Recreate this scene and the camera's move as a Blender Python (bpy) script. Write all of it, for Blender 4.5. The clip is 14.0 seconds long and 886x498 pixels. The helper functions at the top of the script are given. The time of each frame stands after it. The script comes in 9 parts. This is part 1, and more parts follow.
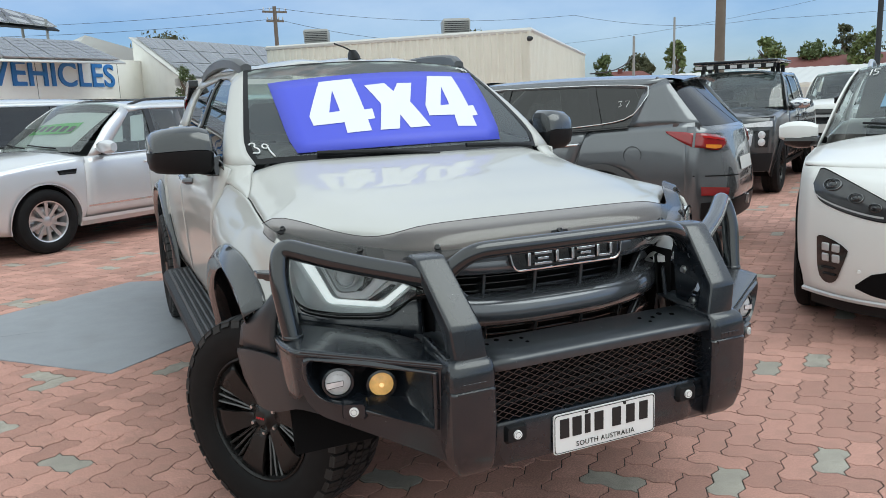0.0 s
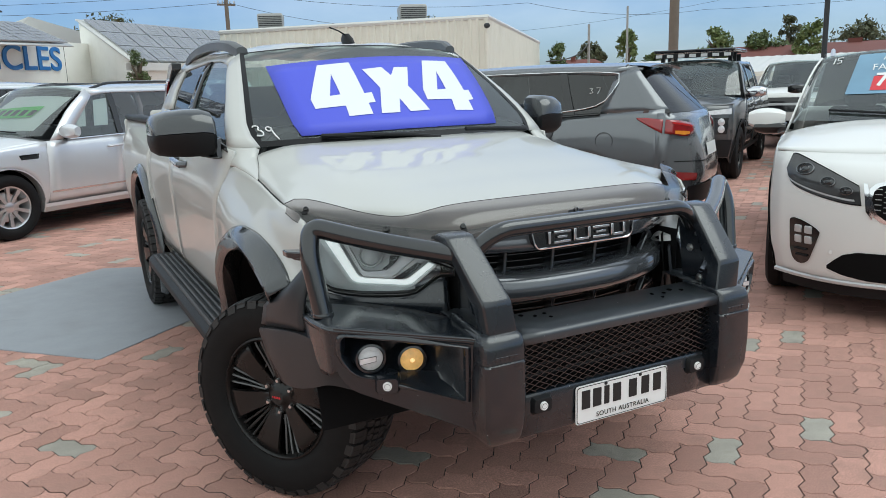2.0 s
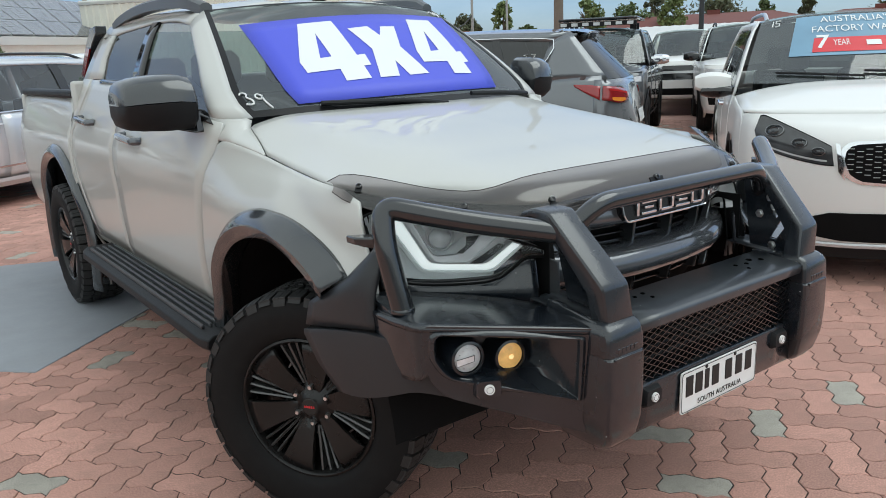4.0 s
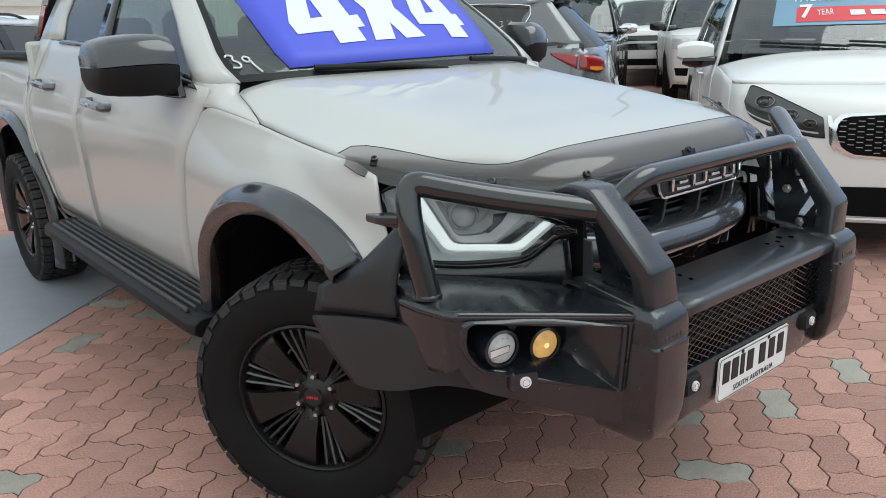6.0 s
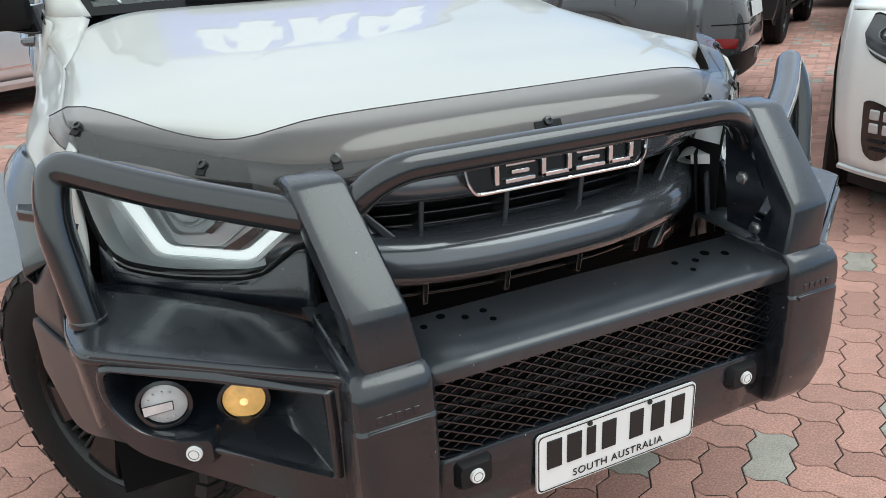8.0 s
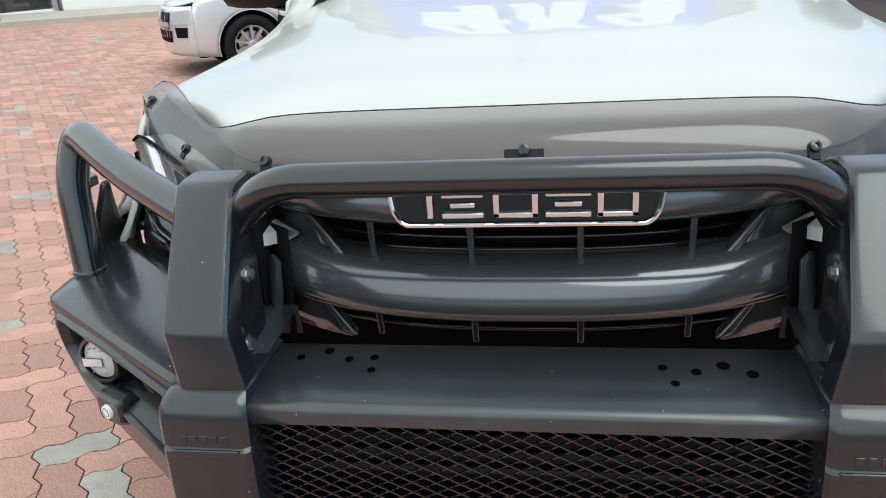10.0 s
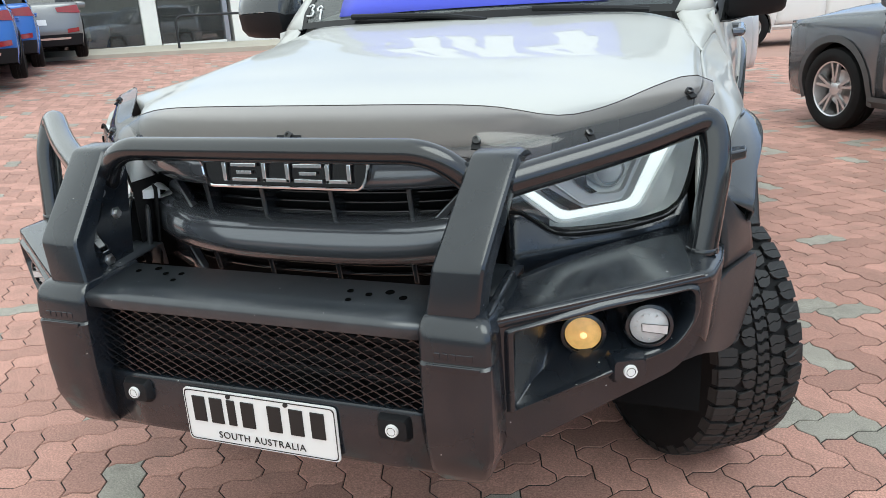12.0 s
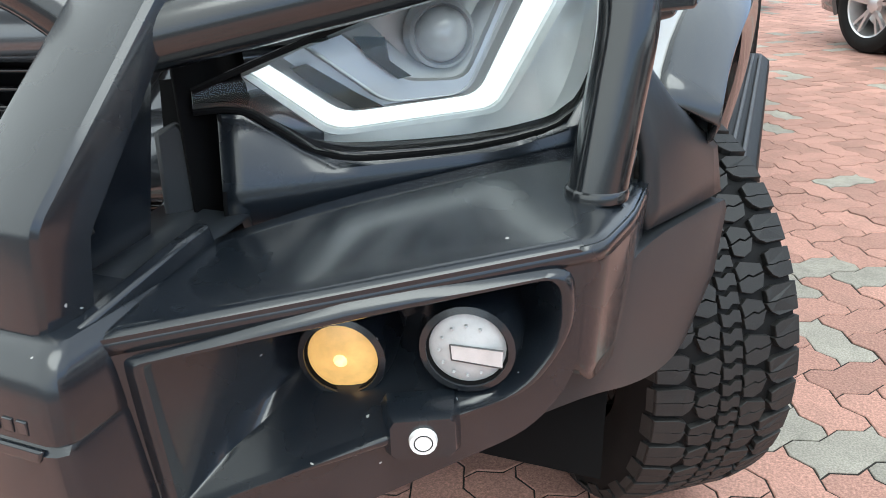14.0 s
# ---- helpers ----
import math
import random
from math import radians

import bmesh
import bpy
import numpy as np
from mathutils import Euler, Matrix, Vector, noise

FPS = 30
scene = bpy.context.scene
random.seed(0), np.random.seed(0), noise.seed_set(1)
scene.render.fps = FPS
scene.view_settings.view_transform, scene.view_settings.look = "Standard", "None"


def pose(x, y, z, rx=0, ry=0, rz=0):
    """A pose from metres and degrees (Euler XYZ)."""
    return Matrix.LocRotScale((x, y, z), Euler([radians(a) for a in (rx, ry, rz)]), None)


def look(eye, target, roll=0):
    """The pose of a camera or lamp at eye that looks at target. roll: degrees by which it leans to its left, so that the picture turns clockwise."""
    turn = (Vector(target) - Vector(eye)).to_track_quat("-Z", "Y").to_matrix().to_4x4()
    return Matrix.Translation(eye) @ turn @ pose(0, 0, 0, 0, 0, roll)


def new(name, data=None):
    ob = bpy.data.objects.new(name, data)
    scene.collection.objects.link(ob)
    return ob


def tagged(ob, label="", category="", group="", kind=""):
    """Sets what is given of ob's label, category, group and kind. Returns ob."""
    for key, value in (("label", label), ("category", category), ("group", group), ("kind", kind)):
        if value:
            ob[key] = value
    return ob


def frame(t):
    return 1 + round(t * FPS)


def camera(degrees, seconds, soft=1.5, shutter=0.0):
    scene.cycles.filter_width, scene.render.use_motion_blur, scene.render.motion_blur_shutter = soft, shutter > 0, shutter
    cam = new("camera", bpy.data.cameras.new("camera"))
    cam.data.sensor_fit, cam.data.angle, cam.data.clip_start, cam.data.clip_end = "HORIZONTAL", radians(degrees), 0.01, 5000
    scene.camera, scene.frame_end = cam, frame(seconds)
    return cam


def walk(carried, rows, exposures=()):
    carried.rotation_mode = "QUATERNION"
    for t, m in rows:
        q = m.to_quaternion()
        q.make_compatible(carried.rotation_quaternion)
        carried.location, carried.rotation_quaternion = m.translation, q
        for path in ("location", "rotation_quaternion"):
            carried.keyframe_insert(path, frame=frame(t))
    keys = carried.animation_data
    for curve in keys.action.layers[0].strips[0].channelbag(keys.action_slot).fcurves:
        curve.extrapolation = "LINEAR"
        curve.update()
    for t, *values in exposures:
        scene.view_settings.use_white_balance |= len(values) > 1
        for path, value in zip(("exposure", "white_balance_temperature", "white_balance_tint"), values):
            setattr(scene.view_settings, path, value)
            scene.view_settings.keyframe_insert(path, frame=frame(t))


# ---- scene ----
cam = camera(59.6, 14.0, soft=0.5)
PATH = [
    (0, (-1.317, -2.776, 1.503), (-0.513, -0.983, 1.126), -2.2),
    (0.5, (-1.313, -2.787, 1.498), (-0.513, -0.994, 1.117), -2.2),
    (1, (-1.32, -2.806, 1.494), (-0.501, -1.024, 1.105), -2.0),
    (1.5, (-1.365, -2.785, 1.49), (-0.511, -1.022, 1.09), -1.7),
    (2, (-1.548, -2.74, 1.498), (-0.638, -1.007, 1.085), -1.8),
    (2.5, (-1.751, -2.699, 1.486), (-0.775, -1.007, 1.055), -2.2),
    (3, (-1.792, -2.496, 1.466), (-0.751, -0.849, 1.014), -2.5),
    (5.5, (-1.981, -1.926, 1.454), (-0.725, -0.462, 0.926), -1.5),
    (6, (-1.891, -1.899, 1.443), (-0.653, -0.433, 0.879), -1.6),
    (6.5, (-1.626, -1.94, 1.447), (-0.437, -0.454, 0.833), -1.7),
    (7, (-1.394, -1.952, 1.435), (-0.283, -0.427, 0.771), -2.0),
    (7.5, (-1.078, -1.908, 1.427), (-0.099, -0.314, 0.721), -2.7),
    (8, (-0.797, -1.931, 1.402), (0.005, -0.25, 0.673), -2.9),
    (10.5, (0.29, -1.851, 1.355), (-0.227, -0.052, 0.649), -4.0),
    (11, (0.5, -2.026, 1.314), (-0.131, -0.251, 0.643), -3.9),
    (11.5, (0.704, -2.14, 1.357), (0.02, -0.373, 0.717), -3.9),
    (12, (0.926, -2.146, 1.344), (0.23, -0.375, 0.73), -3.5),
    (12.5, (1.093, -2.084, 1.329), (0.409, -0.309, 0.711), -3.1),
    (13, (1.134, -1.891, 1.309), (0.45, -0.126, 0.663), -2.9),
    (13.5, (1.101, -1.633, 1.238), (0.4, 0.103, 0.537), -2.8),
    (14, (1.016, -1.324, 1.091), (0.293, 0.371, 0.314), -2.5),
]
walk(cam, [(t, look(eye, target, roll)) for t, eye, target, roll in PATH],
     exposures=[(0.0, 0.36), (3.0, 0.32), (6.0, 0.36), (7.0, 0.48), (8.0, 0.57), (10.5, 0.74), (11.2, 0.75), (12.5, 0.65), (13.2, 0.68), (13.6, 0.80), (14.0, 1.16)])

# ---- sky and sun: bright, thinly overcast afternoon ----
SUN_EL, SUN_AZ = radians(60), radians(128)
world = bpy.data.worlds.new("sky")
scene.world = world
world.use_nodes = True
wn = world.node_tree.nodes
wl = world.node_tree.links
wn.clear()
w_out = wn.new("ShaderNodeOutputWorld")
w_bg = wn.new("ShaderNodeBackground")
w_bg.inputs["Strength"].default_value = 0.13
w_sky = wn.new("ShaderNodeTexSky")
w_sky.sky_type = "NISHITA"
w_sky.sun_disc = False
w_sky.sun_elevation, w_sky.sun_rotation = SUN_EL, SUN_AZ
w_sky.air_density, w_sky.dust_density, w_sky.ozone_density = 1.0, 0.8, 1.5
w_co = wn.new("ShaderNodeTexCoord")
w_map = wn.new("ShaderNodeMapping")
w_map.inputs["Scale"].default_value = (1.0, 1.0, 2.6)
w_noise = wn.new("ShaderNodeTexNoise")
w_noise.inputs["Scale"].default_value = 2.1
w_noise.inputs["Detail"].default_value = 9.0
w_noise.inputs["Roughness"].default_value = 0.58
w_ramp = wn.new("ShaderNodeValToRGB")
w_ramp.color_ramp.elements[0].position, w_ramp.color_ramp.elements[0].color = 0.34, (0.0, 0.0, 0.0, 1)
w_ramp.color_ramp.elements[1].position, w_ramp.color_ramp.elements[1].color = 0.70, (0.30, 0.30, 0.30, 1)
w_mix = wn.new("ShaderNodeMixRGB")
w_mix.inputs["Color2"].default_value = (6.5, 7.22, 7.28, 1)
wl.new(w_co.outputs["Generated"], w_map.inputs["Vector"])
wl.new(w_map.outputs["Vector"], w_noise.inputs["Vector"])
wl.new(w_noise.outputs["Fac"], w_ramp.inputs["Fac"])
w_sep = wn.new("ShaderNodeSeparateXYZ")
w_high = wn.new("ShaderNodeMapRange")
w_high.inputs["From Min"].default_value, w_high.inputs["From Max"].default_value = 0.10, 0.43
w_high.inputs["To Min"].default_value, w_high.inputs["To Max"].default_value = 0.0, 0.56
w_add = wn.new("ShaderNodeMath")
w_add.operation, w_add.use_clamp = "ADD", True
w_dim = wn.new("ShaderNodeMixRGB")
w_dim.blend_type = "MULTIPLY"
w_dim.inputs["Fac"].default_value, w_dim.inputs["Color2"].default_value = 1.0, (0.42, 0.57, 0.81, 1)
wl.new(w_co.outputs["Generated"], w_sep.inputs["Vector"])
wl.new(w_sep.outputs["Z"], w_high.inputs["Value"])
wl.new(w_high.outputs["Result"], w_add.inputs[0])
wl.new(w_ramp.outputs["Color"], w_add.inputs[1])
# the cloud thickens towards the south-west, out of view, added to brighten shaded sides
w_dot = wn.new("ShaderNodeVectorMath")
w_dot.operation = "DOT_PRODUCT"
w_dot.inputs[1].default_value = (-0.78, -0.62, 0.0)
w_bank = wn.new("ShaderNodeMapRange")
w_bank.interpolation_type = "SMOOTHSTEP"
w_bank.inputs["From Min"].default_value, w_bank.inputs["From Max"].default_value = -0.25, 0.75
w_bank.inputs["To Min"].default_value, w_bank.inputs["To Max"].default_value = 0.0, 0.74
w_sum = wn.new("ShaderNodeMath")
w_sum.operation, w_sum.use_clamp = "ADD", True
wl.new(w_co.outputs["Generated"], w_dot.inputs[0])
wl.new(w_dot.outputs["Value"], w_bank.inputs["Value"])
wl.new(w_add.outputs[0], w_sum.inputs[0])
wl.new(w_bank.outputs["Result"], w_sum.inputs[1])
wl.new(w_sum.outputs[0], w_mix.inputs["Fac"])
wl.new(w_sky.outputs["Color"], w_dim.inputs["Color1"])
wl.new(w_dim.outputs["Color"], w_mix.inputs["Color1"])
wl.new(w_mix.outputs["Color"], w_bg.inputs["Color"])
wl.new(w_bg.outputs["Background"], w_out.inputs["Surface"])

sun = new("sun", bpy.data.lights.new("sun", "SUN"))
sun.data.energy, sun.data.angle, sun.data.color = 1.0, radians(45), (0.93, 1.0, 0.95)
sun.matrix_world = look((20 * math.sin(SUN_AZ) * math.cos(SUN_EL), 20 * math.cos(SUN_AZ) * math.cos(SUN_EL), 20 * math.sin(SUN_EL)), (0, 0, 0))

# ---- materials ----
def material(name, color, rough=0.5, metal=0.0, coat=0.0, vary=0.0, scale=4.0, fine=0.0, bump=0.0, bump_scale=120.0,
             spec=0.5, emit=None, emit_strength=0.0, dirt=0.0, dirt_color=(0.3, 0.25, 0.2), per_object=0.0, rough_vary=0.0, coat_rough=0.03, speckle=0.0, specks=0.0):
    """A surface: base colour varied at a coarse and a fine scale, relief, and gloss."""
    m = bpy.data.materials.new(name)
    m.use_nodes = True
    n, l = m.node_tree.nodes, m.node_tree.links
    b = n["Principled BSDF"]
    b.inputs["Base Color"].default_value = (*color, 1)
    b.inputs["Roughness"].default_value = rough
    b.inputs["Metallic"].default_value = metal
    b.inputs["Specular IOR Level"].default_value = spec
    b.inputs["Coat Weight"].default_value = coat
    b.inputs["Coat Roughness"].default_value = coat_rough
    if emit:
        b.inputs["Emission Color"].default_value = (*emit, 1)
        b.inputs["Emission Strength"].default_value = emit_strength
    co = n.new("ShaderNodeTexCoord")
    if vary or fine or dirt or per_object:
        coarse = n.new("ShaderNodeTexNoise")
        coarse.inputs["Scale"].default_value = scale
        coarse.inputs["Detail"].default_value = 6
        small = n.new("ShaderNodeTexNoise")
        small.inputs["Scale"].default_value = scale * 40
        small.inputs["Detail"].default_value = 3
        l.new(co.outputs["Object"], coarse.inputs["Vector"])
        l.new(co.outputs["Object"], small.inputs["Vector"])
        total = n.new("ShaderNodeMath")
        total.operation = "MULTIPLY_ADD"
        l.new(coarse.outputs["Fac"], total.inputs[0])
        total.inputs[1].default_value = vary * 2
        total.inputs[2].default_value = 1 - vary - fine
        both = n.new("ShaderNodeMath")
        both.operation = "MULTIPLY_ADD"
        l.new(small.outputs["Fac"], both.inputs[0])
        both.inputs[1].default_value = fine * 2
        l.new(total.outputs[0], both.inputs[2])
        last = both
        if per_object:
            info = n.new("ShaderNodeObjectInfo")
            each = n.new("ShaderNodeMath")
            each.operation = "MULTIPLY_ADD"
            l.new(info.outputs["Random"], each.inputs[0])
            each.inputs[1].default_value = per_object * 2
            each.inputs[2].default_value = 1 - per_object
            prod = n.new("ShaderNodeMath")
            prod.operation = "MULTIPLY"
            l.new(each.outputs[0], prod.inputs[0])
            l.new(both.outputs[0], prod.inputs[1])
            last = prod
        mul = n.new("ShaderNodeMixRGB")
        mul.blend_type = "MULTIPLY"
        mul.inputs["Fac"].default_value = 1
        mul.inputs["Color1"].default_value = (*color, 1)
        l.new(last.outputs[0], mul.inputs["Color2"])
        out = mul.outputs["Color"]
        if dirt:
            stain = n.new("ShaderNodeTexNoise")
            stain.inputs["Scale"].default_value = scale * 2.3
            stain.inputs["Detail"].default_value = 8
            ramp = n.new("ShaderNodeValToRGB")
            ramp.color_ramp.elements[0].position, ramp.color_ramp.elements[1].position = 0.5, 0.78
            l.new(co.outputs["Object"], stain.inputs["Vector"])
            l.new(stain.outputs["Fac"], ramp.inputs["Fac"])
            k = n.new("ShaderNodeMath")
            k.operation = "MULTIPLY"
            k.inputs[1].default_value = dirt
            l.new(ramp.outputs["Color"], k.inputs[0])
            mix = n.new("ShaderNodeMixRGB")
            mix.inputs["Color2"].default_value = (*dirt_color, 1)
            l.new(k.outputs[0], mix.inputs["Fac"])
            l.new(out, mix.inputs["Color1"])
            out = mix.outputs["Color"]
        if speckle:
            grit = n.new("ShaderNodeTexNoise")
            grit.inputs["Scale"].default_value = 210.0
            grit.inputs["Detail"].default_value = 2
            span = n.new("ShaderNodeMapRange")
            span.inputs["From Min"].default_value, span.inputs["From Max"].default_value = 0.38, 0.62
            span.inputs["To Min"].default_value, span.inputs["To Max"].default_value = 1 - speckle, 1 + speckle
            l.new(co.outputs["Object"], grit.inputs["Vector"])
            l.new(grit.outputs["Fac"], span.inputs["Value"])
            grain = n.new("ShaderNodeMixRGB")
            grain.blend_type = "MULTIPLY"
            grain.inputs["Fac"].default_value = 1
            l.new(out, grain.inputs["Color1"])
            l.new(span.outputs["Result"], grain.inputs["Color2"])
            out = grain.outputs["Color"]
        if specks:
            # scattered crumbs of dust and short scuffs
            crumb = n.new("ShaderNodeTexVoronoi")
            crumb.inputs["Scale"].default_value = 62.0
            warp = n.new("ShaderNodeTexNoise")
            warp.inputs["Scale"].default_value = 90.0
            bent = n.new("ShaderNodeMixRGB")
            bent.inputs["Fac"].default_value = 0.012
            near, some, dot = (n.new("ShaderNodeMath") for _ in range(3))
            near.operation, some.operation, dot.operation = "LESS_THAN", "GREATER_THAN", "MULTIPLY"
            near.inputs[1].default_value, some.inputs[1].default_value = 0.095, 1 - specks
            part_ = n.new("ShaderNodeSeparateColor")
            l.new(co.outputs["Object"], warp.inputs["Vector"])
            l.new(co.outputs["Object"], bent.inputs["Color1"])
            l.new(warp.outputs["Color"], bent.inputs["Color2"])
            l.new(bent.outputs["Color"], crumb.inputs["Vector"])
            l.new(crumb.outputs["Distance"], near.inputs[0])
            l.new(crumb.outputs["Color"], part_.inputs["Color"])
            l.new(part_.outputs[0], some.inputs[0])
            l.new(near.outputs[0], dot.inputs[0])
            l.new(some.outputs[0], dot.inputs[1])
            dust_sheen = n.new("ShaderNodeMixRGB")
            dust_sheen.inputs["Color2"].default_value = (0.34, 0.34, 0.33, 1)
            l.new(dot.outputs[0], dust_sheen.inputs["Fac"])
            l.new(out, dust_sheen.inputs["Color1"])
            out = dust_sheen.outputs["Color"]
        l.new(out, b.inputs["Base Color"])
    if rough_vary:
        rn = n.new("ShaderNodeTexNoise")
        rn.inputs["Scale"].default_value = 7.0
        rn.inputs["Detail"].default_value = 7
        rr = n.new("ShaderNodeMath")
        rr.operation = "MULTIPLY_ADD"
        rr.inputs[1].default_value, rr.inputs[2].default_value = rough_vary * 2, rough - rough_vary
        l.new(co.outputs["Object"], rn.inputs["Vector"])
        l.new(rn.outputs["Fac"], rr.inputs[0])
        l.new(rr.outputs[0], b.inputs["Roughness"])
    if bump:
        bn = n.new("ShaderNodeTexNoise")
        bn.inputs["Scale"].default_value = bump_scale
        bn.inputs["Detail"].default_value = 3
        bp = n.new("ShaderNodeBump")
        bp.inputs["Strength"].default_value = bump
        bp.inputs["Distance"].default_value = 0.002
        l.new(co.outputs["Object"], bn.inputs["Vector"])
        l.new(bn.outputs["Fac"], bp.inputs["Height"])
        l.new(bp.outputs["Normal"], b.inputs["Normal"])
    return m


def clear(name, tint, rough=0.02, ior=1.5, dust_sheen=0.0, film_color=(0.8, 0.82, 0.8)):
    """Thin tinted glazing: a see-through sheet with a mirror-like face."""
    m = bpy.data.materials.new(name)
    m.use_nodes = True
    n, l = m.node_tree.nodes, m.node_tree.links
    n.clear()
    out = n.new("ShaderNodeOutputMaterial")
    tr = n.new("ShaderNodeBsdfTransparent")
    tr.inputs["Color"].default_value = (*tint, 1)
    gl = n.new("ShaderNodeBsdfGlossy")
    gl.inputs["Roughness"].default_value = rough
    fr = n.new("ShaderNodeFresnel")
    fr.inputs["IOR"].default_value = ior
    mx = n.new("ShaderNodeMixShader")
    l.new(fr.outputs["Fac"], mx.inputs["Fac"])
    # pale film stands in for reflected sky, interior light and a little dust
    film = n.new("ShaderNodeBsdfDiffuse")
    film.inputs["Color"].default_value = (*film_color, 1)
    haze = n.new("ShaderNodeMixShader")
    haze.inputs["Fac"].default_value = dust_sheen
    l.new(tr.outputs["BSDF"], haze.inputs[1])
    l.new(film.outputs["BSDF"], haze.inputs[2])
    l.new(haze.outputs["Shader"], mx.inputs[1])
    l.new(gl.outputs["BSDF"], mx.inputs[2])
    l.new(mx.outputs["Shader"], out.inputs["Surface"])
    return m


WHITE = material("pearl_white_paint", (0.500, 0.499, 0.476), 0.40, spec=0.35, coat=0.6, vary=0.015, scale=3)
WHITE2 = material("solid_white_paint", (0.755, 0.753, 0.74), 0.48, spec=0.3, coat=0.5, vary=0.015, scale=3)
SILVER = material("silver_paint", (0.66, 0.67, 0.69), 0.30, metal=0.45, coat=1.0, vary=0.02, fine=0.03, scale=6)
GREY = material("dark_grey_metallic_paint", (0.140, 0.150, 0.162), 0.22, metal=0.5, coat=1.0, vary=0.03, fine=0.05, scale=6)
GREY2 = material("mid_grey_metallic_paint", (0.22, 0.22, 0.22), 0.32, metal=0.5, coat=1.0, vary=0.03, fine=0.04, scale=6)
CHARCOAL = material("charcoal_metallic_paint", (0.05, 0.055, 0.06), 0.3, metal=0.4, coat=1.0, vary=0.03, fine=0.05, scale=6)
BLUE = material("bright_blue_paint", (0.015, 0.13, 0.47), 0.25, metal=0.2, coat=1.0, vary=0.03, scale=6)
NAVY = material("deep_blue_paint", (0.012, 0.022, 0.14), 0.25, metal=0.2, coat=1.0, vary=0.03, scale=6)
LENSRING = material("dark_chrome_ring", (0.20, 0.205, 0.21), 0.2, metal=0.8, vary=0.1, scale=20)
FLARE = material("gloss_dark_flare", (0.03, 0.034, 0.038), 0.2, coat=0.8, vary=0.05, scale=8)
TRIMGREY = material("gloss_grey_grille_paint", (0.095, 0.102, 0.115), 0.20, metal=0.45, coat=1.0, vary=0.05, fine=0.04, scale=8)
BARBLACK = material("satin_black_bar", (0.0075, 0.0105, 0.0150), 0.26, coat=0.65, coat_rough=0.12, vary=0.12, fine=0.10, scale=5, bump=0.05, bump_scale=500, spec=0.5, dirt=0.16, dirt_color=(0.038, 0.043, 0.049), rough_vary=0.10, specks=0.05)
# dust on the level faces, plus sky light lightened into the base
TRAYBLACK = material("dusty_black_tray", (0.021, 0.0255, 0.0310), 0.36, coat=0.6, coat_rough=0.22, vary=0.30, fine=0.15, scale=7, bump=0.06, bump_scale=400, spec=0.6, dirt=0.40, dirt_color=(0.060, 0.066, 0.072), rough_vary=0.12, specks=0.16)
TUBEBLACK = material("semi_gloss_black_tube", (0.0060, 0.0078, 0.0102), 0.22, coat=0.9, coat_rough=0.10, vary=0.08, scale=6, spec=0.5, rough_vary=0.05)
PLASTIC = material("black_textured_plastic", (0.010, 0.0105, 0.012), 0.5, spec=0.25, vary=0.1, fine=0.1, scale=6, bump=0.15, bump_scale=700)
HOLE = material("unlit_hole", (0.002, 0.002, 0.002), 0.9, spec=0.0, vary=0.2, scale=5)
# near-black for hollows and gaps, their shade put into the colour
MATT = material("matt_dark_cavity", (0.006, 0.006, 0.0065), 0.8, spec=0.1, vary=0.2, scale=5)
GLOSSBLACK = material("piano_black", (0.008, 0.008, 0.009), 0.08, coat=0.5, vary=0.05, scale=8)
RUBBER = material("tyre_rubber", (0.0075, 0.0075, 0.008), 0.7, spec=0.2, vary=0.2, fine=0.15, scale=9, bump=0.2, bump_scale=300, dirt=0.2, dirt_color=(0.022, 0.021, 0.02))
TREAD = material("dusty_tread_rubber", (0.017, 0.017, 0.0172), 0.62, vary=0.25, fine=0.2, scale=9, bump=0.25, bump_scale=300, dirt=0.3, dirt_color=(0.035, 0.032, 0.03))
RIMDARK = material("dark_satin_alloy", (0.016, 0.0155, 0.0155), 0.28, metal=0.4, vary=0.1, scale=9, rough_vary=0.06)
RIMEDGE = material("worn_alloy_edge", (0.10, 0.10, 0.10), 0.3, metal=0.6, vary=0.1, scale=20)
RIMSILVER = material("machined_alloy", (0.62, 0.62, 0.63), 0.28, metal=0.85, vary=0.06, scale=9)
CHROME = material("chrome", (0.75, 0.76, 0.78), 0.08, metal=1.0, vary=0.03, scale=10)
STEEL = material("bolt_steel", (0.66, 0.66, 0.66), 0.3, metal=1.0, vary=0.1, scale=30)
GLASS = clear("car_glass", (0.66, 0.77, 0.75), ior=2.0, dust_sheen=0.035, film_color=(0.62, 0.74, 0.72))
SIDEGLASS = clear("tinted_side_glass", (0.40, 0.45, 0.47), ior=1.95, dust_sheen=0.025)
PRIVACY = clear("privacy_glass", (0.06, 0.07, 0.075), ior=1.8)
LENS = clear("clear_lens", (0.93, 0.95, 0.96))
SMOKE = clear("smoked_acrylic", (0.50, 0.46, 0.45), rough=0.06, ior=1.7, dust_sheen=0.040, film_color=(0.58, 0.57, 0.56))
REDLENS = material("red_lamp_lens", (0.27, 0.010, 0.012), 0.12, coat=0.8, vary=0.15, scale=20)
AMBERLENS = material("amber_lamp_lens", (0.75, 0.25, 0.03), 0.15, coat=0.6, vary=0.15, scale=30)
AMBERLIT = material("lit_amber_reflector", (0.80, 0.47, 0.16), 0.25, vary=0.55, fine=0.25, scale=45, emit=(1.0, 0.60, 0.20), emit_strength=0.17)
STEPRIB = material("scuffed_grey_rib", (0.06, 0.062, 0.066), 0.45, vary=0.2, fine=0.1, scale=8)
SMOKEEDGE = material("dark_acrylic_edge", (0.05, 0.042, 0.04), 0.25, vary=0.1, scale=20)
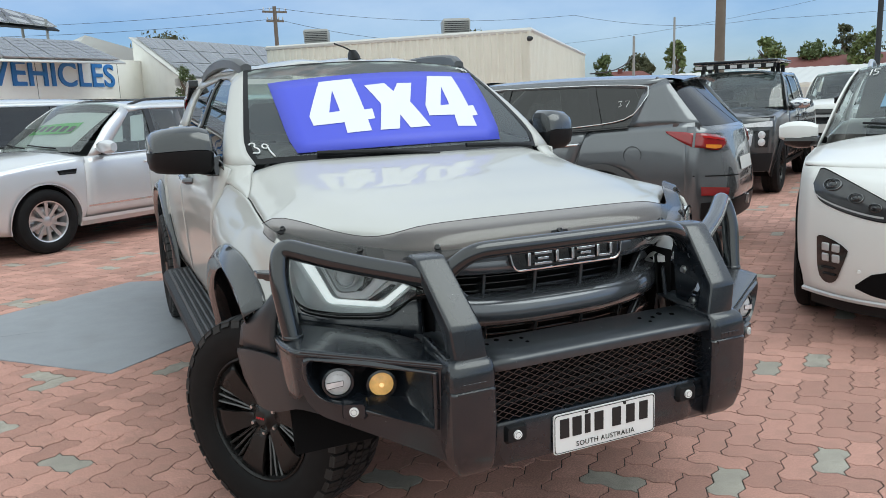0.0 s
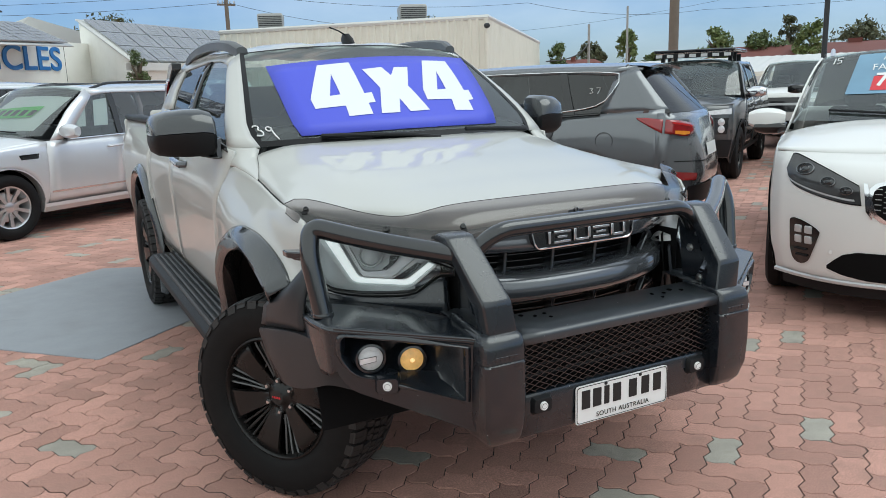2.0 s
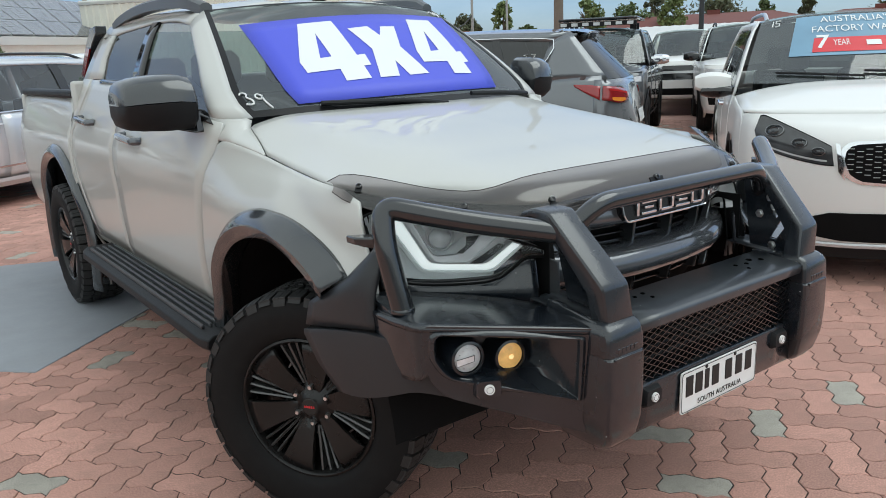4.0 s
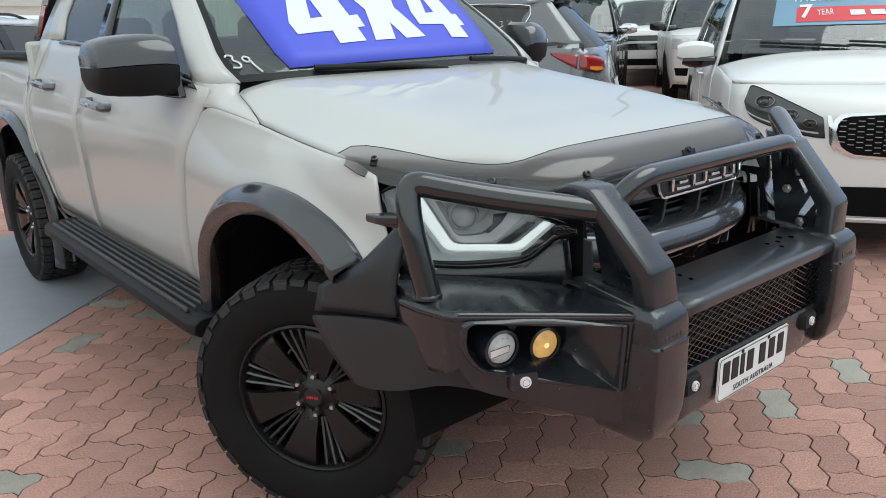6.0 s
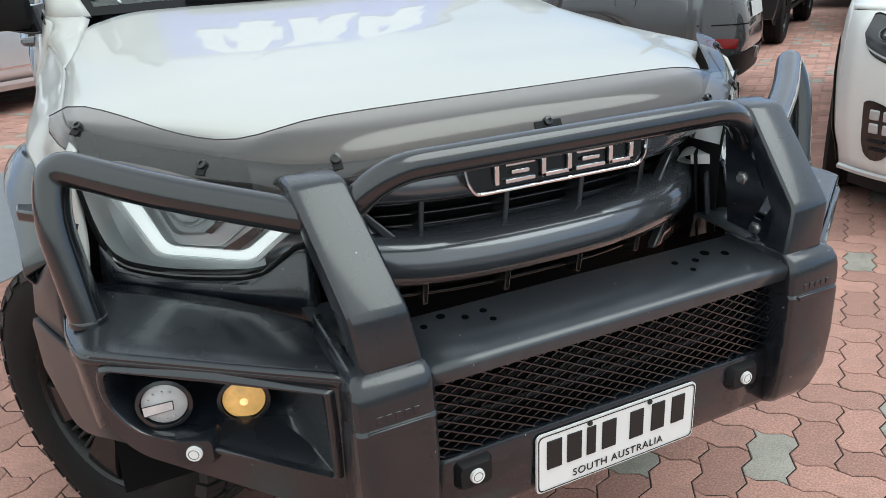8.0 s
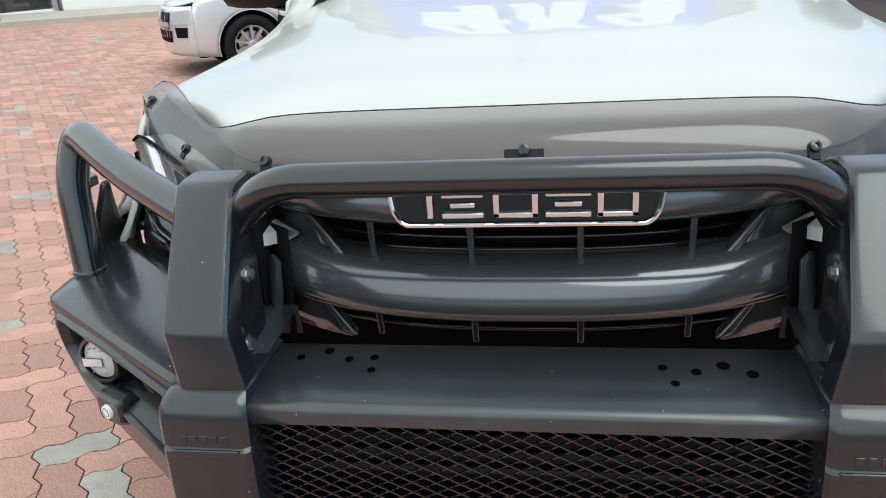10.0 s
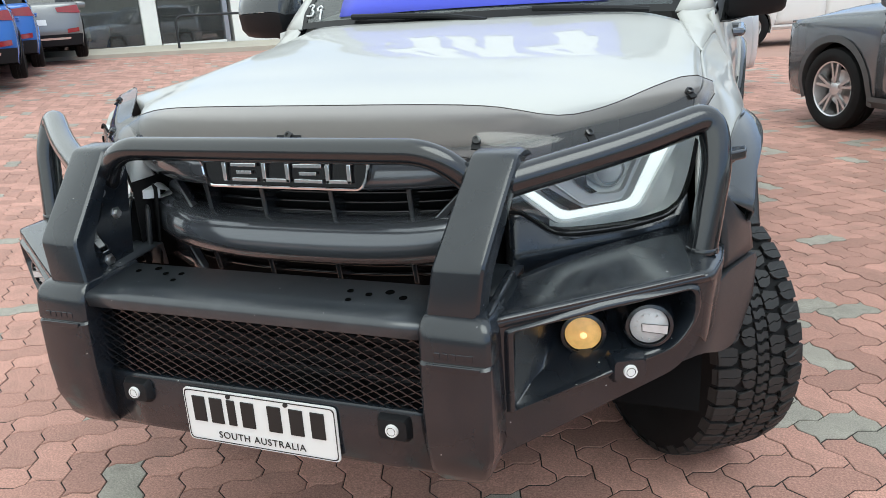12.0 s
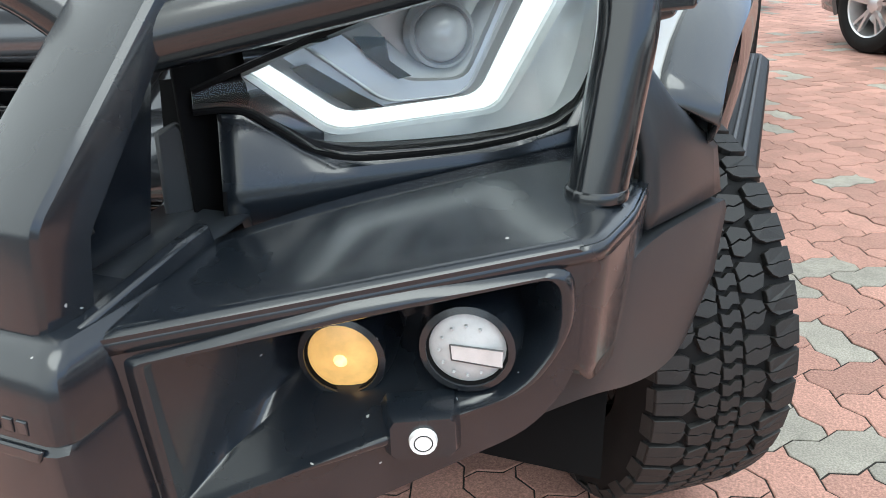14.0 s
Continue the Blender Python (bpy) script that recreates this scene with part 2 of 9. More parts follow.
SATINPLASTIC = material("satin_black_plastic", (0.021, 0.0235, 0.027), 0.36, spec=0.45, vary=0.1, fine=0.1, scale=6, bump=0.08, bump_scale=700)
BORDER = material("black_glass_frit", (0.006, 0.006, 0.007), 0.35, spec=0.25, vary=0.1, scale=9)
PROJECTOR = material("projector_glass", (0.46, 0.48, 0.49), 0.06, coat=1.0, vary=0.5, scale=26)
LAMPWHITE = material("ribbed_lamp_reflector", (0.70, 0.71, 0.73), 0.2, metal=0.35, vary=0.35, fine=0.25, scale=40)
DRL = material("running_light_guide", (0.78, 0.82, 0.82), 0.35, emit=(0.90, 1.0, 0.99), emit_strength=0.42, vary=0.05, scale=40)
LAMPBOWL = material("lamp_bowl_grey", (0.74, 0.76, 0.77), 0.30, metal=0.25, vary=0.12, scale=16)
SMOKEDLAMP = material("smoked_lamp_housing", (0.045, 0.047, 0.05), 0.12, coat=0.6, vary=0.5, fine=0.3, scale=18)
FOGLENS = material("dimpled_lamp_reflector", (0.56, 0.57, 0.58), 0.42, metal=0.1, vary=0.16, fine=0.25, scale=70, bump=0.25, bump_scale=150)
GUIDE = material("clear_grey_light_guide", (0.72, 0.76, 0.76), 0.25, coat=0.6, vary=0.15, scale=60)
LAMPGREY = material("lamp_bezel_grey", (0.56, 0.57, 0.58), 0.3, metal=0.4, vary=0.1, scale=20)
PLATEWHITE = material("number_plate_white", (0.80, 0.80, 0.79), 0.4, vary=0.03, scale=20)
INK = material("black_ink", (0.012, 0.012, 0.012), 0.5, vary=0.05, scale=30)
BANNER = material("blue_vinyl_banner", (0.062, 0.083, 0.60), 0.45, vary=0.03, scale=5)
PAPER = material("white_vinyl_lettering", (0.73, 0.74, 0.74), 0.5, vary=0.03, scale=8)
GREENINK = material("green_sign_ink", (0.10, 0.62, 0.10), 0.5, vary=0.03, scale=8)
REDINK = material("red_sign_ink", (0.62, 0.03, 0.04), 0.45, vary=0.03, scale=8)
SIGNBLUE = material("blue_sign_letters", (0.012, 0.16, 0.46), 0.4, vary=0.03, scale=3)
INTERIOR = material("dark_cabin_trim", (0.10, 0.10, 0.105), 0.7, vary=0.15, scale=6)
SEATCLOTH = material("dark_seat_cloth", (0.065, 0.065, 0.07), 0.85, vary=0.2, fine=0.1, scale=8)

# ---- mesh tools ----
def part(name, bm, mat, parent=None, label="", smooth=True, solid=0.0, bevel=0.0, sub=0, angle=35):
    """Links a bmesh as one mesh object under a thing or a part."""
    me = bpy.data.meshes.new(name)
    bmesh.ops.recalc_face_normals(bm, faces=bm.faces)
    bm.to_mesh(me)
    bm.free()
    ob = new(name, me)
    for mt in (mat if isinstance(mat, (list, tuple)) else [mat]):
        me.materials.append(mt)
    if parent is not None:
        ob.parent = parent
    if smooth:
        me.polygons.foreach_set("use_smooth", [True] * len(me.polygons))
        try:
            me.set_sharp_from_angle(angle=radians(angle))
        except Exception:
            pass
    if sub:
        md = ob.modifiers.new("round", "SUBSURF")
        md.levels = md.render_levels = sub
    if solid:
        md = ob.modifiers.new("thick", "SOLIDIFY")
        md.thickness, md.offset = solid, -1
    if bevel:
        md = ob.modifiers.new("edge", "BEVEL")
        md.width, md.segments, md.limit_method, md.angle_limit = bevel, 2, "ANGLE", radians(40)
    if label:
        ob["label"] = label
    return ob


def empty(name, m, label, category, group=""):
    e = new(name)
    e.empty_display_size = 0.2
    e.matrix_world = m
    return tagged(e, label, category, group)


def resample(line, n):
    """n points at even steps along a polyline of points of any dimension."""
    p = np.array(line, float)
    d = np.r_[0, np.cumsum(np.linalg.norm(np.diff(p, axis=0), axis=1))]
    t = np.linspace(0, d[-1], n)
    return np.stack([np.interp(t, d, p[:, k]) for k in range(p.shape[1])], 1)


def curve(line, n, rounds=2):
    """A smoothed polyline that keeps its ends."""
    p = np.array(line, float)
    for _ in range(rounds):
        q = [p[0]]
        for a, b in zip(p[:-1], p[1:]):
            q += [0.75 * a + 0.25 * b, 0.25 * a + 0.75 * b]
        q.append(p[-1])
        p = np.array(q)
    return resample(p, n)


def arc(cx, cz, r, a0, a1, n):
    a = np.radians(np.linspace(a0, a1, n))
    return np.stack([cx + r * np.cos(a), cz + r * np.sin(a)], 1)


def sheet(bm, rows, close=False):
    """A grid of faces through rows of points."""
    vs = [[bm.verts.new(tuple(p)) for p in row] for row in rows]
    for a, b in zip(vs[:-1], vs[1:]):
        k = len(a)
        for i in range(k if close else k - 1):
            j = (i + 1) % k
            try:
                bm.faces.new((a[i], a[j], b[j], b[i]))
            except ValueError:
                pass
    return vs


def between(a, b, n):
    """n rows of points from polyline a to polyline b."""
    a, b = np.array(a, float), np.array(b, float)
    return [a + (b - a) * t for t in np.linspace(0, 1, n)]


def box(bm, x0, x1, y0, y1, z0, z1, m=None):
    vs = [bm.verts.new((x, y, z)) for z in (z0, z1) for y in (y0, y1) for x in (x0, x1)]
    for f in ((0, 1, 3, 2), (4, 6, 7, 5), (0, 4, 5, 1), (2, 3, 7, 6), (0, 2, 6, 4), (1, 5, 7, 3)):
        bm.faces.new([vs[i] for i in f])
    if m is not None:
        for v in vs:
            v.co = m @ v.co
    return vs


def prism(bm, outline, way, m=None):
    """A polygon given by 3D points, pushed along the vector way."""
    a = [bm.verts.new(tuple(p)) for p in outline]
    b = [bm.verts.new(tuple(np.array(p, float) + np.array(way, float))) for p in outline]
    bm.faces.new(a)
    bm.faces.new(b[::-1])
    k = len(a)
    for i in range(k):
        bm.faces.new((a[i], b[i], b[(i + 1) % k], a[(i + 1) % k]))
    if m is not None:
        for v in a + b:
            v.co = m @ v.co
    return a + b


def lathe(bm, profile, n=48, axis="x", closed=False, m=None):
    """Turns a profile of (radius, along) about an axis."""
    rows = []
    for i in range(n):
        c, s = math.cos(2 * math.pi * i / n), math.sin(2 * math.pi * i / n)
        row = [{"x": (h, r * c, r * s), "y": (r * c, h, r * s), "z": (r * c, r * s, h)}[axis] for r, h in profile]
        rows.append([Vector(p) if m is None else m @ Vector(p) for p in row])
    rows.append(rows[0])
    vs = [[bm.verts.new(p) for p in row] for row in rows[:-1]]
    for i in range(n):
        a, b = vs[i], vs[(i + 1) % n]
        for j in range(len(a) - 1):
            bm.faces.new((a[j], a[j + 1], b[j + 1], b[j]))
    return vs


def bend(points, radius, n=6):
    """A polyline with its corners rounded."""
    p = [np.array(q, float) for q in points]
    out = [p[0]]
    for a, b, c in zip(p[:-2], p[1:-1], p[2:]):
        u, v = a - b, c - b
        lu, lv = np.linalg.norm(u), np.linalg.norm(v)
        k = min(radius, 0.45 * lu, 0.45 * lv)
        s, e = b + u / lu * k, b + v / lv * k
        out += [(1 - t) ** 2 * s + 2 * t * (1 - t) * b + t * t * e for t in np.linspace(0, 1, n)]
    out.append(p[-1])
    return out


def pipe(bm, points, r, sides=16, caps=True, squash=1.0):
    """A round bar along a polyline."""
    p = [Vector(q) for q in points]
    up = None
    rows = []
    for i, q in enumerate(p):
        d = (p[min(i + 1, len(p) - 1)] - p[max(i - 1, 0)]).normalized()
        if up is None:
            up = d.orthogonal().normalized()
        up = (up - d * up.dot(d)).normalized()
        side = d.cross(up)
        rad = r[i] if isinstance(r, (list, tuple)) else r
        rows.append([q + (up * math.cos(a) + side * math.sin(a) * squash) * rad for a in np.linspace(0, 2 * math.pi, sides, endpoint=False)])
    vs = sheet(bm, rows, close=True)
    if caps:
        bm.faces.new(vs[0][::-1])
        bm.faces.new(vs[-1])
    return vs


def polygon(bm, pts):
    return bm.faces.new([bm.verts.new(tuple(p)) for p in pts])


def lettering(name, text, size, depth, mat, parent, m, label="", spacing=1.0, width=1.0, bold=0.0):
    """Raised characters in the built-in font, as one mesh."""
    cu = bpy.data.curves.new(name, "FONT")
    cu.body, cu.size, cu.extrude, cu.space_character, cu.offset = text, size, depth / 2, spacing, bold
    cu.align_x, cu.align_y = "CENTER", "CENTER"
    tmp = bpy.data.objects.new(name, cu)
    scene.collection.objects.link(tmp)
    me = bpy.data.meshes.new_from_object(tmp.evaluated_get(bpy.context.evaluated_depsgraph_get()))
    bpy.data.objects.remove(tmp)
    me.materials.clear()
    me.materials.append(mat)
    ob = new(name, me)
    if parent is not None:
        ob.parent = parent
    ob.matrix_basis = m @ Matrix.Diagonal((width, 1, 1, 1))
    if label:
        ob["label"] = label
    return ob


def knots(xs, ys):
    """A function through given values, smooth between them."""
    xs, ys = np.array(xs, float), np.array(ys, float)
    h = np.diff(xs)
    d = np.diff(ys) / h
    m = np.r_[d[0], np.where(d[:-1] * d[1:] > 0, 2 * d[:-1] * d[1:] / (d[:-1] + d[1:] + 1e-12), 0), d[-1]]

    def f(x):
        x = min(max(float(x), xs[0]), xs[-1])
        i = min(max(int(np.searchsorted(xs, x)) - 1, 0), len(h) - 1)
        t = (x - xs[i]) / h[i]
        return float((2 * t**3 - 3 * t**2 + 1) * ys[i] + (t**3 - 2 * t**2 + t) * h[i] * m[i] + (-2 * t**3 + 3 * t**2) * ys[i + 1] + (t**3 - t**2) * h[i] * m[i + 1])
    return f

# ---- a general car body, facing -y with its front axle at y = 0 ----
def wheel(parent, x, y, r, width, rim_r, rim_mat, spokes=10, side=1, steer=0.0, twin=False):
    """Tyre and alloy rim as two parts; side 1: the outer face looks to +x."""
    m = pose(x, y, r, 0, 0, steer) @ Matrix.Diagonal((side, 1, 1, 1))
    h = width / 2
    bm = bmesh.new()
    lathe(bm, [(rim_r, -h * 0.8), (rim_r + 0.03, -h), (r - 0.05, -h * 1.02), (r - 0.012, -h * 0.86), (r, -h * 0.6), (r, -h * 0.25), (r - 0.008, -h * 0.22),
               (r - 0.008, -h * 0.16), (r, -h * 0.13), (r, h * 0.13), (r - 0.008, h * 0.16), (r - 0.008, h * 0.22), (r, h * 0.25), (r, h * 0.6),
               (r - 0.012, h * 0.86), (r - 0.05, h * 1.02), (rim_r + 0.03, h), (rim_r, h * 0.82), (rim_r - 0.01, h * 0.7)], 40, m=m)
    tyre = part("tyre", bm, RUBBER, parent)
    bm = bmesh.new()
    lathe(bm, [(rim_r, h * 0.84), (rim_r - 0.012, h * 0.8), (rim_r - 0.03, h * 0.3), (rim_r - 0.04, -h * 0.6)], 40, m=m)
    n = spokes
    for i in range(n):
        a0 = 2 * math.pi * i / n
        for da in ((-0.17, 0.17) if twin else (0.0,)):
            t = m @ Matrix.Rotation(a0, 4, "X")
            w0, w1 = (0.014, 0.012) if twin else (0.014, 0.021)
            p = [(h * 0.62, -w0, 0.04), (h * 0.62, w0, 0.04), (h * 0.72, w1 + da * rim_r, rim_r - 0.012), (h * 0.72, -w1 + da * rim_r, rim_r - 0.012)]
            prism(bm, p, (-0.03, 0, 0), t)
    lathe(bm, [(0.0, h * 0.68), (0.035, h * 0.67), (0.06, h * 0.6), (0.075, h * 0.4)], 20, m=m)
    part("rim", bm, rim_mat, tyre)
    bm = bmesh.new()
    lathe(bm, [(0.0, -0.01), (0.16, -0.01), (0.165, -0.03)], 28, m=m)
    part("brake_disc", bm, STEEL, tyre)
    return tyre


class Body:
    """The surfaces of one car, from a few of its dimensions."""

    def __init__(self, wb=2.7, r=0.36, hw=0.93, nose=-0.92, tail=3.65, sill=0.33, bottom=0.28, hood_f=0.86, hood_r=1.1, screen_b=0.62, screen_t=1.32, roof=1.68, roof_r=3.15, glass_b=3.45, glass_bz=1.15, belt0=1.02, belt1=1.12, doors=(0.5, 1.55, 2.45), windows=((0.95, 1.38), (1.58, 1.62), (1.66, 1.7), (2.5, 2.45), (2.6, 2.55), (3.2, 3.0)), plan=0.26, lean=0.05, crown=0.05, slope=0.0, corner=0.22, tuck=0.10):
        self.wb, self.r, self.hw, self.nose, self.tail, self.sill = wb, r, hw, nose, tail, sill
        self.bottom, self.hood_f, self.hood_r, self.screen_b, self.screen_t, self.roof = bottom, hood_f, hood_r, screen_b, screen_t, roof
        self.roof_r, self.glass_b, self.glass_bz, self.belt0, self.belt1, self.doors = roof_r, glass_b, glass_bz, belt0, belt1, doors
        self.windows, self.plan, self.lean, self.crown, self.slope = windows, plan, lean, crown, slope
        self.corner, self.tuck = corner, tuck
        zm = 0.5 * (self.sill + self.belt0)
        self.prof = knots([self.bottom - 0.05, self.sill, self.sill + 0.1, zm, self.belt0 - 0.12, self.belt0, self.belt0 + 0.06, self.roof - 0.08, self.roof],
                          [0.93, 0.955, 0.985, 1.0, 0.99, 0.965, 0.945, 0.76, 0.66])

    def belt(self, y):
        t = (y - self.screen_b) / (self.tail - self.screen_b)
        return self.belt0 + (self.belt1 - self.belt0) * max(0, t)

    def edge(self, y):
        """The height of the bonnet's edge, and of the belt behind it."""
        if y > self.screen_b:
            return self.belt(y)
        t = (y - self.nose) / (self.screen_b - self.nose)
        return self.hood_f + (self.belt0 - self.hood_f) * min(1, max(0, t)) ** 0.7

    def x(self, y, z):
        k = self.prof(z)
        a, b = self.nose + 0.75, self.tail - 0.7
        if y < a:
            k *= 1 - 0.13 * ((a - y) / 0.75) ** 2
        if y > b:
            k *= 1 - self.tuck * ((y - b) / 0.7) ** 2
        return self.hw * k

    def side(self, y, z, s, off=0.0):
        return (s * (self.x(y, z) + off), y, z)

    def front(self, u, z, off=0.0):
        """A point of the nose: u from -1 (its right) to 1, at height z."""
        ye = self.nose + self.plan
        t = (z - self.bottom) / (self.hood_f - self.bottom)
        mid = self.nose + self.lean * (2 * t - 1) ** 2 + 0.05 * max(0, t - 0.75) + self.slope * max(0, t - 0.74) ** 2
        return (u * (self.x(ye, z) + off), mid + (ye - mid) * abs(u) ** 3 - off, z)

    def back(self, u, z, off=0.0):
        ye = self.tail - self.corner
        t = (z - self.bottom) / (self.glass_bz - self.bottom)
        mid = self.tail - (self.tail - self.glass_b) * max(0, t) ** 2.2 - 0.06 * (1 - min(1, t * 3)) 
        y = mid - max(0, mid - ye) * (1 - (1 - min(1.0, abs(u)) ** 3) ** 0.55)
        taper = self.hw * 2 * self.tuck * max(0.0, 0.7 - self.corner) / 0.49
        return (u * (self.x(ye, z) + off - taper * max(0.0, y - ye) * abs(u) ** 2), y + off, z)

    def roof_at(self, u, y):
        zc = self.roof - 0.05 * ((y - 0.5 * (self.screen_t + self.roof_r)) / (self.roof_r - self.screen_t)) ** 2 * 2
        w = self.x(y, self.roof - 0.07) * 0.97
        return (u * w, y, zc - 0.06 * abs(u) ** 2.5)

    def screen(self, u, v, off=0.0):
        w0, w1 = self.x(self.screen_b, self.edge(self.screen_b)) * 0.92, self.x(self.screen_t, self.roof - 0.07) * 0.95
        y0, y1 = self.screen_b - 0.16 * (1 - u * u), self.screen_t - 0.07 * (1 - u * u)
        z0, z1 = self.hood_r, self.roof - 0.01 - 0.05 * abs(u) ** 2.5
        return (u * (w0 + (w1 - w0) * v), y0 + (y1 - y0) * v - off * 0.5, z0 + (z1 - z0) * v + 0.02 * math.sin(math.pi * v) + off)

    def rear_screen(self, u, v, off=0.0):
        w0, w1 = self.x(self.tail - self.corner, self.glass_bz) * 0.93, self.x(self.roof_r, self.roof - 0.07) * 0.95
        y0, y1 = self.glass_b, self.roof_r + 0.03
        return (u * (w0 + (w1 - w0) * v), y0 + (y1 - y0) * v - (0.12 + 0.6 * (self.corner - 0.22) * (1 - v)) * abs(u) ** 3 + off, self.glass_bz + (self.roof - 0.05 - self.glass_bz) * v)


def patch(fn, us, vs):
    bm = bmesh.new()
    sheet(bm, [[fn(u, v) for u in us] for v in vs])
    return bm


def side_patch(body, a, b, s, rows=5, off=0.0):
    bm = bmesh.new()
    sheet(bm, [[body.side(p[0], p[1], s, off) for p in row] for row in between(a, b, rows)])
    return bm


def decal(fn, top, bottom, n=9, rows=4, off=0.004):
    """A panel on a curved face between two lines given in that face's own measures."""
    bm = bmesh.new()
    sheet(bm, [[fn(p[0], p[1], off) for p in row] for row in between(resample(top, n), resample(bottom, n), rows)])
    return bm


def car(name, m, body, paint, label, rim=RIMSILVER, spokes=10, twin=False, side_glass=SIDEGLASS, rear_glass=PRIVACY, cladding=None, rails=None,
        mirror=None, dark_roof=False, handle=None, rim_r=0.23, group="cars on the forecourt", interior=True, steer=0.0, inside=INTERIOR):
    b = body
    e = empty(name, m, label, "car", group)
    cl = cladding or paint
    mirror, handle = mirror or paint, handle or paint
    ra = b.r + 0.055
    for s in (-1, 1):
        yd0, yd1, yd2 = b.doors
        ye, yt = b.nose + b.plan, b.tail - b.corner
        n = 25
        top = [(ye, b.bottom), (ye, b.hood_f - 0.02)] + [(y, b.edge(y)) for y in np.linspace(ye + 0.05, min(b.screen_b, yd0 + 0.1), 7)] + [(yd0 + 0.06, b.edge(yd0 + 0.06) - 0.03), (yd0, b.sill)]
        part("front_wing", side_patch(b, arc(0, b.r, ra, 195, -15, n), resample(top, n), s, 7), paint, e, solid=0.02)
        part("front_door", side_patch(b, resample([(yd0 + 0.01, b.sill), (yd0 + 0.05, b.belt(yd0))], 9), resample([(yd1 - 0.004, b.sill), (yd1 - 0.004, b.belt(yd1))], 9), s, 8), paint, e, solid=0.02)
        part("rear_door", side_patch(b, resample([(yd1 + 0.004, b.sill), (yd1 + 0.004, b.belt(yd1))], 9), resample([(min(yd2, b.wb - ra - 0.02), b.sill), (yd2 + 0.12, b.belt(yd2))], 9), s, 8), paint, e, solid=0.02)
        y2 = min(yd2, b.wb - ra - 0.02) + 0.008
        rear = [(y2, b.sill), (yd2 + 0.128, b.belt(yd2))] + [(y, b.belt(y)) for y in np.linspace(yd2 + 0.2, yt, 6)] + [(yt, b.bottom)]
        part("rear_quarter", side_patch(b, arc(b.wb, b.r, ra, 195, -15, n), resample(rear, n), s, 7), paint, e, solid=0.02)
        for yc in (0, b.wb):
            bm = bmesh.new()
            rows = [[b.side(p[0], p[1], s, 0.012 if k < 2 else -0.10) for p in arc(yc, b.r, rr, 195, -15, 21)] for k, rr in enumerate((ra + (0.055 if cladding else 0.008), ra - 0.005, ra - 0.006))]
            sheet(bm, rows)
            part("arch_lip", bm, cl if cladding else paint, e)
            bm = bmesh.new()
            sheet(bm, [[(s * k, p[0], p[1]) for p in arc(yc, b.r, ra, 195, -15, 21)] for k in (b.hw * 0.9, b.hw * 0.55)])
            polygon(bm, [(s * b.hw * 0.55, p[0], p[1]) for p in arc(yc, b.r, ra, 195, -15, 21)])
            part("wheel_housing", bm, MATT, e)
        bm = bmesh.new()
        rows = [[b.side(y, b.sill + 0.01, s, 0.012), b.side(y, b.sill - 0.03, s, 0.02), b.side(y, b.sill - 0.09, s, -0.02), b.side(y, b.sill - 0.10, s, -0.25)] for y in np.linspace(ra, b.wb - ra, 8)]
        sheet(bm, rows)
        part("side_sill", bm, cl, e)
        # glasshouse
        zt = b.roof - 0.115
        lines = [((yb, b.belt(yb) + 0.012), (yt_, zt - 0.03 * (i in (0, len(b.windows) - 1)))) for i, (yb, yt_) in enumerate(b.windows)]
        for i in range(len(lines) - 1):
            pane = i % 2 == 0
            bm = side_patch(b, resample(lines[i], 6), resample(lines[i + 1], 6), s, 5, -0.012 if pane else 0.0)
            if pane:
                g = part("side_window", bm, side_glass if i == 0 else rear_glass, e)
                g.visible_shadow = False
            else:
                part("window_pillar", bm, GLOSSBLACK, e)
        a0 = [(b.screen_b + 0.02, b.belt(b.screen_b)), (0.5 * (b.screen_b + b.screen_t) + 0.02, 0.5 * (b.hood_r + b.roof)), (b.screen_t, b.roof - 0.06)]
        part("front_pillar", side_patch(b, resample(a0, 7), resample(lines[0], 7), s, 3), paint, e, solid=0.015)
        d1 = [(min(b.glass_b - 0.1, b.tail - b.corner + 0.06), b.belt(b.glass_b) - (0.05 if b.corner > 0.3 else 0.0)), (b.roof_r, b.roof - 0.06)]
        part("rear_pillar", side_patch(b, resample(lines[-1], 7), resample(d1, 7), s, 4), paint, e, solid=0.015)
        tops = resample([l[1] for l in lines], 12)
        up = [(y, b.roof - 0.06) for y in np.linspace(b.screen_t, b.roof_r, 12)]
        part("roof_side", side_patch(b, tops, up, s, 3), paint, e, solid=0.015)
        bm = bmesh.new()
        pipe(bm, [b.side(l[0][0], l[0][1] - 0.012, s, 0.006) for l in (lines[0], lines[len(lines) // 2], lines[-1])], 0.009, 6)
        part("belt_moulding", bm, CHROME if rails else GLOSSBLACK, e)
        for yd, y in ((yd1, yd1 - 0.14), (yd2, yd2 - 0.05)):
            z = b.belt(y) - 0.13
            bm = bmesh.new()
            pipe(bm, bend([b.side(y - 0.10, z, s, 0.005), b.side(y - 0.09, z, s, 0.04), b.side(y + 0.09, z + 0.01, s, 0.04), b.side(y + 0.10, z + 0.01, s, 0.005)], 0.03, 4), 0.014, 8)
            part("door_handle", bm, handle, e)
        # door mirror
        y, z = b.windows[0][0] - 0.02, b.belt(b.windows[0][0]) + 0.09
        x = b.x(y, z)
        bm = bmesh.new()
        rows = []
        for t in np.linspace(0, 1, 7):
            k = math.sin(math.pi * (0.06 + 0.88 * t)) ** 0.3
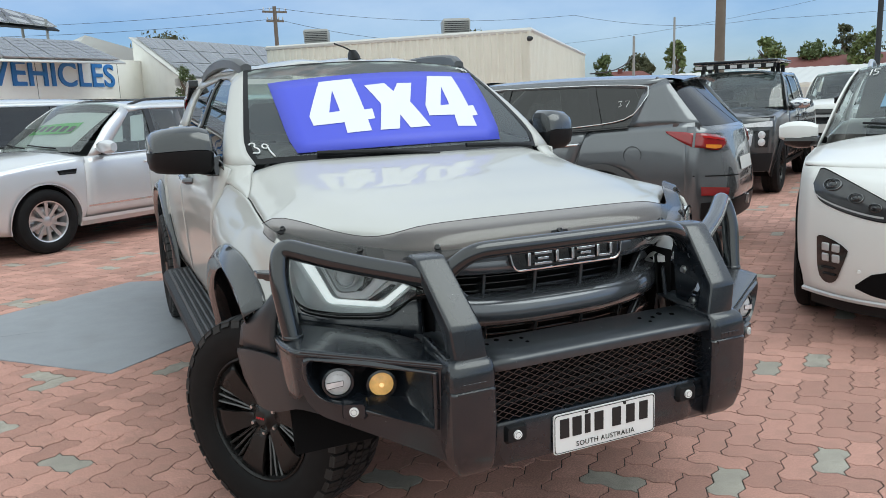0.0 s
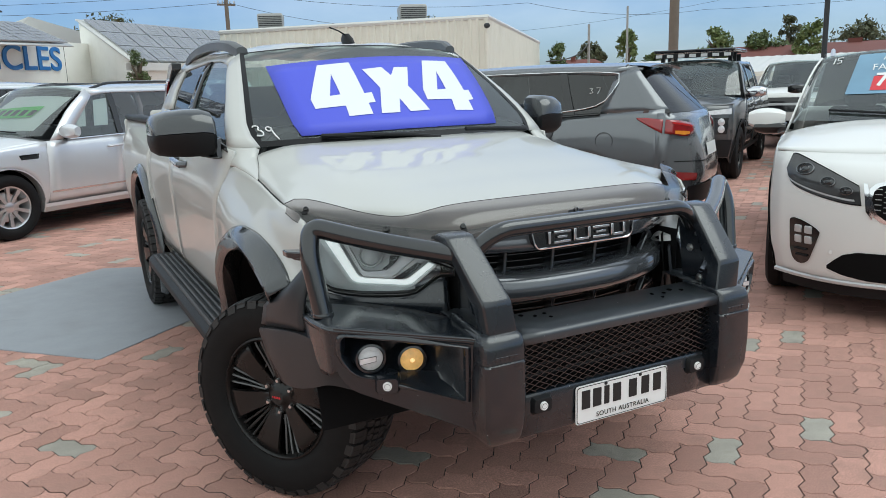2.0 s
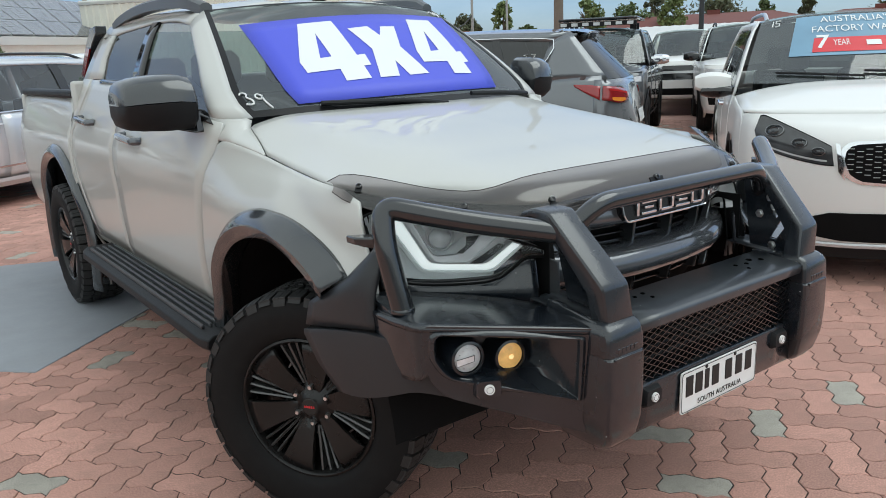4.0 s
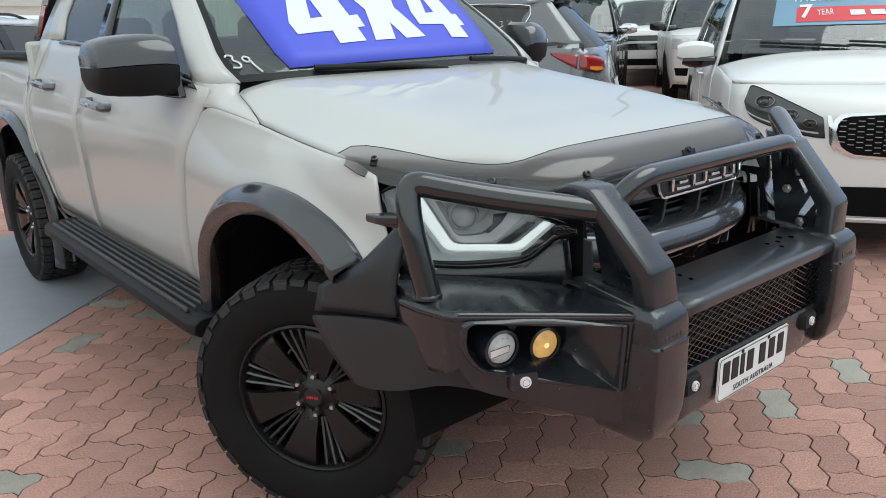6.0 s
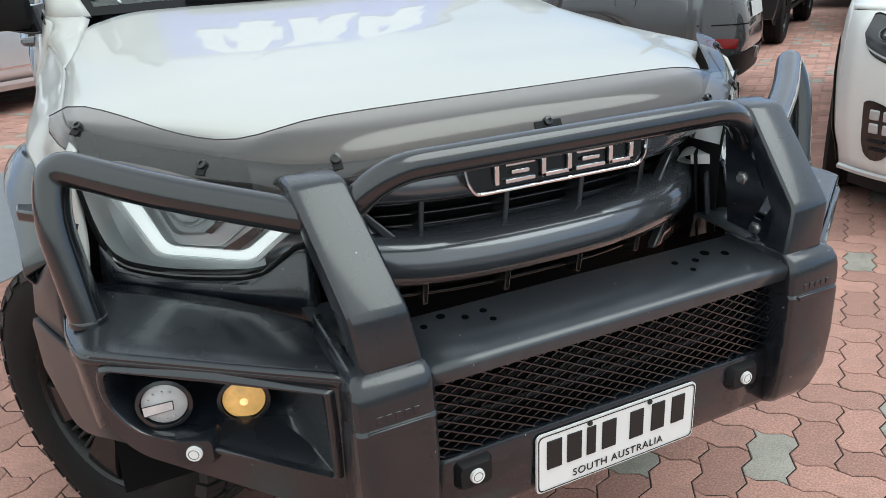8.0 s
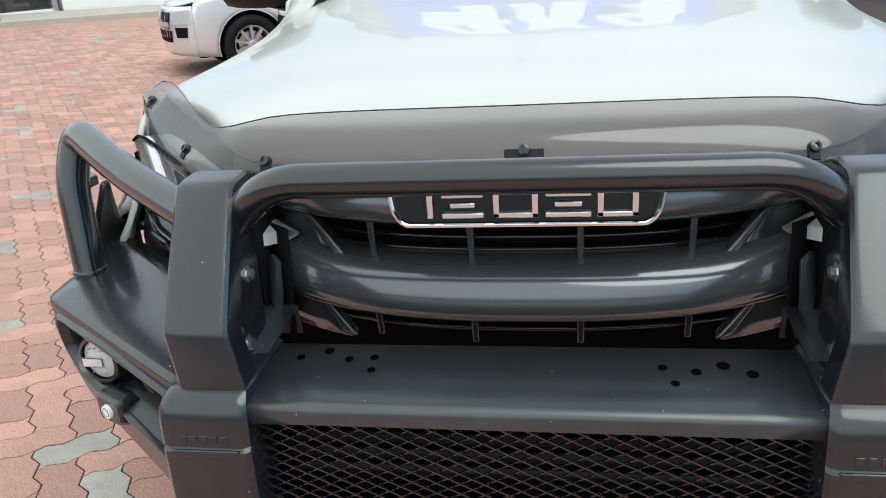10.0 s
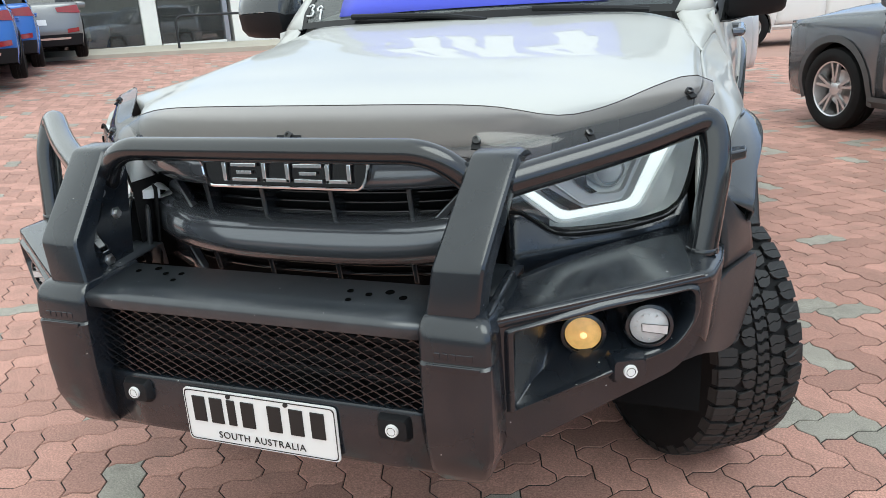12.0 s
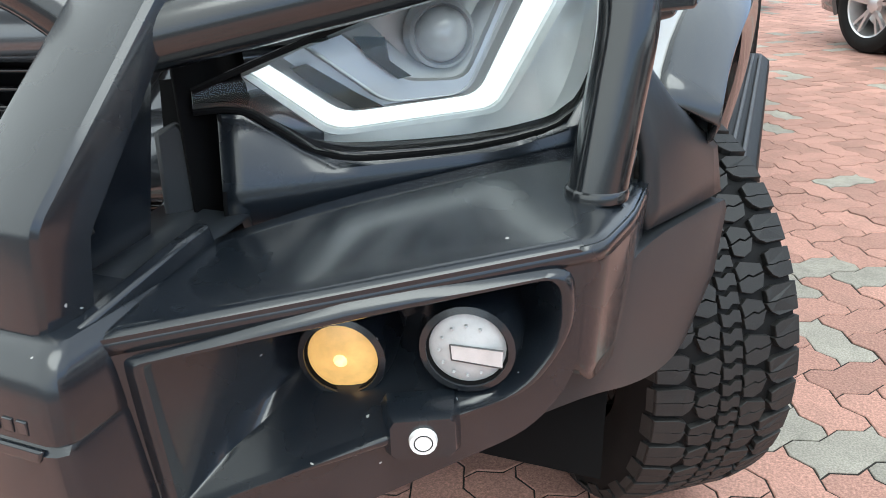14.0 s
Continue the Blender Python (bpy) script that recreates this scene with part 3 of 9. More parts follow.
            rows.append([Vector((s * (x + 0.04 + 0.27 * t), y - 0.04 - 0.09 * k * max(0, math.cos(a)) + 0.05 * k * max(0, -math.cos(a)), z + 0.082 * k * math.copysign(abs(math.sin(a)) ** 0.6, math.sin(a)))) for a in np.linspace(0, 2 * math.pi, 14, endpoint=False)])
        vv = sheet(bm, rows, close=True)
        bm.faces.new(vv[0])
        bm.faces.new(vv[-1])
        mir = part("door_mirror", bm, mirror, e)
        bm = bmesh.new()
        box(bm, min(s * (x - 0.02), s * (x + 0.09)), max(s * (x - 0.02), s * (x + 0.09)), y - 0.03, y + 0.02, z - 0.09, z - 0.04)
        part("mirror_arm", bm, PLASTIC, mir, bevel=0.01)
        if rails:
            bm = bmesh.new()
            pts = [b.roof_at(s * 0.90, y) for y in np.linspace(b.screen_t + 0.15, b.roof_r - 0.15, 9)]
            pts = [(p[0], p[1], p[2] + (0.055 if 0 < i < 8 else 0.0)) for i, p in enumerate(pts)]
            pipe(bm, bend(pts, 0.08, 4), 0.018, 8)
            part("roof_rail", bm, rails, e)
        for yc in (0, b.wb):
            wheel(e, s * (b.hw - 0.115), yc, b.r, 0.235, rim_r, rim, spokes, s, steer if yc == 0 else 0.0, twin)
    u = np.linspace(-1, 1, 25)
    part("front_bumper", patch(lambda a, z: b.front(a, z), u, np.linspace(b.bottom, b.hood_f, 11)), paint, e, solid=0.02)
    hy = np.linspace(0, 1, 12)

    def bonnet(a, v):
        fx, fy, fz = b.front(a, b.hood_f)
        y1 = b.screen_b - 0.16 * (1 - a * a) - 0.02
        y = fy + (y1 - fy) * v
        ze = b.edge(y) if abs(a) > 0.99 else None
        zc = b.hood_f + (b.hood_r - b.hood_f) * (1 - (1 - v) ** 1.9)
        zs = b.edge(fy + (b.screen_b - fy) * v)
        z = zs + (zc - zs) * (1 - abs(a) ** 3.0) + b.crown * math.sin(math.pi * min(1, v * 1.3 + 0.02)) * (1 - a * a) * 0.5
        x = a * (b.x(fy + (b.screen_b - fy) * v, zs) * (1 - v) + v * (b.x(b.screen_b, b.edge(b.screen_b)) * 0.985))
        return (x, y, z)
    part("bonnet", patch(bonnet, u, hy), paint, e, solid=0.015)
    part("roof", patch(lambda a, y: b.roof_at(a, y), np.linspace(-1, 1, 15), np.linspace(b.screen_t - 0.03, b.roof_r + 0.05, 10)), GLOSSBLACK if dark_roof else paint, e, solid=0.02)
    g = part("windscreen", patch(lambda a, v: b.screen(a, v), np.linspace(-1, 1, 13), np.linspace(-0.03, 1, 7)), GLASS, e)
    g.visible_shadow = False
    g = part("rear_window", patch(lambda a, v: b.rear_screen(a, v), np.linspace(-1, 1, 11), np.linspace(0, 1, 6)), rear_glass, e)
    g.visible_shadow = False
    part("tailgate", patch(lambda a, z: b.back(a, z) if abs(a) <= 1 else b.side(b.tail - b.corner - (abs(a) - 1), z, math.copysign(1, a), 0.0015), np.r_[-1.07, -1.03, np.sin(np.linspace(-math.pi / 2, math.pi / 2, 39)), 1.03, 1.07], np.linspace(b.bottom, b.glass_bz, 13)), paint, e, solid=0.02)
    bm = bmesh.new()
    box(bm, -b.hw * 0.82, b.hw * 0.82, b.nose + 0.3, b.tail - 0.3, b.sill - 0.08, b.sill + 0.02)
    part("underbody", bm, MATT, e)
    if interior:
        bm = bmesh.new()
        box(bm, -b.hw * 0.80, b.hw * 0.80, b.screen_b - 0.05, b.glass_b - 0.15, b.sill + 0.02, b.belt0 - 0.10)
        box(bm, -b.hw * 0.8, b.hw * 0.8, b.screen_b - 0.05, b.screen_b + 0.45, b.belt0 - 0.12, b.belt0 - 0.02)
        part("cabin_floor", bm, inside, e)
        for sx in (-0.38, 0.38):
            for yy in (b.doors[1] - 0.18, b.doors[2] - 0.02):
                bm = bmesh.new()
                box(bm, sx - 0.24, sx + 0.24, yy, yy + 0.14, b.sill + 0.1, b.belt0 + 0.12)
                box(bm, sx - 0.12, sx + 0.12, yy + 0.03, yy + 0.13, b.belt0 + 0.15, b.belt0 + 0.33)
                part("seat", bm, SEATCLOTH, e, bevel=0.04)
    return e


def wipers(b, e):
    for u0, u1 in ((-0.75, -0.05), (-0.05, 0.6)):
        bm = bmesh.new()
        pipe(bm, [b.screen(u0 + (u1 - u0) * t, 0.02 + 0.06 * (1 - t), 0.015) for t in np.linspace(0, 1, 6)], 0.009, 6)
        part("wiper", bm, PLASTIC, e)

# ---- the white ute ----
ute = empty("ute", pose(0.02, 0, 0), "white dual-cab ute with black bull bar, front wheels on full lock", "ute")

UPROF = knots([0.45, 0.50, 0.56, 0.64, 0.80, 0.98, 1.08, 1.15, 1.24, 1.62, 1.70], [0.80, 0.825, 0.852, 0.868, 0.884, 0.886, 0.880, 0.858, 0.832, 0.668, 0.60])


UFRONT = knots([0.45, 0.50, 0.56, 0.64, 0.80, 0.95, 1.03, 1.09, 1.135, 1.17, 1.24], [0.80, 0.825, 0.852, 0.868, 0.886, 0.884, 0.874, 0.852, 0.812, 0.790, 0.775])


def U(y, z):
    x = UPROF(z)
    if y < 0.90:
        k = min(1.0, (0.90 - y) / 0.70)
        k = k * k * (3 - 2 * k)
        x = x * (1 - k) + UFRONT(z) * k
    if y < -0.1:
        x -= (0.10 + 0.10 * min(1.0, max(0.0, (z - 0.86) / 0.1))) * ((-0.1 - y) / 0.6) ** 2
    if y < 0.80:
        k = min(1.0, (0.80 - y) / 0.55)
        q = min(1.0, max(0.0, (1.125 + 0.5 * min(0.0, y) - z) / 0.13))
        x += 0.040 * k * k * (3 - 2 * k) * q * q * (3 - 2 * q)
    if 0.75 < y < 2.7 and 0.6 < z < 1.0:
        x -= 0.010 * math.sin(math.pi * (z - 0.6) / 0.4) * math.sin(math.pi * (y - 0.75) / 1.95)
    return x


def us(y, z, s, off=0.0):
    return (s * (U(y, z) + off), y, z)


def ute_side(name, a, b, s, n=17, rows=8, off=0.0, mat=WHITE, label="", solid=0.012, parent=ute):
    bm = bmesh.new()
    sheet(bm, [[us(p[0], p[1], s, off) for p in row] for row in between(resample(a, n), resample(b, n), rows)])
    return part(name, bm, mat, parent, label, solid=solid)


def screen(u, v, off=0.0):
    x = u * (0.745 - 0.142 * v - 0.050 * max(0.0, 1 - v / 0.22) ** 2)
    y = (0.580 - 0.13 * (1 - u * u)) * (1 - v) + (1.185 - 0.07 * (1 - u * u)) * v
    z = (1.262 + 0.012 * (1 - u * u)) * (1 - v) + (1.682 + 0.035 * (1 - u * u)) * v + 0.022 * math.sin(math.pi * v)
    return (x, y - 0.57 * off, z + 0.82 * off)


def bonnet_edge(y):
    return float(np.interp(y, [-0.30, 0.06, 0.30, 0.62], [1.112, 1.140, 1.166, 1.205]))


BON_F = knots([0, 0.35, 0.58, 0.68, 0.82, 1.0], [-0.630, -0.620, -0.585, -0.520, -0.380, -0.235])


BON_R = knots([0, 0.5, 0.80, 0.87, 0.93, 1.0], [0.448, 0.480, 0.548, 0.565, 0.440, 0.275])
BON_H = knots([0, 0.5, 0.66, 0.74, 0.86, 1.0], [1.0, 0.94, 0.86, 0.77, 0.45, 0.0])


def bonnet(u, v):
    """u across (-1 to 1), v from the front edge back to the windscreen."""
    a = abs(u)
    y0, y1 = BON_F(a), BON_R(a)
    y = y0 + (y1 - y0) * v
    ze = bonnet_edge(y)
    zc = ze + (0.050 + 0.062 * v - 0.020 * v * v) * BON_H(a)
    zc -= 0.055 * (1 - v) ** 5 * (1 - a**4)
    x = u * (U(max(y, -0.32), ze - 0.004) - 0.005)
    return (x, y, zc)


bm = bmesh.new()
lead = []
for drop, push in ((0.056, -0.046), (0.042, -0.042), (0.020, -0.028), (0.007, -0.013)):
    lead.append([(p[0] * (1 - 0.02 * drop / 0.056), p[1] + push * (1 - 0.55 * abs(u) ** 3), p[2] - drop * (1 - 0.75 * abs(u) ** 6)) for u, p in ((u, bonnet(u, 0)) for u in np.linspace(-1, 1, 71))])
sheet(bm, lead + [[bonnet(u, v) for u in np.linspace(-1, 1, 71)] for v in np.linspace(0, 1, 25)])
part("bonnet", bm, WHITE, ute, solid=0.015)
bm = bmesh.new()
sheet(bm, [[(x * 0.98, 0.515 - 0.12 * (1 - (x / 0.78) ** 2) + d, z) for x in np.linspace(-0.56, 0.56, 15)] for d, z in ((-0.03, 1.205), (0.0, 1.222), (0.06, 1.240), (0.12, 1.250))])
part("cowl_panel", bm, PLASTIC, ute, "black scuttle panel under the windscreen")

FC = (0.025, 0.40)
for s in (-1, 1):
    arch_f = arc(*FC, 0.565, 152, -22, 53)
    wing_top = [(-0.47, 0.86), (-0.405, 0.95), (-0.374, 1.04), (-0.352, 1.085), (-0.28, bonnet_edge(-0.28) - 0.006)] + [(y, bonnet_edge(y) - 0.006) for y in (-0.15, 0.0, 0.15, 0.30, 0.45, 0.56)] + [(0.61, 1.185), (0.645, 1.05), (0.70, 0.82), (0.765, 0.54)]
    ute_side("front_wing", arch_f, wing_top, s, 53, 19)
    gap = [(0.775, 0.53), (0.708, 0.82), (0.653, 1.05), (0.612, 1.19), (0.60, 1.252)]
    bgap = [(1.868, 0.53), (1.868, 1.05), (1.862, 1.20), (1.80, 1.392)]
    front_door = ute_side("front_door", gap, bgap, s, 15, 14)
    cgap = [(2.50, 0.54), (2.55, 0.70), (2.70, 0.95), (2.72, 1.10), (2.60, 1.25), (2.50, 1.405)]
    rear_door = ute_side("rear_door", [(p[0] + 0.008, p[1]) for p in bgap], cgap, s, 15, 12)
    cab_b = [(2.508, 0.54), (2.558, 0.70), (2.708, 0.95), (2.728, 1.10), (2.608, 1.25), (2.505, 1.41)]
    cab_e = [(2.60, 0.54), (2.62, 0.70), (2.76, 0.95), (2.77, 1.10), (2.76, 1.25), (2.70, 1.41)]
    ute_side("cab_corner", cab_b, cab_e, s, 12, 4)
    # cab above the belt
    a_line = [(0.59, 1.262), (0.86, 1.46), (1.185, 1.668)]
    win_f = [(0.70, 1.272), (0.95, 1.475), (1.20, 1.628)]
    bm = bmesh.new()
    e0 = np.array([screen(s * 1.0, v, 0.003) for v in np.linspace(0, 1, 11)])
    e2 = np.array([us(p[0], p[1], s) for p in resample(win_f, 11)])
    e1 = np.array([us(p[0], p[1], s, 0.012) for p in resample([(0.60, 1.262), (0.87, 1.458), (1.19, 1.652)], 11)])
    rows = [(1 - t) ** 2 * e0 + 2 * t * (1 - t) * e1 + t * t * e2 for t in np.linspace(0, 1, 7)]
    sheet(bm, rows)
    part("front_pillar", bm, WHITE, ute, solid=0.008)
    foot = [r[0] for r in rows]
    bm = bmesh.new()
    q0 = resample([us(y, bonnet_edge(y) - 0.006, s) for y in np.linspace(0.280, 0.56, 8)] + [us(0.61, 1.19, s), us(0.70, 1.21, s)], 17)
    q1 = resample([tuple(np.array(bonnet(s * a, 1.0)) + np.array([0, 0.006, -0.002])) for a in (1.0, 0.965, 0.93, 0.90, 0.875)] + [tuple(p) for p in foot], 17)
    dz = (q1 - q0)[:, 2:3]
    qm = q0 + np.hstack([-s * 0.25 * dz, 0.35 * (q1 - q0)[:, 1:2], 0.62 * dz])
    sheet(bm, [(1 - t) ** 2 * q0 + 2 * t * (1 - t) * qm + t * t * q1 for t in np.linspace(0, 1, 8)])
    part("pillar_foot", bm, WHITE, ute, solid=0.004)
    belt = [(0.70, 1.272), (1.10, 1.325), (1.60, 1.385), (2.30, 1.408)]
    top = [(1.20, 1.628), (1.45, 1.660), (1.80, 1.667), (2.35, 1.640)]
    ute_side("window_sill_strip", [(0.66, 1.245), (1.10, 1.30), (1.60, 1.365), (2.34, 1.392)], belt, s, 12, 2, 0.004, GLOSSBLACK, solid=0.01)
    up = [(1.185, 1.672), (1.45, 1.700), (1.80, 1.706), (2.62, 1.690)]
    ute_side("roof_side", top + [(2.50, 1.60)], up, s, 14, 4)
    ute_side("rear_pillar", [(2.30, 1.408), (2.36, 1.52), (2.35, 1.640), (2.52, 1.62)], [(2.70, 1.41), (2.66, 1.52), (2.62, 1.65), (2.62, 1.685)], s, 8, 4)
    g = ute_side("front_side_window", [(0.70, 1.272), (0.95, 1.475), (1.20, 1.630)], [(1.60, 1.385), (1.64, 1.53), (1.665, 1.665)], s, 7, 6, -0.010, SIDEGLASS, solid=0)
    g.visible_shadow = False
    ute_side("centre_pillar", [(1.60, 1.385), (1.665, 1.665)], [(1.76, 1.392), (1.785, 1.667)], s, 6, 3, 0.002, GLOSSBLACK, solid=0.01)
    g = ute_side("rear_side_window", [(1.76, 1.392), (1.785, 1.665)], [(2.30, 1.406), (2.36, 1.53), (2.35, 1.640)], s, 7, 6, -0.010, PRIVACY, solid=0)
    g.visible_shadow = False
    # wheel arch flares
    for name, (cy, cz), a0, a1 in (("front_flare", FC, 129, -22), ("rear_flare", (3.15, 0.40), 200, -20)):
        bm = bmesh.new()
        k = 34
        rows = []
        for rr, off in ((0.624, 0.002), (0.620, 0.012), (0.606, 0.026), (0.584, 0.042), (0.576, 0.044), (0.546, 0.030), (0.535, 0.020), (0.545, -0.05)):
            pts = arc(cy, cz, rr, a0, a1, k)
            rows.append([(s * (U(p[0], max(p[1], 0.62)) + off), p[0], p[1]) for p in pts])
        sheet(bm, rows)
        part(name, bm, FLARE, ute, "glossy dark grey arch flare", solid=0.006, angle=28)
    for cy in (0.02, 3.15):
        bm = bmesh.new()
        ring = arc(cy, 0.40, 0.555, 176, 4, 24)
        sheet(bm, [[(s * x, p[0], p[1]) for p in ring] for x in (0.86, 0.5)])
        polygon(bm, [(s * 0.5, p[0], p[1]) for p in ring])
        part("wheel_housing", bm, MATT, ute)
    # tub
    tub_a = arc(3.15, 0.40, 0.565, 200, -20, 27)
    tub_b = [(2.62, 0.54), (2.78, 0.95), (2.79, 1.30)] + [(y, 1.315) for y in (3.0, 3.4, 3.8, 4.2)] + [(4.33, 1.31), (4.34, 0.95), (4.30, 0.55)]
    ute_side("tub_side", tub_a, tub_b, s, 27, 7)
    bm = bmesh.new()
    box(bm, -0.05, 0.05, 2.80, 4.33, 1.30, 1.345, Matrix.Translation((s * (U(3, 1.30) - 0.03), 0, 0)))
    part("tub_rail_cap", bm, PLASTIC, ute, bevel=0.015)
    # sail bar behind the cab
    bm = bmesh.new()
    prof_bar = [(2.58, 1.655), (2.70, 1.60), (2.92, 1.44), (3.10, 1.345), (3.28, 1.335), (3.28, 1.345), (3.02, 1.46), (2.84, 1.60), (2.70, 1.685), (2.58, 1.695)]
    prism(bm, [(s * 0.70, y, z) for y, z in prof_bar], (s * -0.06, 0, 0))
    part("sports_bar", bm, FLARE, ute, "dark grey sail bar behind the cab", bevel=0.01)
    bm = bmesh.new()
    prism(bm, [(s * 0.712, y, z) for y, z in ((2.72, 1.575), (2.93, 1.42), (2.98, 1.43), (2.79, 1.585))], (s * -0.01, 0, 0))
    part("bar_insert", bm, REDLENS, ute, "red-brown sail bar insert")
    # roof rail
    bm = bmesh.new()
    pts = [(s * 0.585, 1.20, 1.70), (s * 0.61, 1.30, 1.738), (s * 0.615, 1.65, 1.758), (s * 0.612, 2.05, 1.752), (s * 0.60, 2.40, 1.722), (s * 0.595, 2.52, 1.695)]
    rows = []
    for p in curve(pts, 15):
        rows.append([(p[0] + dx, p[1], p[2] + dz) for dx, dz in ((-0.028, -0.035), (-0.026, 0.006), (-0.012, 0.016), (0.012, 0.016), (0.026, 0.006), (0.030, -0.035))])
    vv = sheet(bm, rows, close=True)
    bm.faces.new(vv[0])
    bm.faces.new(vv[-1])
    part("roof_rail", bm, material("grey_roof_rail", (0.10, 0.105, 0.11), 0.35, metal=0.3, vary=0.05, scale=9), ute, "dark grey raised roof rail")
    # side step
    bm = bmesh.new()
    prof_step = [(0.80, 0.44), (0.985, 0.435), (1.005, 0.455), (1.0, 0.482), (0.975, 0.498), (0.83, 0.502), (0.80, 0.49)]
    rows = []
    for y, k, dz in ((0.50, 0.93, 0.0), (0.56, 1.0, 0), (1.0, 1.0, 0.004), (1.9, 1.0, 0.012), (2.28, 1.0, 0.016), (2.34, 0.93, 0.018)):
        rows.append([(s * (0.80 + (x - 0.80) * k), y, z + dz) for x, z in prof_step])
    vv = sheet(bm, rows, close=True)
    bm.faces.new(vv[0])
    bm.faces.new(vv[-1])
    step = part("side_step", bm, PLASTIC, ute, "ribbed black side step with grey edge", bevel=0.004)
    for x in (0.845, 0.875, 0.905, 0.935, 0.965):
        bm = bmesh.new()
        box(bm, s * x - 0.006, s * x + 0.006, 0.60, 2.24, 0.497, 0.513)
        for v in bm.verts:
            v.co.z += (v.co.y - 0.5) * 0.0095
        part("tread_rib", bm, STEPRIB, step, bevel=0.003)
    bm = bmesh.new()
    sheet(bm, [[us(y, z, s, off) for z, off in ((0.545, 0.004), (0.50, 0.0), (0.46, -0.03), (0.45, -0.2))] for y in np.linspace(0.6, 2.6, 8)])
    part("side_sill", bm, WHITE, ute)
    # door mirror
    halves = {}
    for k, (lo, hi) in enumerate(((0.52, 1.0), (0.0, 0.51))):
        bm = bmesh.new()
        rows = []
        for x, y0, y1, z0, z1 in ((0.845, 0.71, 0.85, 1.240, 1.395), (0.86, 0.69, 0.87, 1.232, 1.420), (0.90, 0.685, 0.88, 1.230, 1.433), (0.97, 0.695, 0.89, 1.230, 1.432), (1.04, 0.715, 0.905, 1.234, 1.424), (1.082, 0.735, 0.912, 1.240, 1.412), (1.100, 0.765, 0.914, 1.252, 1.396), (1.107, 0.81, 0.912, 1.278, 1.372)):
            ring = [(y0 + 0.05, 0.0), (y1 - 0.02, 0.02), (y1, 0.12), (y1, 0.88), (y1 - 0.02, 1.0), (y0 + 0.06, 0.98), (y0 + 0.02, 0.86), (y0 + 0.004, 0.66), (y0, 0.5), (y0 + 0.014, 0.15)]
            x = x if s < 0 else 0.845 + (x - 0.845) * 0.74
            rows.append([(s * x, y, z0 + (z1 - z0) * min(hi, max(lo, f))) for y, f in ring])
        vv = sheet(bm, rows, close=True)
        bm.faces.new(vv[0])
        bm.faces.new(vv[-1])
        halves[k] = bm
    mir = part("door_mirror", halves[1], PLASTIC, ute, "door mirror with black base and glossy dark grey cap", angle=40)
    part("mirror_cap", halves[0], FLARE, mir, "glossy dark grey cap", angle=40)
    bm = bmesh.new()
    prism(bm, [(s * 0.80, 0.72, 1.215), (s * 0.80, 0.80, 1.30), (s * 0.86, 0.80, 1.29), (s * 0.93, 0.80, 1.262), (s * 0.93, 0.74, 1.232), (s * 0.86, 0.72, 1.215)], (0, 0.05, 0))
    part("mirror_arm", bm, GLOSSBLACK, mir, bevel=0.01)
    bm = bmesh.new()
    sheet(bm, [[(s * x, 0.911, z) for x in ((0.87, 0.97, 1.07) if s < 0 else (0.86, 0.93, 1.0))] for z in (1.275, 1.33, 1.385)])
    part("mirror_glass", bm, CHROME, mir)
    # door handles
    for door, y0, y1, z in ((front_door, 1.44, 1.69, 1.145), (rear_door, 2.28, 2.53, 1.192)):
        bm = bmesh.new()
        pipe(bm, bend([us(y0, z - 0.005, s, 0.0), us(y0 + 0.01, z - 0.005, s, 0.035), us(y1 - 0.01, z + 0.008, s, 0.040), us(y1, z + 0.008, s, 0.0)], 0.03, 5), 0.018, 10)
        part("door_handle", bm, TRIMGREY, door, "dark grey door handle")
        bm = bmesh.new()
        sheet(bm, [[us(0.5 * (y0 + y1) + 0.085 * r * math.cos(a), z + 0.035 * r * math.sin(a), s, 0.003 * (1 - r) + 0.001) for a in np.linspace(0, 2 * math.pi, 17)] for r in (0.3, 1.0)])
        part("handle_cup", bm, WHITE, door)

# roof, screens
def ute_roof(u, y):
    zc = float(np.interp(y, [1.16, 1.4, 1.9, 2.4, 2.66], [1.716, 1.746, 1.762, 1.748, 1.722]))
    w = U(y, 1.685) * 1.0
    return (u * w, y, zc - 0.055 * abs(u) ** 3 + 0.006 * math.cos(u * 14) * (abs(u) < 0.78))
part("roof", patch(ute_roof, np.linspace(-1, 1, 41), np.linspace(1.155, 2.68, 14)), WHITE, ute, solid=0.015)
g = part("windscreen", patch(screen, np.linspace(-1, 1, 21), np.linspace(0, 1, 9)), GLASS, ute, "tinted windscreen")
g.visible_shadow = False
bm = bmesh.new()
ring_o = [screen(u, v, 0.002) for u, v in [(-1 + 0.1 * i, 0.0) for i in range(21)] + [(1, 0.125 * i) for i in range(1, 8)] + [(1 - 0.1 * i, 1.0) for i in range(21)] + [(-1, 1 - 0.125 * i) for i in range(1, 8)]]
ring_i = [screen(u * 0.965, 0.045 + 0.937 * v, 0.002) for u, v in [(-1 + 0.1 * i, 0.0) for i in range(21)] + [(1, 0.125 * i) for i in range(1, 8)] + [(1 - 0.1 * i, 1.0) for i in range(21)] + [(-1, 1 - 0.125 * i) for i in range(1, 8)]]
sheet(bm, [ring_o, ring_i], close=True)
part("windscreen_border", bm, BORDER, ute, "black glass border", solid=0.0)
bm = bmesh.new()
box(bm, -0.62, 0.62, 2.68, 2.70, 1.40, 1.66)
part("rear_window", bm, GLASS, ute)
bm = bmesh.new()
box(bm, -0.84, 0.84, 2.70, 2.76, 0.55, 1.40)
part("cab_back", bm, WHITE, ute, bevel=0.02)
bm = bmesh.new()
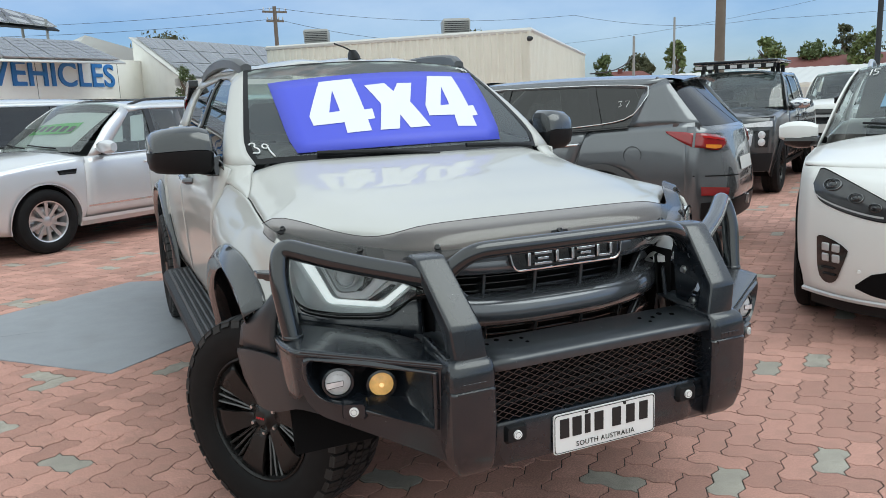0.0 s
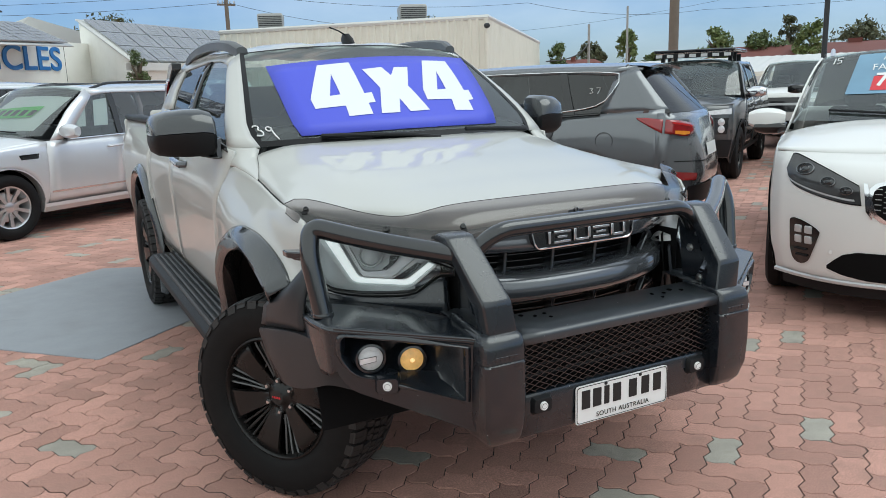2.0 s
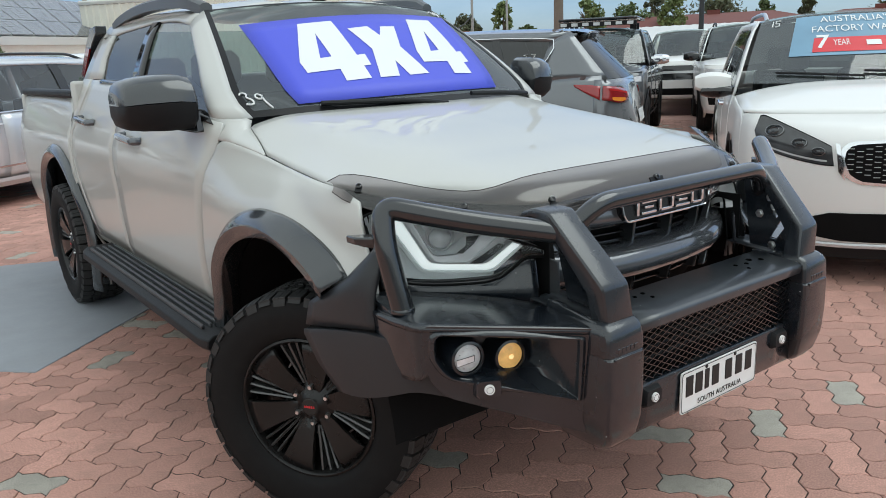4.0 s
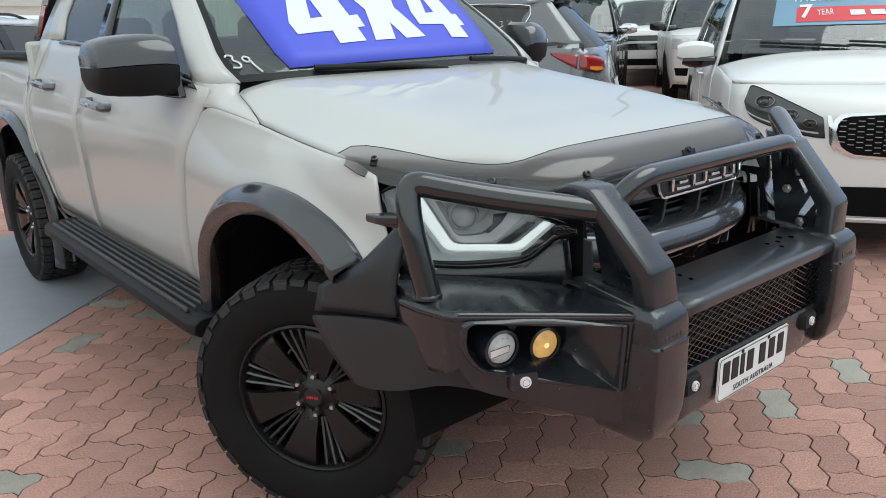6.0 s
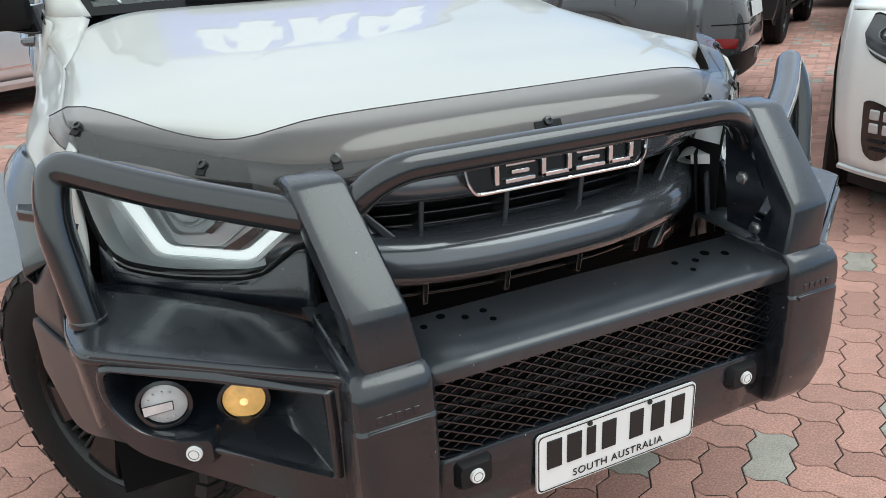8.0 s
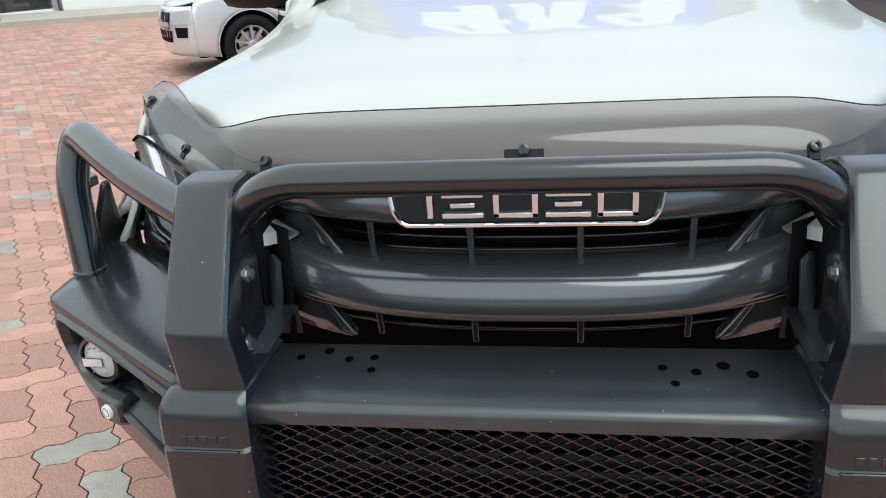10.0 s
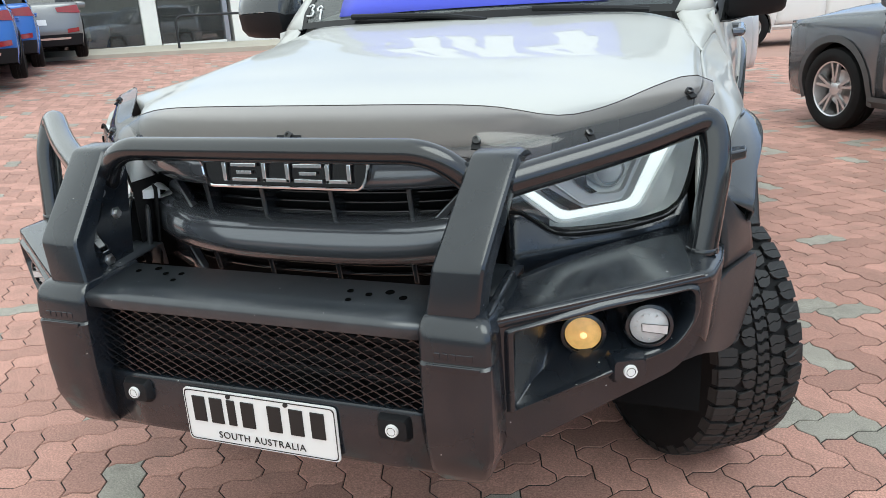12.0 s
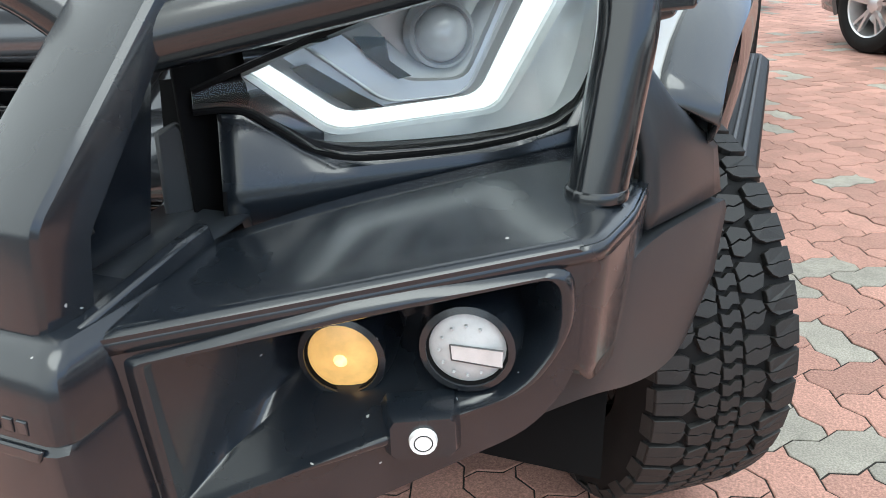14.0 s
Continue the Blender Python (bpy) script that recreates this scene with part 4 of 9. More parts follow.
box(bm, -0.80, 0.80, 2.80, 4.33, 1.255, 1.31)
part("tub_cover", bm, PLASTIC, ute, "black tub cover", bevel=0.01)
bm = bmesh.new()
box(bm, -0.84, 0.84, 4.30, 4.36, 0.60, 1.31)
part("tailgate", bm, WHITE, ute, bevel=0.02)
bm = bmesh.new()
box(bm, -0.45, 0.45, -0.35, 4.2, 0.36, 0.52)
box(bm, -0.80, 0.80, 0.62, 2.65, 0.50, 0.56)
box(bm, -0.50, 0.50, -0.50, 0.70, 0.50, 0.98)
part("chassis", bm, MATT, ute)
bm = bmesh.new()
sheet(bm, [[(x, y, z) for x in np.linspace(-0.74, 0.74, 9)] for y, z in ((0.50, 1.20), (0.72, 1.215), (0.95, 1.17), (1.0, 1.08), (1.0, 0.6))])
part("dashboard", bm, INTERIOR, ute)
bm = bmesh.new()
lathe(bm, [(0.19, -0.012), (0.195, 0.0), (0.19, 0.012), (0.175, 0.012), (0.17, 0.0), (0.175, -0.012), (0.19, -0.012)], 28, axis="y", m=pose(-0.38, 1.08, 1.13, -22, 0, 0))
part("steering_wheel", bm, INTERIOR, ute)
for sx in (-0.38, 0.38):
    for yy, zz in ((1.55, 1.30), (2.35, 1.28)):
        bm = bmesh.new()
        rows = []
        for t, w, d in ((0.0, 0.25, 0.09), (0.3, 0.26, 0.10), (0.7, 0.25, 0.085), (1.0, 0.19, 0.06)):
            z = 0.70 + (zz - 0.70) * t
            rows.append([(sx + w * math.cos(a), yy + 0.12 * t + d * math.sin(a), z) for a in np.linspace(0, 2 * math.pi, 14, endpoint=False)])
        vv = sheet(bm, rows, close=True)
        bm.faces.new(vv[-1])
        seat = part("seat", bm, SEATCLOTH, ute)
        bm = bmesh.new()
        rows = [[(sx + w * math.cos(a), yy + 0.13 + d * math.sin(a), z) for a in np.linspace(0, 2 * math.pi, 14, endpoint=False)] for z, w, d in ((zz + 0.05, 0.09, 0.04), (zz + 0.09, 0.13, 0.055), (zz + 0.19, 0.125, 0.05), (zz + 0.225, 0.09, 0.03))]
        vv = sheet(bm, rows, close=True)
        bm.faces.new(vv[0])
        bm.faces.new(vv[-1])
        part("headrest", bm, SEATCLOTH, seat)
bm = bmesh.new()
box(bm, -0.10, 0.10, 1.17, 1.19, 1.60, 1.655)
part("rear_view_mirror", bm, INTERIOR, ute, bevel=0.01)

# aerial
bm = bmesh.new()
rows = [[(0.03 * k * math.cos(a), 1.26 + 0.06 * k * math.sin(a) + 0.03 * h, 1.735 + 0.05 * h) for a in np.linspace(0, 2 * math.pi, 12, endpoint=False)] for k, h in ((1, 0), (0.9, 0.5), (0.5, 1.0))]
vv = sheet(bm, rows, close=True)
bm.faces.new(vv[-1])
pipe(bm, [(0.0, 1.28, 1.775), (-0.06, 1.23, 1.795), (-0.13, 1.18, 1.81)], 0.004, 8)
part("roof_aerial", bm, PLASTIC, ute, "black stub aerial")

# wipers
for p in ([(0.10, 0.425, 1.268), (-0.05, 0.45, 1.290), (-0.30, 0.475, 1.298), (-0.44, 0.515, 1.300)], [(0.62, 0.505, 1.275), (0.45, 0.47, 1.290), (0.25, 0.455, 1.298)]):
    bm = bmesh.new()
    pipe(bm, curve(p, 9), 0.010, 8)
    part("wiper", bm, PLASTIC, ute)

# bonnet protector
PT = [(0, -0.628, 1.136), (0.30, -0.620, 1.135), (0.44, -0.596, 1.127), (0.52, -0.575, 1.106), (0.58, -0.535, 1.096), (0.65, -0.445, 1.106), (0.715, -0.350, 1.128), (0.765, -0.285, 1.142), (0.808, -0.246, 1.148), (0.846, -0.232, 1.128)]
PB = [(0, -0.716, 1.050), (0.30, -0.712, 1.048), (0.43, -0.706, 1.040), (0.50, -0.688, 1.022), (0.60, -0.610, 1.018), (0.69, -0.520, 1.030), (0.775, -0.415, 1.050), (0.836, -0.320, 1.076), (0.852, -0.268, 1.104)]
top_l, bot_l = curve(PT, 26), curve(PB, 26)
bm = bmesh.new()
rows = []
for t in np.linspace(0, 1, 7):
    half = top_l + (bot_l - top_l) * t + np.array([[0, -0.022, 0.008]]) * math.sin(math.pi * t)
    rows.append([(-p[0], p[1], p[2]) for p in half[:0:-1]] + [tuple(p) for p in half])
sheet(bm, rows)
visor = part("bonnet_protector", bm, SMOKE, ute, "smoked acrylic bonnet protector")
for edge_row in (rows[0], rows[-1]):
    bm = bmesh.new()
    pipe(bm, edge_row, 0.0013, 6)
    part("protector_edge", bm, SMOKEEDGE, visor)

def on_visor(x, t, off=0.0):
    """A frame lying on the protector: x along it, z up it, y into it."""
    def at(x, t):
        a = np.array([np.interp(abs(x), top_l[:, 0], top_l[:, k]) for k in range(3)])
        b = np.array([np.interp(abs(x), bot_l[:, 0], bot_l[:, k]) for k in range(3)])
        p = a + (b - a) * t + np.array([0, -0.022, 0.008]) * math.sin(math.pi * t)
        return Vector((x, p[1], p[2]))
    across = (at(x + 0.02, t) - at(x - 0.02, t)).normalized()
    up = (at(x, t - 0.08) - at(x, t + 0.08)).normalized()
    into = up.cross(across).normalized()
    m = Matrix((across, into, across.cross(into))).transposed().to_4x4()
    m.translation = at(x, t) - into * off
    return m


for x, t in ((-0.42, 0.70), (0.0, 0.70), (0.42, 0.70), (-0.80, 0.42), (0.80, 0.42), (-0.62, 0.55), (0.62, 0.55)):
    mm = on_visor(x, t, 0.002)
    bm = bmesh.new()
    box(bm, -0.030 if x == 0.0 else -0.009, 0.030 if x == 0.0 else 0.009, 0.0, 0.004, -0.020, 0.002, mm)
    plate_ = part("fixing_plate", bm, PLASTIC, visor, bevel=0.001)
    bm = bmesh.new()
    lathe(bm, [(0.0, -0.003), (0.004, -0.003), (0.0045, -0.006), (0.0085, -0.005), (0.0095, 0.0), (0.0095, 0.006)], 14, axis="y", m=mm)
    part("fixing_stud", bm, GLOSSBLACK, plate_)

# grille
def gril(x, y0, sweep=0.15):
    return y0 + sweep * abs(x / 0.5) ** 2.6


# dark sheet in place of the unlit space behind the grille
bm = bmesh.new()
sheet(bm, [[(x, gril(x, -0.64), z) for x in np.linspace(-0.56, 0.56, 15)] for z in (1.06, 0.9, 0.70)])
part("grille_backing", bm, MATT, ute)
for name, sec, lab in (("grille_upper_bar", ((1.060, 0.04), (1.054, -0.014), (1.030, -0.040), (0.985, -0.050), (0.970, -0.040), (0.965, 0.0), (0.966, 0.05)), "gloss dark grey upper grille bar"),
                       ("grille_middle_bar", ((0.905, 0.05), (0.902, -0.012), (0.893, -0.046), (0.862, -0.070), (0.828, -0.066), (0.803, -0.036), (0.795, 0.0), (0.794, 0.05)), "gloss dark grey rounded middle grille bar")):
    bm = bmesh.new()
    sec = curve(sec, 15, 2)
    rows = []
    for x in np.linspace(-0.54, 0.54, 41):
        k = max(0.0, (abs(x) - 0.26) / 0.28) ** 1.5
        rows.append([(x, gril(x, -0.70) + dy, z + (0.004 * k if "upper" in name else 0.040 * k * (1 if j < 7 else 0.35))) for j, (z, dy) in enumerate(sec)])
    sheet(bm, rows)
    part(name, bm, TRIMGREY, ute, lab, angle=60)
for k, z0, z1 in ((0, 0.888, 0.972), (1, 0.742, 0.802)):
    for x in (-0.26, -0.09, 0.085, 0.26):
        bm = bmesh.new()
        prism(bm, [(x - 0.006, gril(x, -0.712), z1), (x - 0.006, gril(x, -0.700), z0 + 0.006), (x - 0.006, gril(x, -0.655), z0), (x - 0.006, gril(x, -0.655), z1)], (0.012, 0, 0))
        part("grille_fin", bm, FLARE, ute, "upright grille fin", bevel=0.003)
    for z in (z0 + 0.018, z0 + 0.040, z0 + 0.062):
        bm = bmesh.new()
        sheet(bm, [[(x, gril(x, -0.672), z + dz) for dz in (-0.003, 0.003)] for x in np.linspace(-0.42, 0.42, 17)])
        part("grille_slat", bm, GLOSSBLACK, ute, solid=0.02)
    for s in (-1, 1):
        # gloss cheek outside the opening, and the blade along its slanting edge
        lo, hi = z0 - 0.002, z0 + 0.088
        bm = bmesh.new()
        cheek = [(0.318, lo), (0.385, hi), (0.54, hi + 0.010), (0.54, lo)]
        rows = [[(s * x, gril(x, -0.712) + 0.012 * (0.5 - abs(t - 0.5)), z) for x, z in ((cheek[0][0] + (cheek[1][0] - cheek[0][0]) * t + (0.54 - cheek[0][0] - (cheek[1][0] - cheek[0][0]) * t) * w, lo + (hi - lo) * t) for w in np.linspace(0, 1, 7))] for t in np.linspace(0, 1, 5)]
        sheet(bm, rows)
        part("grille_cheek", bm, TRIMGREY, ute, "gloss dark grey grille cheek", solid=0.02)
        bm = bmesh.new()
        prism(bm, [(s * 0.302, gril(0.302, -0.722), z0 + 0.004), (s * 0.332, gril(0.332, -0.724), z0 + 0.010), (s * 0.392, gril(0.392, -0.716), z0 + 0.084), (s * 0.368, gril(0.368, -0.722), z0 + 0.074)], (0, 0.03, 0))
        part("grille_chevron", bm, TRIMGREY, ute, "gloss grey chevron blade", bevel=0.005)
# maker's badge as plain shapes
bm = bmesh.new()
prism(bm, [(-0.185, -0.752, 0.982), (0.185, -0.752, 0.982), (0.200, -0.752, 1.000), (0.205, -0.746, 1.040), (-0.205, -0.746, 1.040), (-0.200, -0.752, 1.000)], (0, 0.02, 0))
badge = part("badge_plate", bm, GLOSSBLACK, ute, "black badge plate with chrome rim")
bm = bmesh.new()
pipe(bm, bend([(-0.207, -0.751, 1.042), (-0.200, -0.756, 1.000), (-0.185, -0.757, 0.980), (0.185, -0.757, 0.980), (0.200, -0.756, 1.000), (0.207, -0.751, 1.042)], 0.012, 4), 0.0035, 6)
part("badge_rim", bm, CHROME, badge)
for x, w, sh in ((-0.142, 0.010, 0), (-0.092, 0.032, 1), (-0.012, 0.034, 2), (0.066, 0.034, 3), (0.138, 0.030, 2)):
    bm = bmesh.new()
    z0, z1 = 0.992, 1.032
    if sh == 0:
        segs = [(x - 0.005, x + 0.005, z0, z1)]
    elif sh == 2:
        segs = [(x - w, x - w + 0.010, z0, z1), (x + w - 0.010, x + w, z0, z1), (x - w, x + w, z0, z0 + 0.008)]
    else:
        segs = [(x - w, x + w, z0, z0 + 0.008), (x - w, x + w, z1 - 0.008, z1), (x - w * 0.6, x + w * 0.6, 0.5 * (z0 + z1) - 0.004, 0.5 * (z0 + z1) + 0.004)]
    for a0, a1, b0, b1 in segs:
        box(bm, a0, a1, -0.760, -0.752, b0, b1)
    part("badge_bar", bm, CHROME, badge, bevel=0.0015)

# headlamps
LAMP_OUT = np.array([0.63, -0.77, 0.1]) / math.sqrt(0.9998)


def on_lamp(x, z, push=0.0):
    """A point of the headlamp's slanting plane, pushed out along its normal."""
    return np.array([x, -0.515 + (0.63 * (x - 0.685) + 0.1 * (z - 0.93)) / 0.77, z]) + LAMP_OUT * push


for s in (-1, 1):
    side = lambda row: [(s * q[0], q[1], q[2]) for q in row]
    hl_top = [on_lamp(x, z) for x, z in ((0.460, 0.944), (0.500, 0.962), (0.565, 0.990), (0.640, 1.020), (0.720, 1.045), (0.800, 1.062), (0.826, 1.045))]
    hl_bot = [on_lamp(x, z) for x, z in ((0.460, 0.923), (0.497, 0.923), (0.520, 0.900), (0.565, 0.859), (0.634, 0.853), (0.712, 0.853), (0.790, 0.868), (0.812, 0.930), (0.824, 1.020))]
    a, b = curve(hl_top, 25, 1), curve(hl_bot, 25, 1)

    def lamp_face(t, k, push):
        return a[k] + (b[k] - a[k]) * t + LAMP_OUT * (push + 0.012 * math.sin(math.pi * t) * math.sin(math.pi * k / 24))
    bm = bmesh.new()
    sheet(bm, [side(lamp_face(t, k, 0.0) for k in range(25)) for t in np.linspace(0, 1, 9)])
    lamp = part("headlamp", bm, LENS, ute, "clear headlamp with white running light")
    lamp.visible_shadow = False
    bm = bmesh.new()
    sheet(bm, [side(lamp_face(t, k, -0.060 - 0.03 * math.sin(math.pi * t)) for k in range(25)) for t in np.linspace(0, 1, 9)])
    edge = [lamp_face(0, k, 0) for k in range(25)] + [lamp_face(1, k, 0) for k in range(24, -1, -1)]
    inner = [lamp_face(0, k, -0.06) for k in range(25)] + [lamp_face(1, k, -0.06) for k in range(24, -1, -1)]
    sheet(bm, [side(edge), side(inner)], close=True)
    part("lamp_bowl", bm, LAMPBOWL, lamp)

    def band(name, mat, out_, in_, pushes, cuts, label="", solid=0.0):
        """A strip between two bent lines, its surface pushed out step by step."""
        p, q = ([np.array(c) for c in bend([(x, 0.0, z) for x, z in line], 0.016, 5)] for line in (out_, in_))
        bm = bmesh.new()
        sheet(bm, [side(on_lamp(*(p_ + (q_ - p_) * w)[[0, 2]], o) for p_, q_ in zip(p, q)) for w, o in zip(cuts, pushes)])
        return part(name, bm, mat, lamp, label, solid=solid)
    # running light: a clear outer guide and a lit core, hooked round the reflectors
    d_out = ((0.499, 0.953), (0.568, 0.881), (0.724, 0.887), (0.803, 1.046))
    d_in = ((0.521, 0.963), (0.581, 0.906), (0.700, 0.911), (0.753, 1.040))
    band("running_light", DRL, d_out, d_in, (-0.006, -0.002, -0.001, -0.003, -0.007), (0.34, 0.40, 0.65, 0.93, 1.0), "white hooked running light")
    band("light_guide", GUIDE, d_out, d_in, (-0.012, -0.004, -0.004, -0.008), (0.0, 0.05, 0.26, 0.33))
    # stepped reflectors inside the hook
    r_1 = ((0.551, 0.976), (0.618, 0.910), (0.690, 0.911), (0.738, 1.034))
    r_2 = ((0.585, 0.988), (0.637, 0.934), (0.692, 0.929), (0.727, 1.024))
    r_3 = ((0.612, 0.996), (0.648, 0.950), (0.684, 0.946), (0.712, 1.010))
    band("reflector_step", LAMPGREY, d_in, r_1, (-0.012, -0.024, -0.024), (0.0, 0.4, 1.0))
    band("reflector_step", LAMPGREY, r_1, r_2, (-0.022, -0.016, -0.017, -0.030), (0.0, 0.08, 0.9, 1.0))
    band("reflector_step", LAMPBOWL, r_2, r_3, (-0.034, -0.040, -0.058), (0.0, 0.4, 1.0))
    band("lamp_trim_line", GUIDE, r_1, r_2, (-0.014, -0.014), (0.04, 0.12), solid=0.002)
    # black masks and the dark lower rim
    for mask in (((0.538, 0.957), (0.552, 0.960), (0.592, 0.926), (0.616, 0.908), (0.590, 0.909), (0.553, 0.940)), ((0.590, 0.984), (0.617, 0.981), (0.621, 0.956), (0.640, 0.938), (0.628, 0.936), (0.602, 0.962))):
        bm = bmesh.new()
        prism(bm, side(on_lamp(x, z, -0.008) for x, z in mask), (-s * 0.004, 0.005, 0))
        part("lamp_mask", bm, GLOSSBLACK, lamp)
    bm = bmesh.new()
    rim = curve(hl_bot, 41, 1)
    up = np.array([0.0, 0.002, 1.0])
    deep = np.interp(np.linspace(0, 1, 41), [0, 0.12, 0.3, 0.75, 1], [0.008, 0.008, 0.017, 0.013, 0.006])
    sheet(bm, [side(q + LAMP_OUT * o + up * h for q, h in zip(rim, deep * g)) for g, o in ((0.0, 0.003), (0.25, 0.004), (0.6, -0.003), (1.0, -0.006))])
    part("lamp_rim", bm, GLOSSBLACK, lamp)
    bm = bmesh.new()
    pipe(bm, side(q + LAMP_OUT * 0.002 for q in rim), 0.0035, 6)
    pipe(bm, side(q + LAMP_OUT * 0.002 for q in curve(hl_top, 31, 1)), 0.0035, 6)
    part("lamp_seal", bm, MATT, lamp)
    mm = Matrix.Translation((s * 0.650, -0.490, 0.975)) @ Matrix.Rotation(radians(36 * s), 4, "Z")
    bm = bmesh.new()
    lathe(bm, [(0.0, -0.026), (0.012, -0.025), (0.023, -0.018), (0.030, -0.006), (0.032, 0.0)], 32, axis="y", m=mm)
    part("projector_lens", bm, PROJECTOR, lamp)
    bm = bmesh.new()
    lathe(bm, [(0.031, -0.002), (0.034, -0.008), (0.038, -0.004), (0.041, 0.02)], 28, axis="y", m=mm)
    part("projector_ring", bm, LAMPGREY, lamp)
    # filler panel under the lamp: an upright upper face, a soft crease and a face running in to the tray
    bm = bmesh.new()
    xs = np.r_[0.478, np.linspace(0.497, 0.806, 14)]
    low = [float(np.interp(x, [q[0] for q in rim[:34]], [q[2] for q in rim[:34]])) for x in xs]
    crease = [float(np.interp(x, [0.47, 0.72, 0.81], [0.842, 0.838, 0.858])) for x in xs]
    foot = [float(np.interp(x, [0.47, 0.81], [0.780, 0.812])) for x in xs]
    rows = [[on_lamp(x, z - 0.004, -0.012) for x, z in zip(xs, low)], [on_lamp(x, z - 0.003, 0.004) for x, z in zip(xs, low)],
            [on_lamp(x, z - 0.008, 0.008) for x, z in zip(xs, low)], [on_lamp(x, c + 0.010, 0.016) for x, c in zip(xs, crease)],
            [on_lamp(x, c, 0.018) for x, c in zip(xs, crease)], [on_lamp(x, c - 0.010, 0.018) for x, c in zip(xs, crease)], [on_lamp(x, z - 0.02, 0.012) for x, z in zip(xs, foot)]]
    sheet(bm, [side(row) for row in rows])
    part("lamp_filler_panel", bm, BARBLACK, ute, "satin black panel below the headlamp", solid=0.006, angle=50)
    # near-black sheets added for the deep shade between headlamp and grille
    bm = bmesh.new()
    cheek_in = [(row[0] + np.array([-0.012, 0.02, 0.0])) for row in rows[1:]]
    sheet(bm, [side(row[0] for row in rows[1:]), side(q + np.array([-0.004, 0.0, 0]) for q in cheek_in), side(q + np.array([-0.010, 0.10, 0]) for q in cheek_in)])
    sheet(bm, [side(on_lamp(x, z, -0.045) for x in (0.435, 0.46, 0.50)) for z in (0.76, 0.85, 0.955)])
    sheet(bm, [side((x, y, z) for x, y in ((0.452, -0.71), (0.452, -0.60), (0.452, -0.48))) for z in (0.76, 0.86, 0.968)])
    part("lamp_side_duct", bm, MATT, ute, "near-black sheets standing in for the shade beside the headlamp", solid=0.004)
    bm = bmesh.new()
    prism(bm, side(on_lamp(x, z, -0.028) for x, z in ((0.428, 0.905), (0.446, 0.915), (0.452, 0.905), (0.461, 0.835), (0.455, 0.815), (0.432, 0.80))), (s * 0.006, -0.007, 0))
    part("duct_panel", bm, SATINPLASTIC, ute, bevel=0.005)

# ---- bull bar ----
bm = bmesh.new()
sheet(bm, [[(x, y, z) for x in np.linspace(-0.40, 0.40, 9)] for y, z in ((-0.812, 0.803), (-0.958, 0.790), (-0.968, 0.786), (-0.972, 0.778), (-0.968, 0.757), (-0.950, 0.755))])
bar = part("bull_bar", bm, TRAYBLACK, ute, "satin black steel bull bar with tube hoops", solid=0.005, angle=50)
# raised black discs painted for the dark of small drilled holes
for x, y, r in ((0.197, -0.862, 0.0068), (0.242, -0.871, 0.0072), (0.281, -0.855, 0.0095), (0.317, -0.874, 0.0085), (0.210, -0.899, 0.0062), (-0.345, -0.850, 0.0065), (-0.304, -0.832, 0.0080), (-0.267, -0.853, 0.0068), (-0.228, -0.848, 0.0068), (-0.226, -0.880, 0.0062)):
    bm = bmesh.new()
    z = 0.803 - 0.013 * (y + 0.812) / -0.146
    lathe(bm, [(0.0, 0.0014), (r - 0.0008, 0.0014), (r, 0.0008), (r, -0.002)], 16, axis="z", m=pose(x, y, z, 5, 0, 0))
    part("drain_hole", bm, HOLE, bar)
# lower panel
bm = bmesh.new()
sheet(bm, [[(x, y, z) for x in np.linspace(-0.40, 0.40, 9)] for y, z in ((-0.925, 0.597), (-0.943, 0.592), (-0.946, 0.585), (-0.944, 0.470), (-0.938, 0.458), (-0.86, 0.452))])
part("lower_panel", bm, BARBLACK, bar, solid=0.005, angle=50)
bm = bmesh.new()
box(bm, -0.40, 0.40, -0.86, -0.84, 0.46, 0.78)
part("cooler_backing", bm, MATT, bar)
for z in np.arange(0.615, 0.75, 0.030):
    bm = bmesh.new()
    pipe(bm, [(-0.36, -0.872, z), (0.36, -0.872, z)], 0.009, 6)
    part("cooler_tube", bm, PLASTIC, bar)
# expanded mesh: slanting strands in both directions
bm = bmesh.new()
x0, x1, z0, z1, dx, dz = -0.388, 0.388, 0.596, 0.757, 0.0360, 0.0180
kmin, kmax = int((x0 - (z1 - z0) * dx / dz) / dx) - 1, int((x1 + (z1 - z0) * dx / dz) / dx) + 1
for way in (1, -1):
    for k in range(kmin, kmax + 1):
        ax, az, bx, bz = k * dx, z0, k * dx + way * (z1 - z0) * dx / dz, z1
        if way * (bx - ax) < 0:
            continue
        tt = [0.0, 1.0]
        for lim in (x0, x1):
            if abs(bx - ax) > 1e-6:
                t = (lim - ax) / (bx - ax)
                lo, hi = sorted((ax, bx))
                if lo < lim < hi:
                    if (lim == x0) == (way == 1):
                        tt[0] = max(tt[0], t)
                    else:
                        tt[1] = min(tt[1], t)
        pa = (ax + (bx - ax) * tt[0], az + (bz - az) * tt[0])
        pb = (ax + (bx - ax) * tt[1], az + (bz - az) * tt[1])
        if tt[1] - tt[0] < 0.02 or max(pa[0], pb[0]) > x1 + 0.002 or min(pa[0], pb[0]) < x0 - 0.002:
            continue
        steps = max(2, int(round((tt[1] - tt[0]) * (z1 - z0) / dz * 2)))
        pts = [(pa[0] + (pb[0] - pa[0]) * t, -0.936 + 0.0025 * way, pa[1] + (pb[1] - pa[1]) * t) for t in (0, 1)]
        pipe(bm, pts, 0.0017, 4, caps=False)
tagged(part("mesh_insert", bm, TUBEBLACK, bar, "black expanded metal mesh"), kind="stuff")


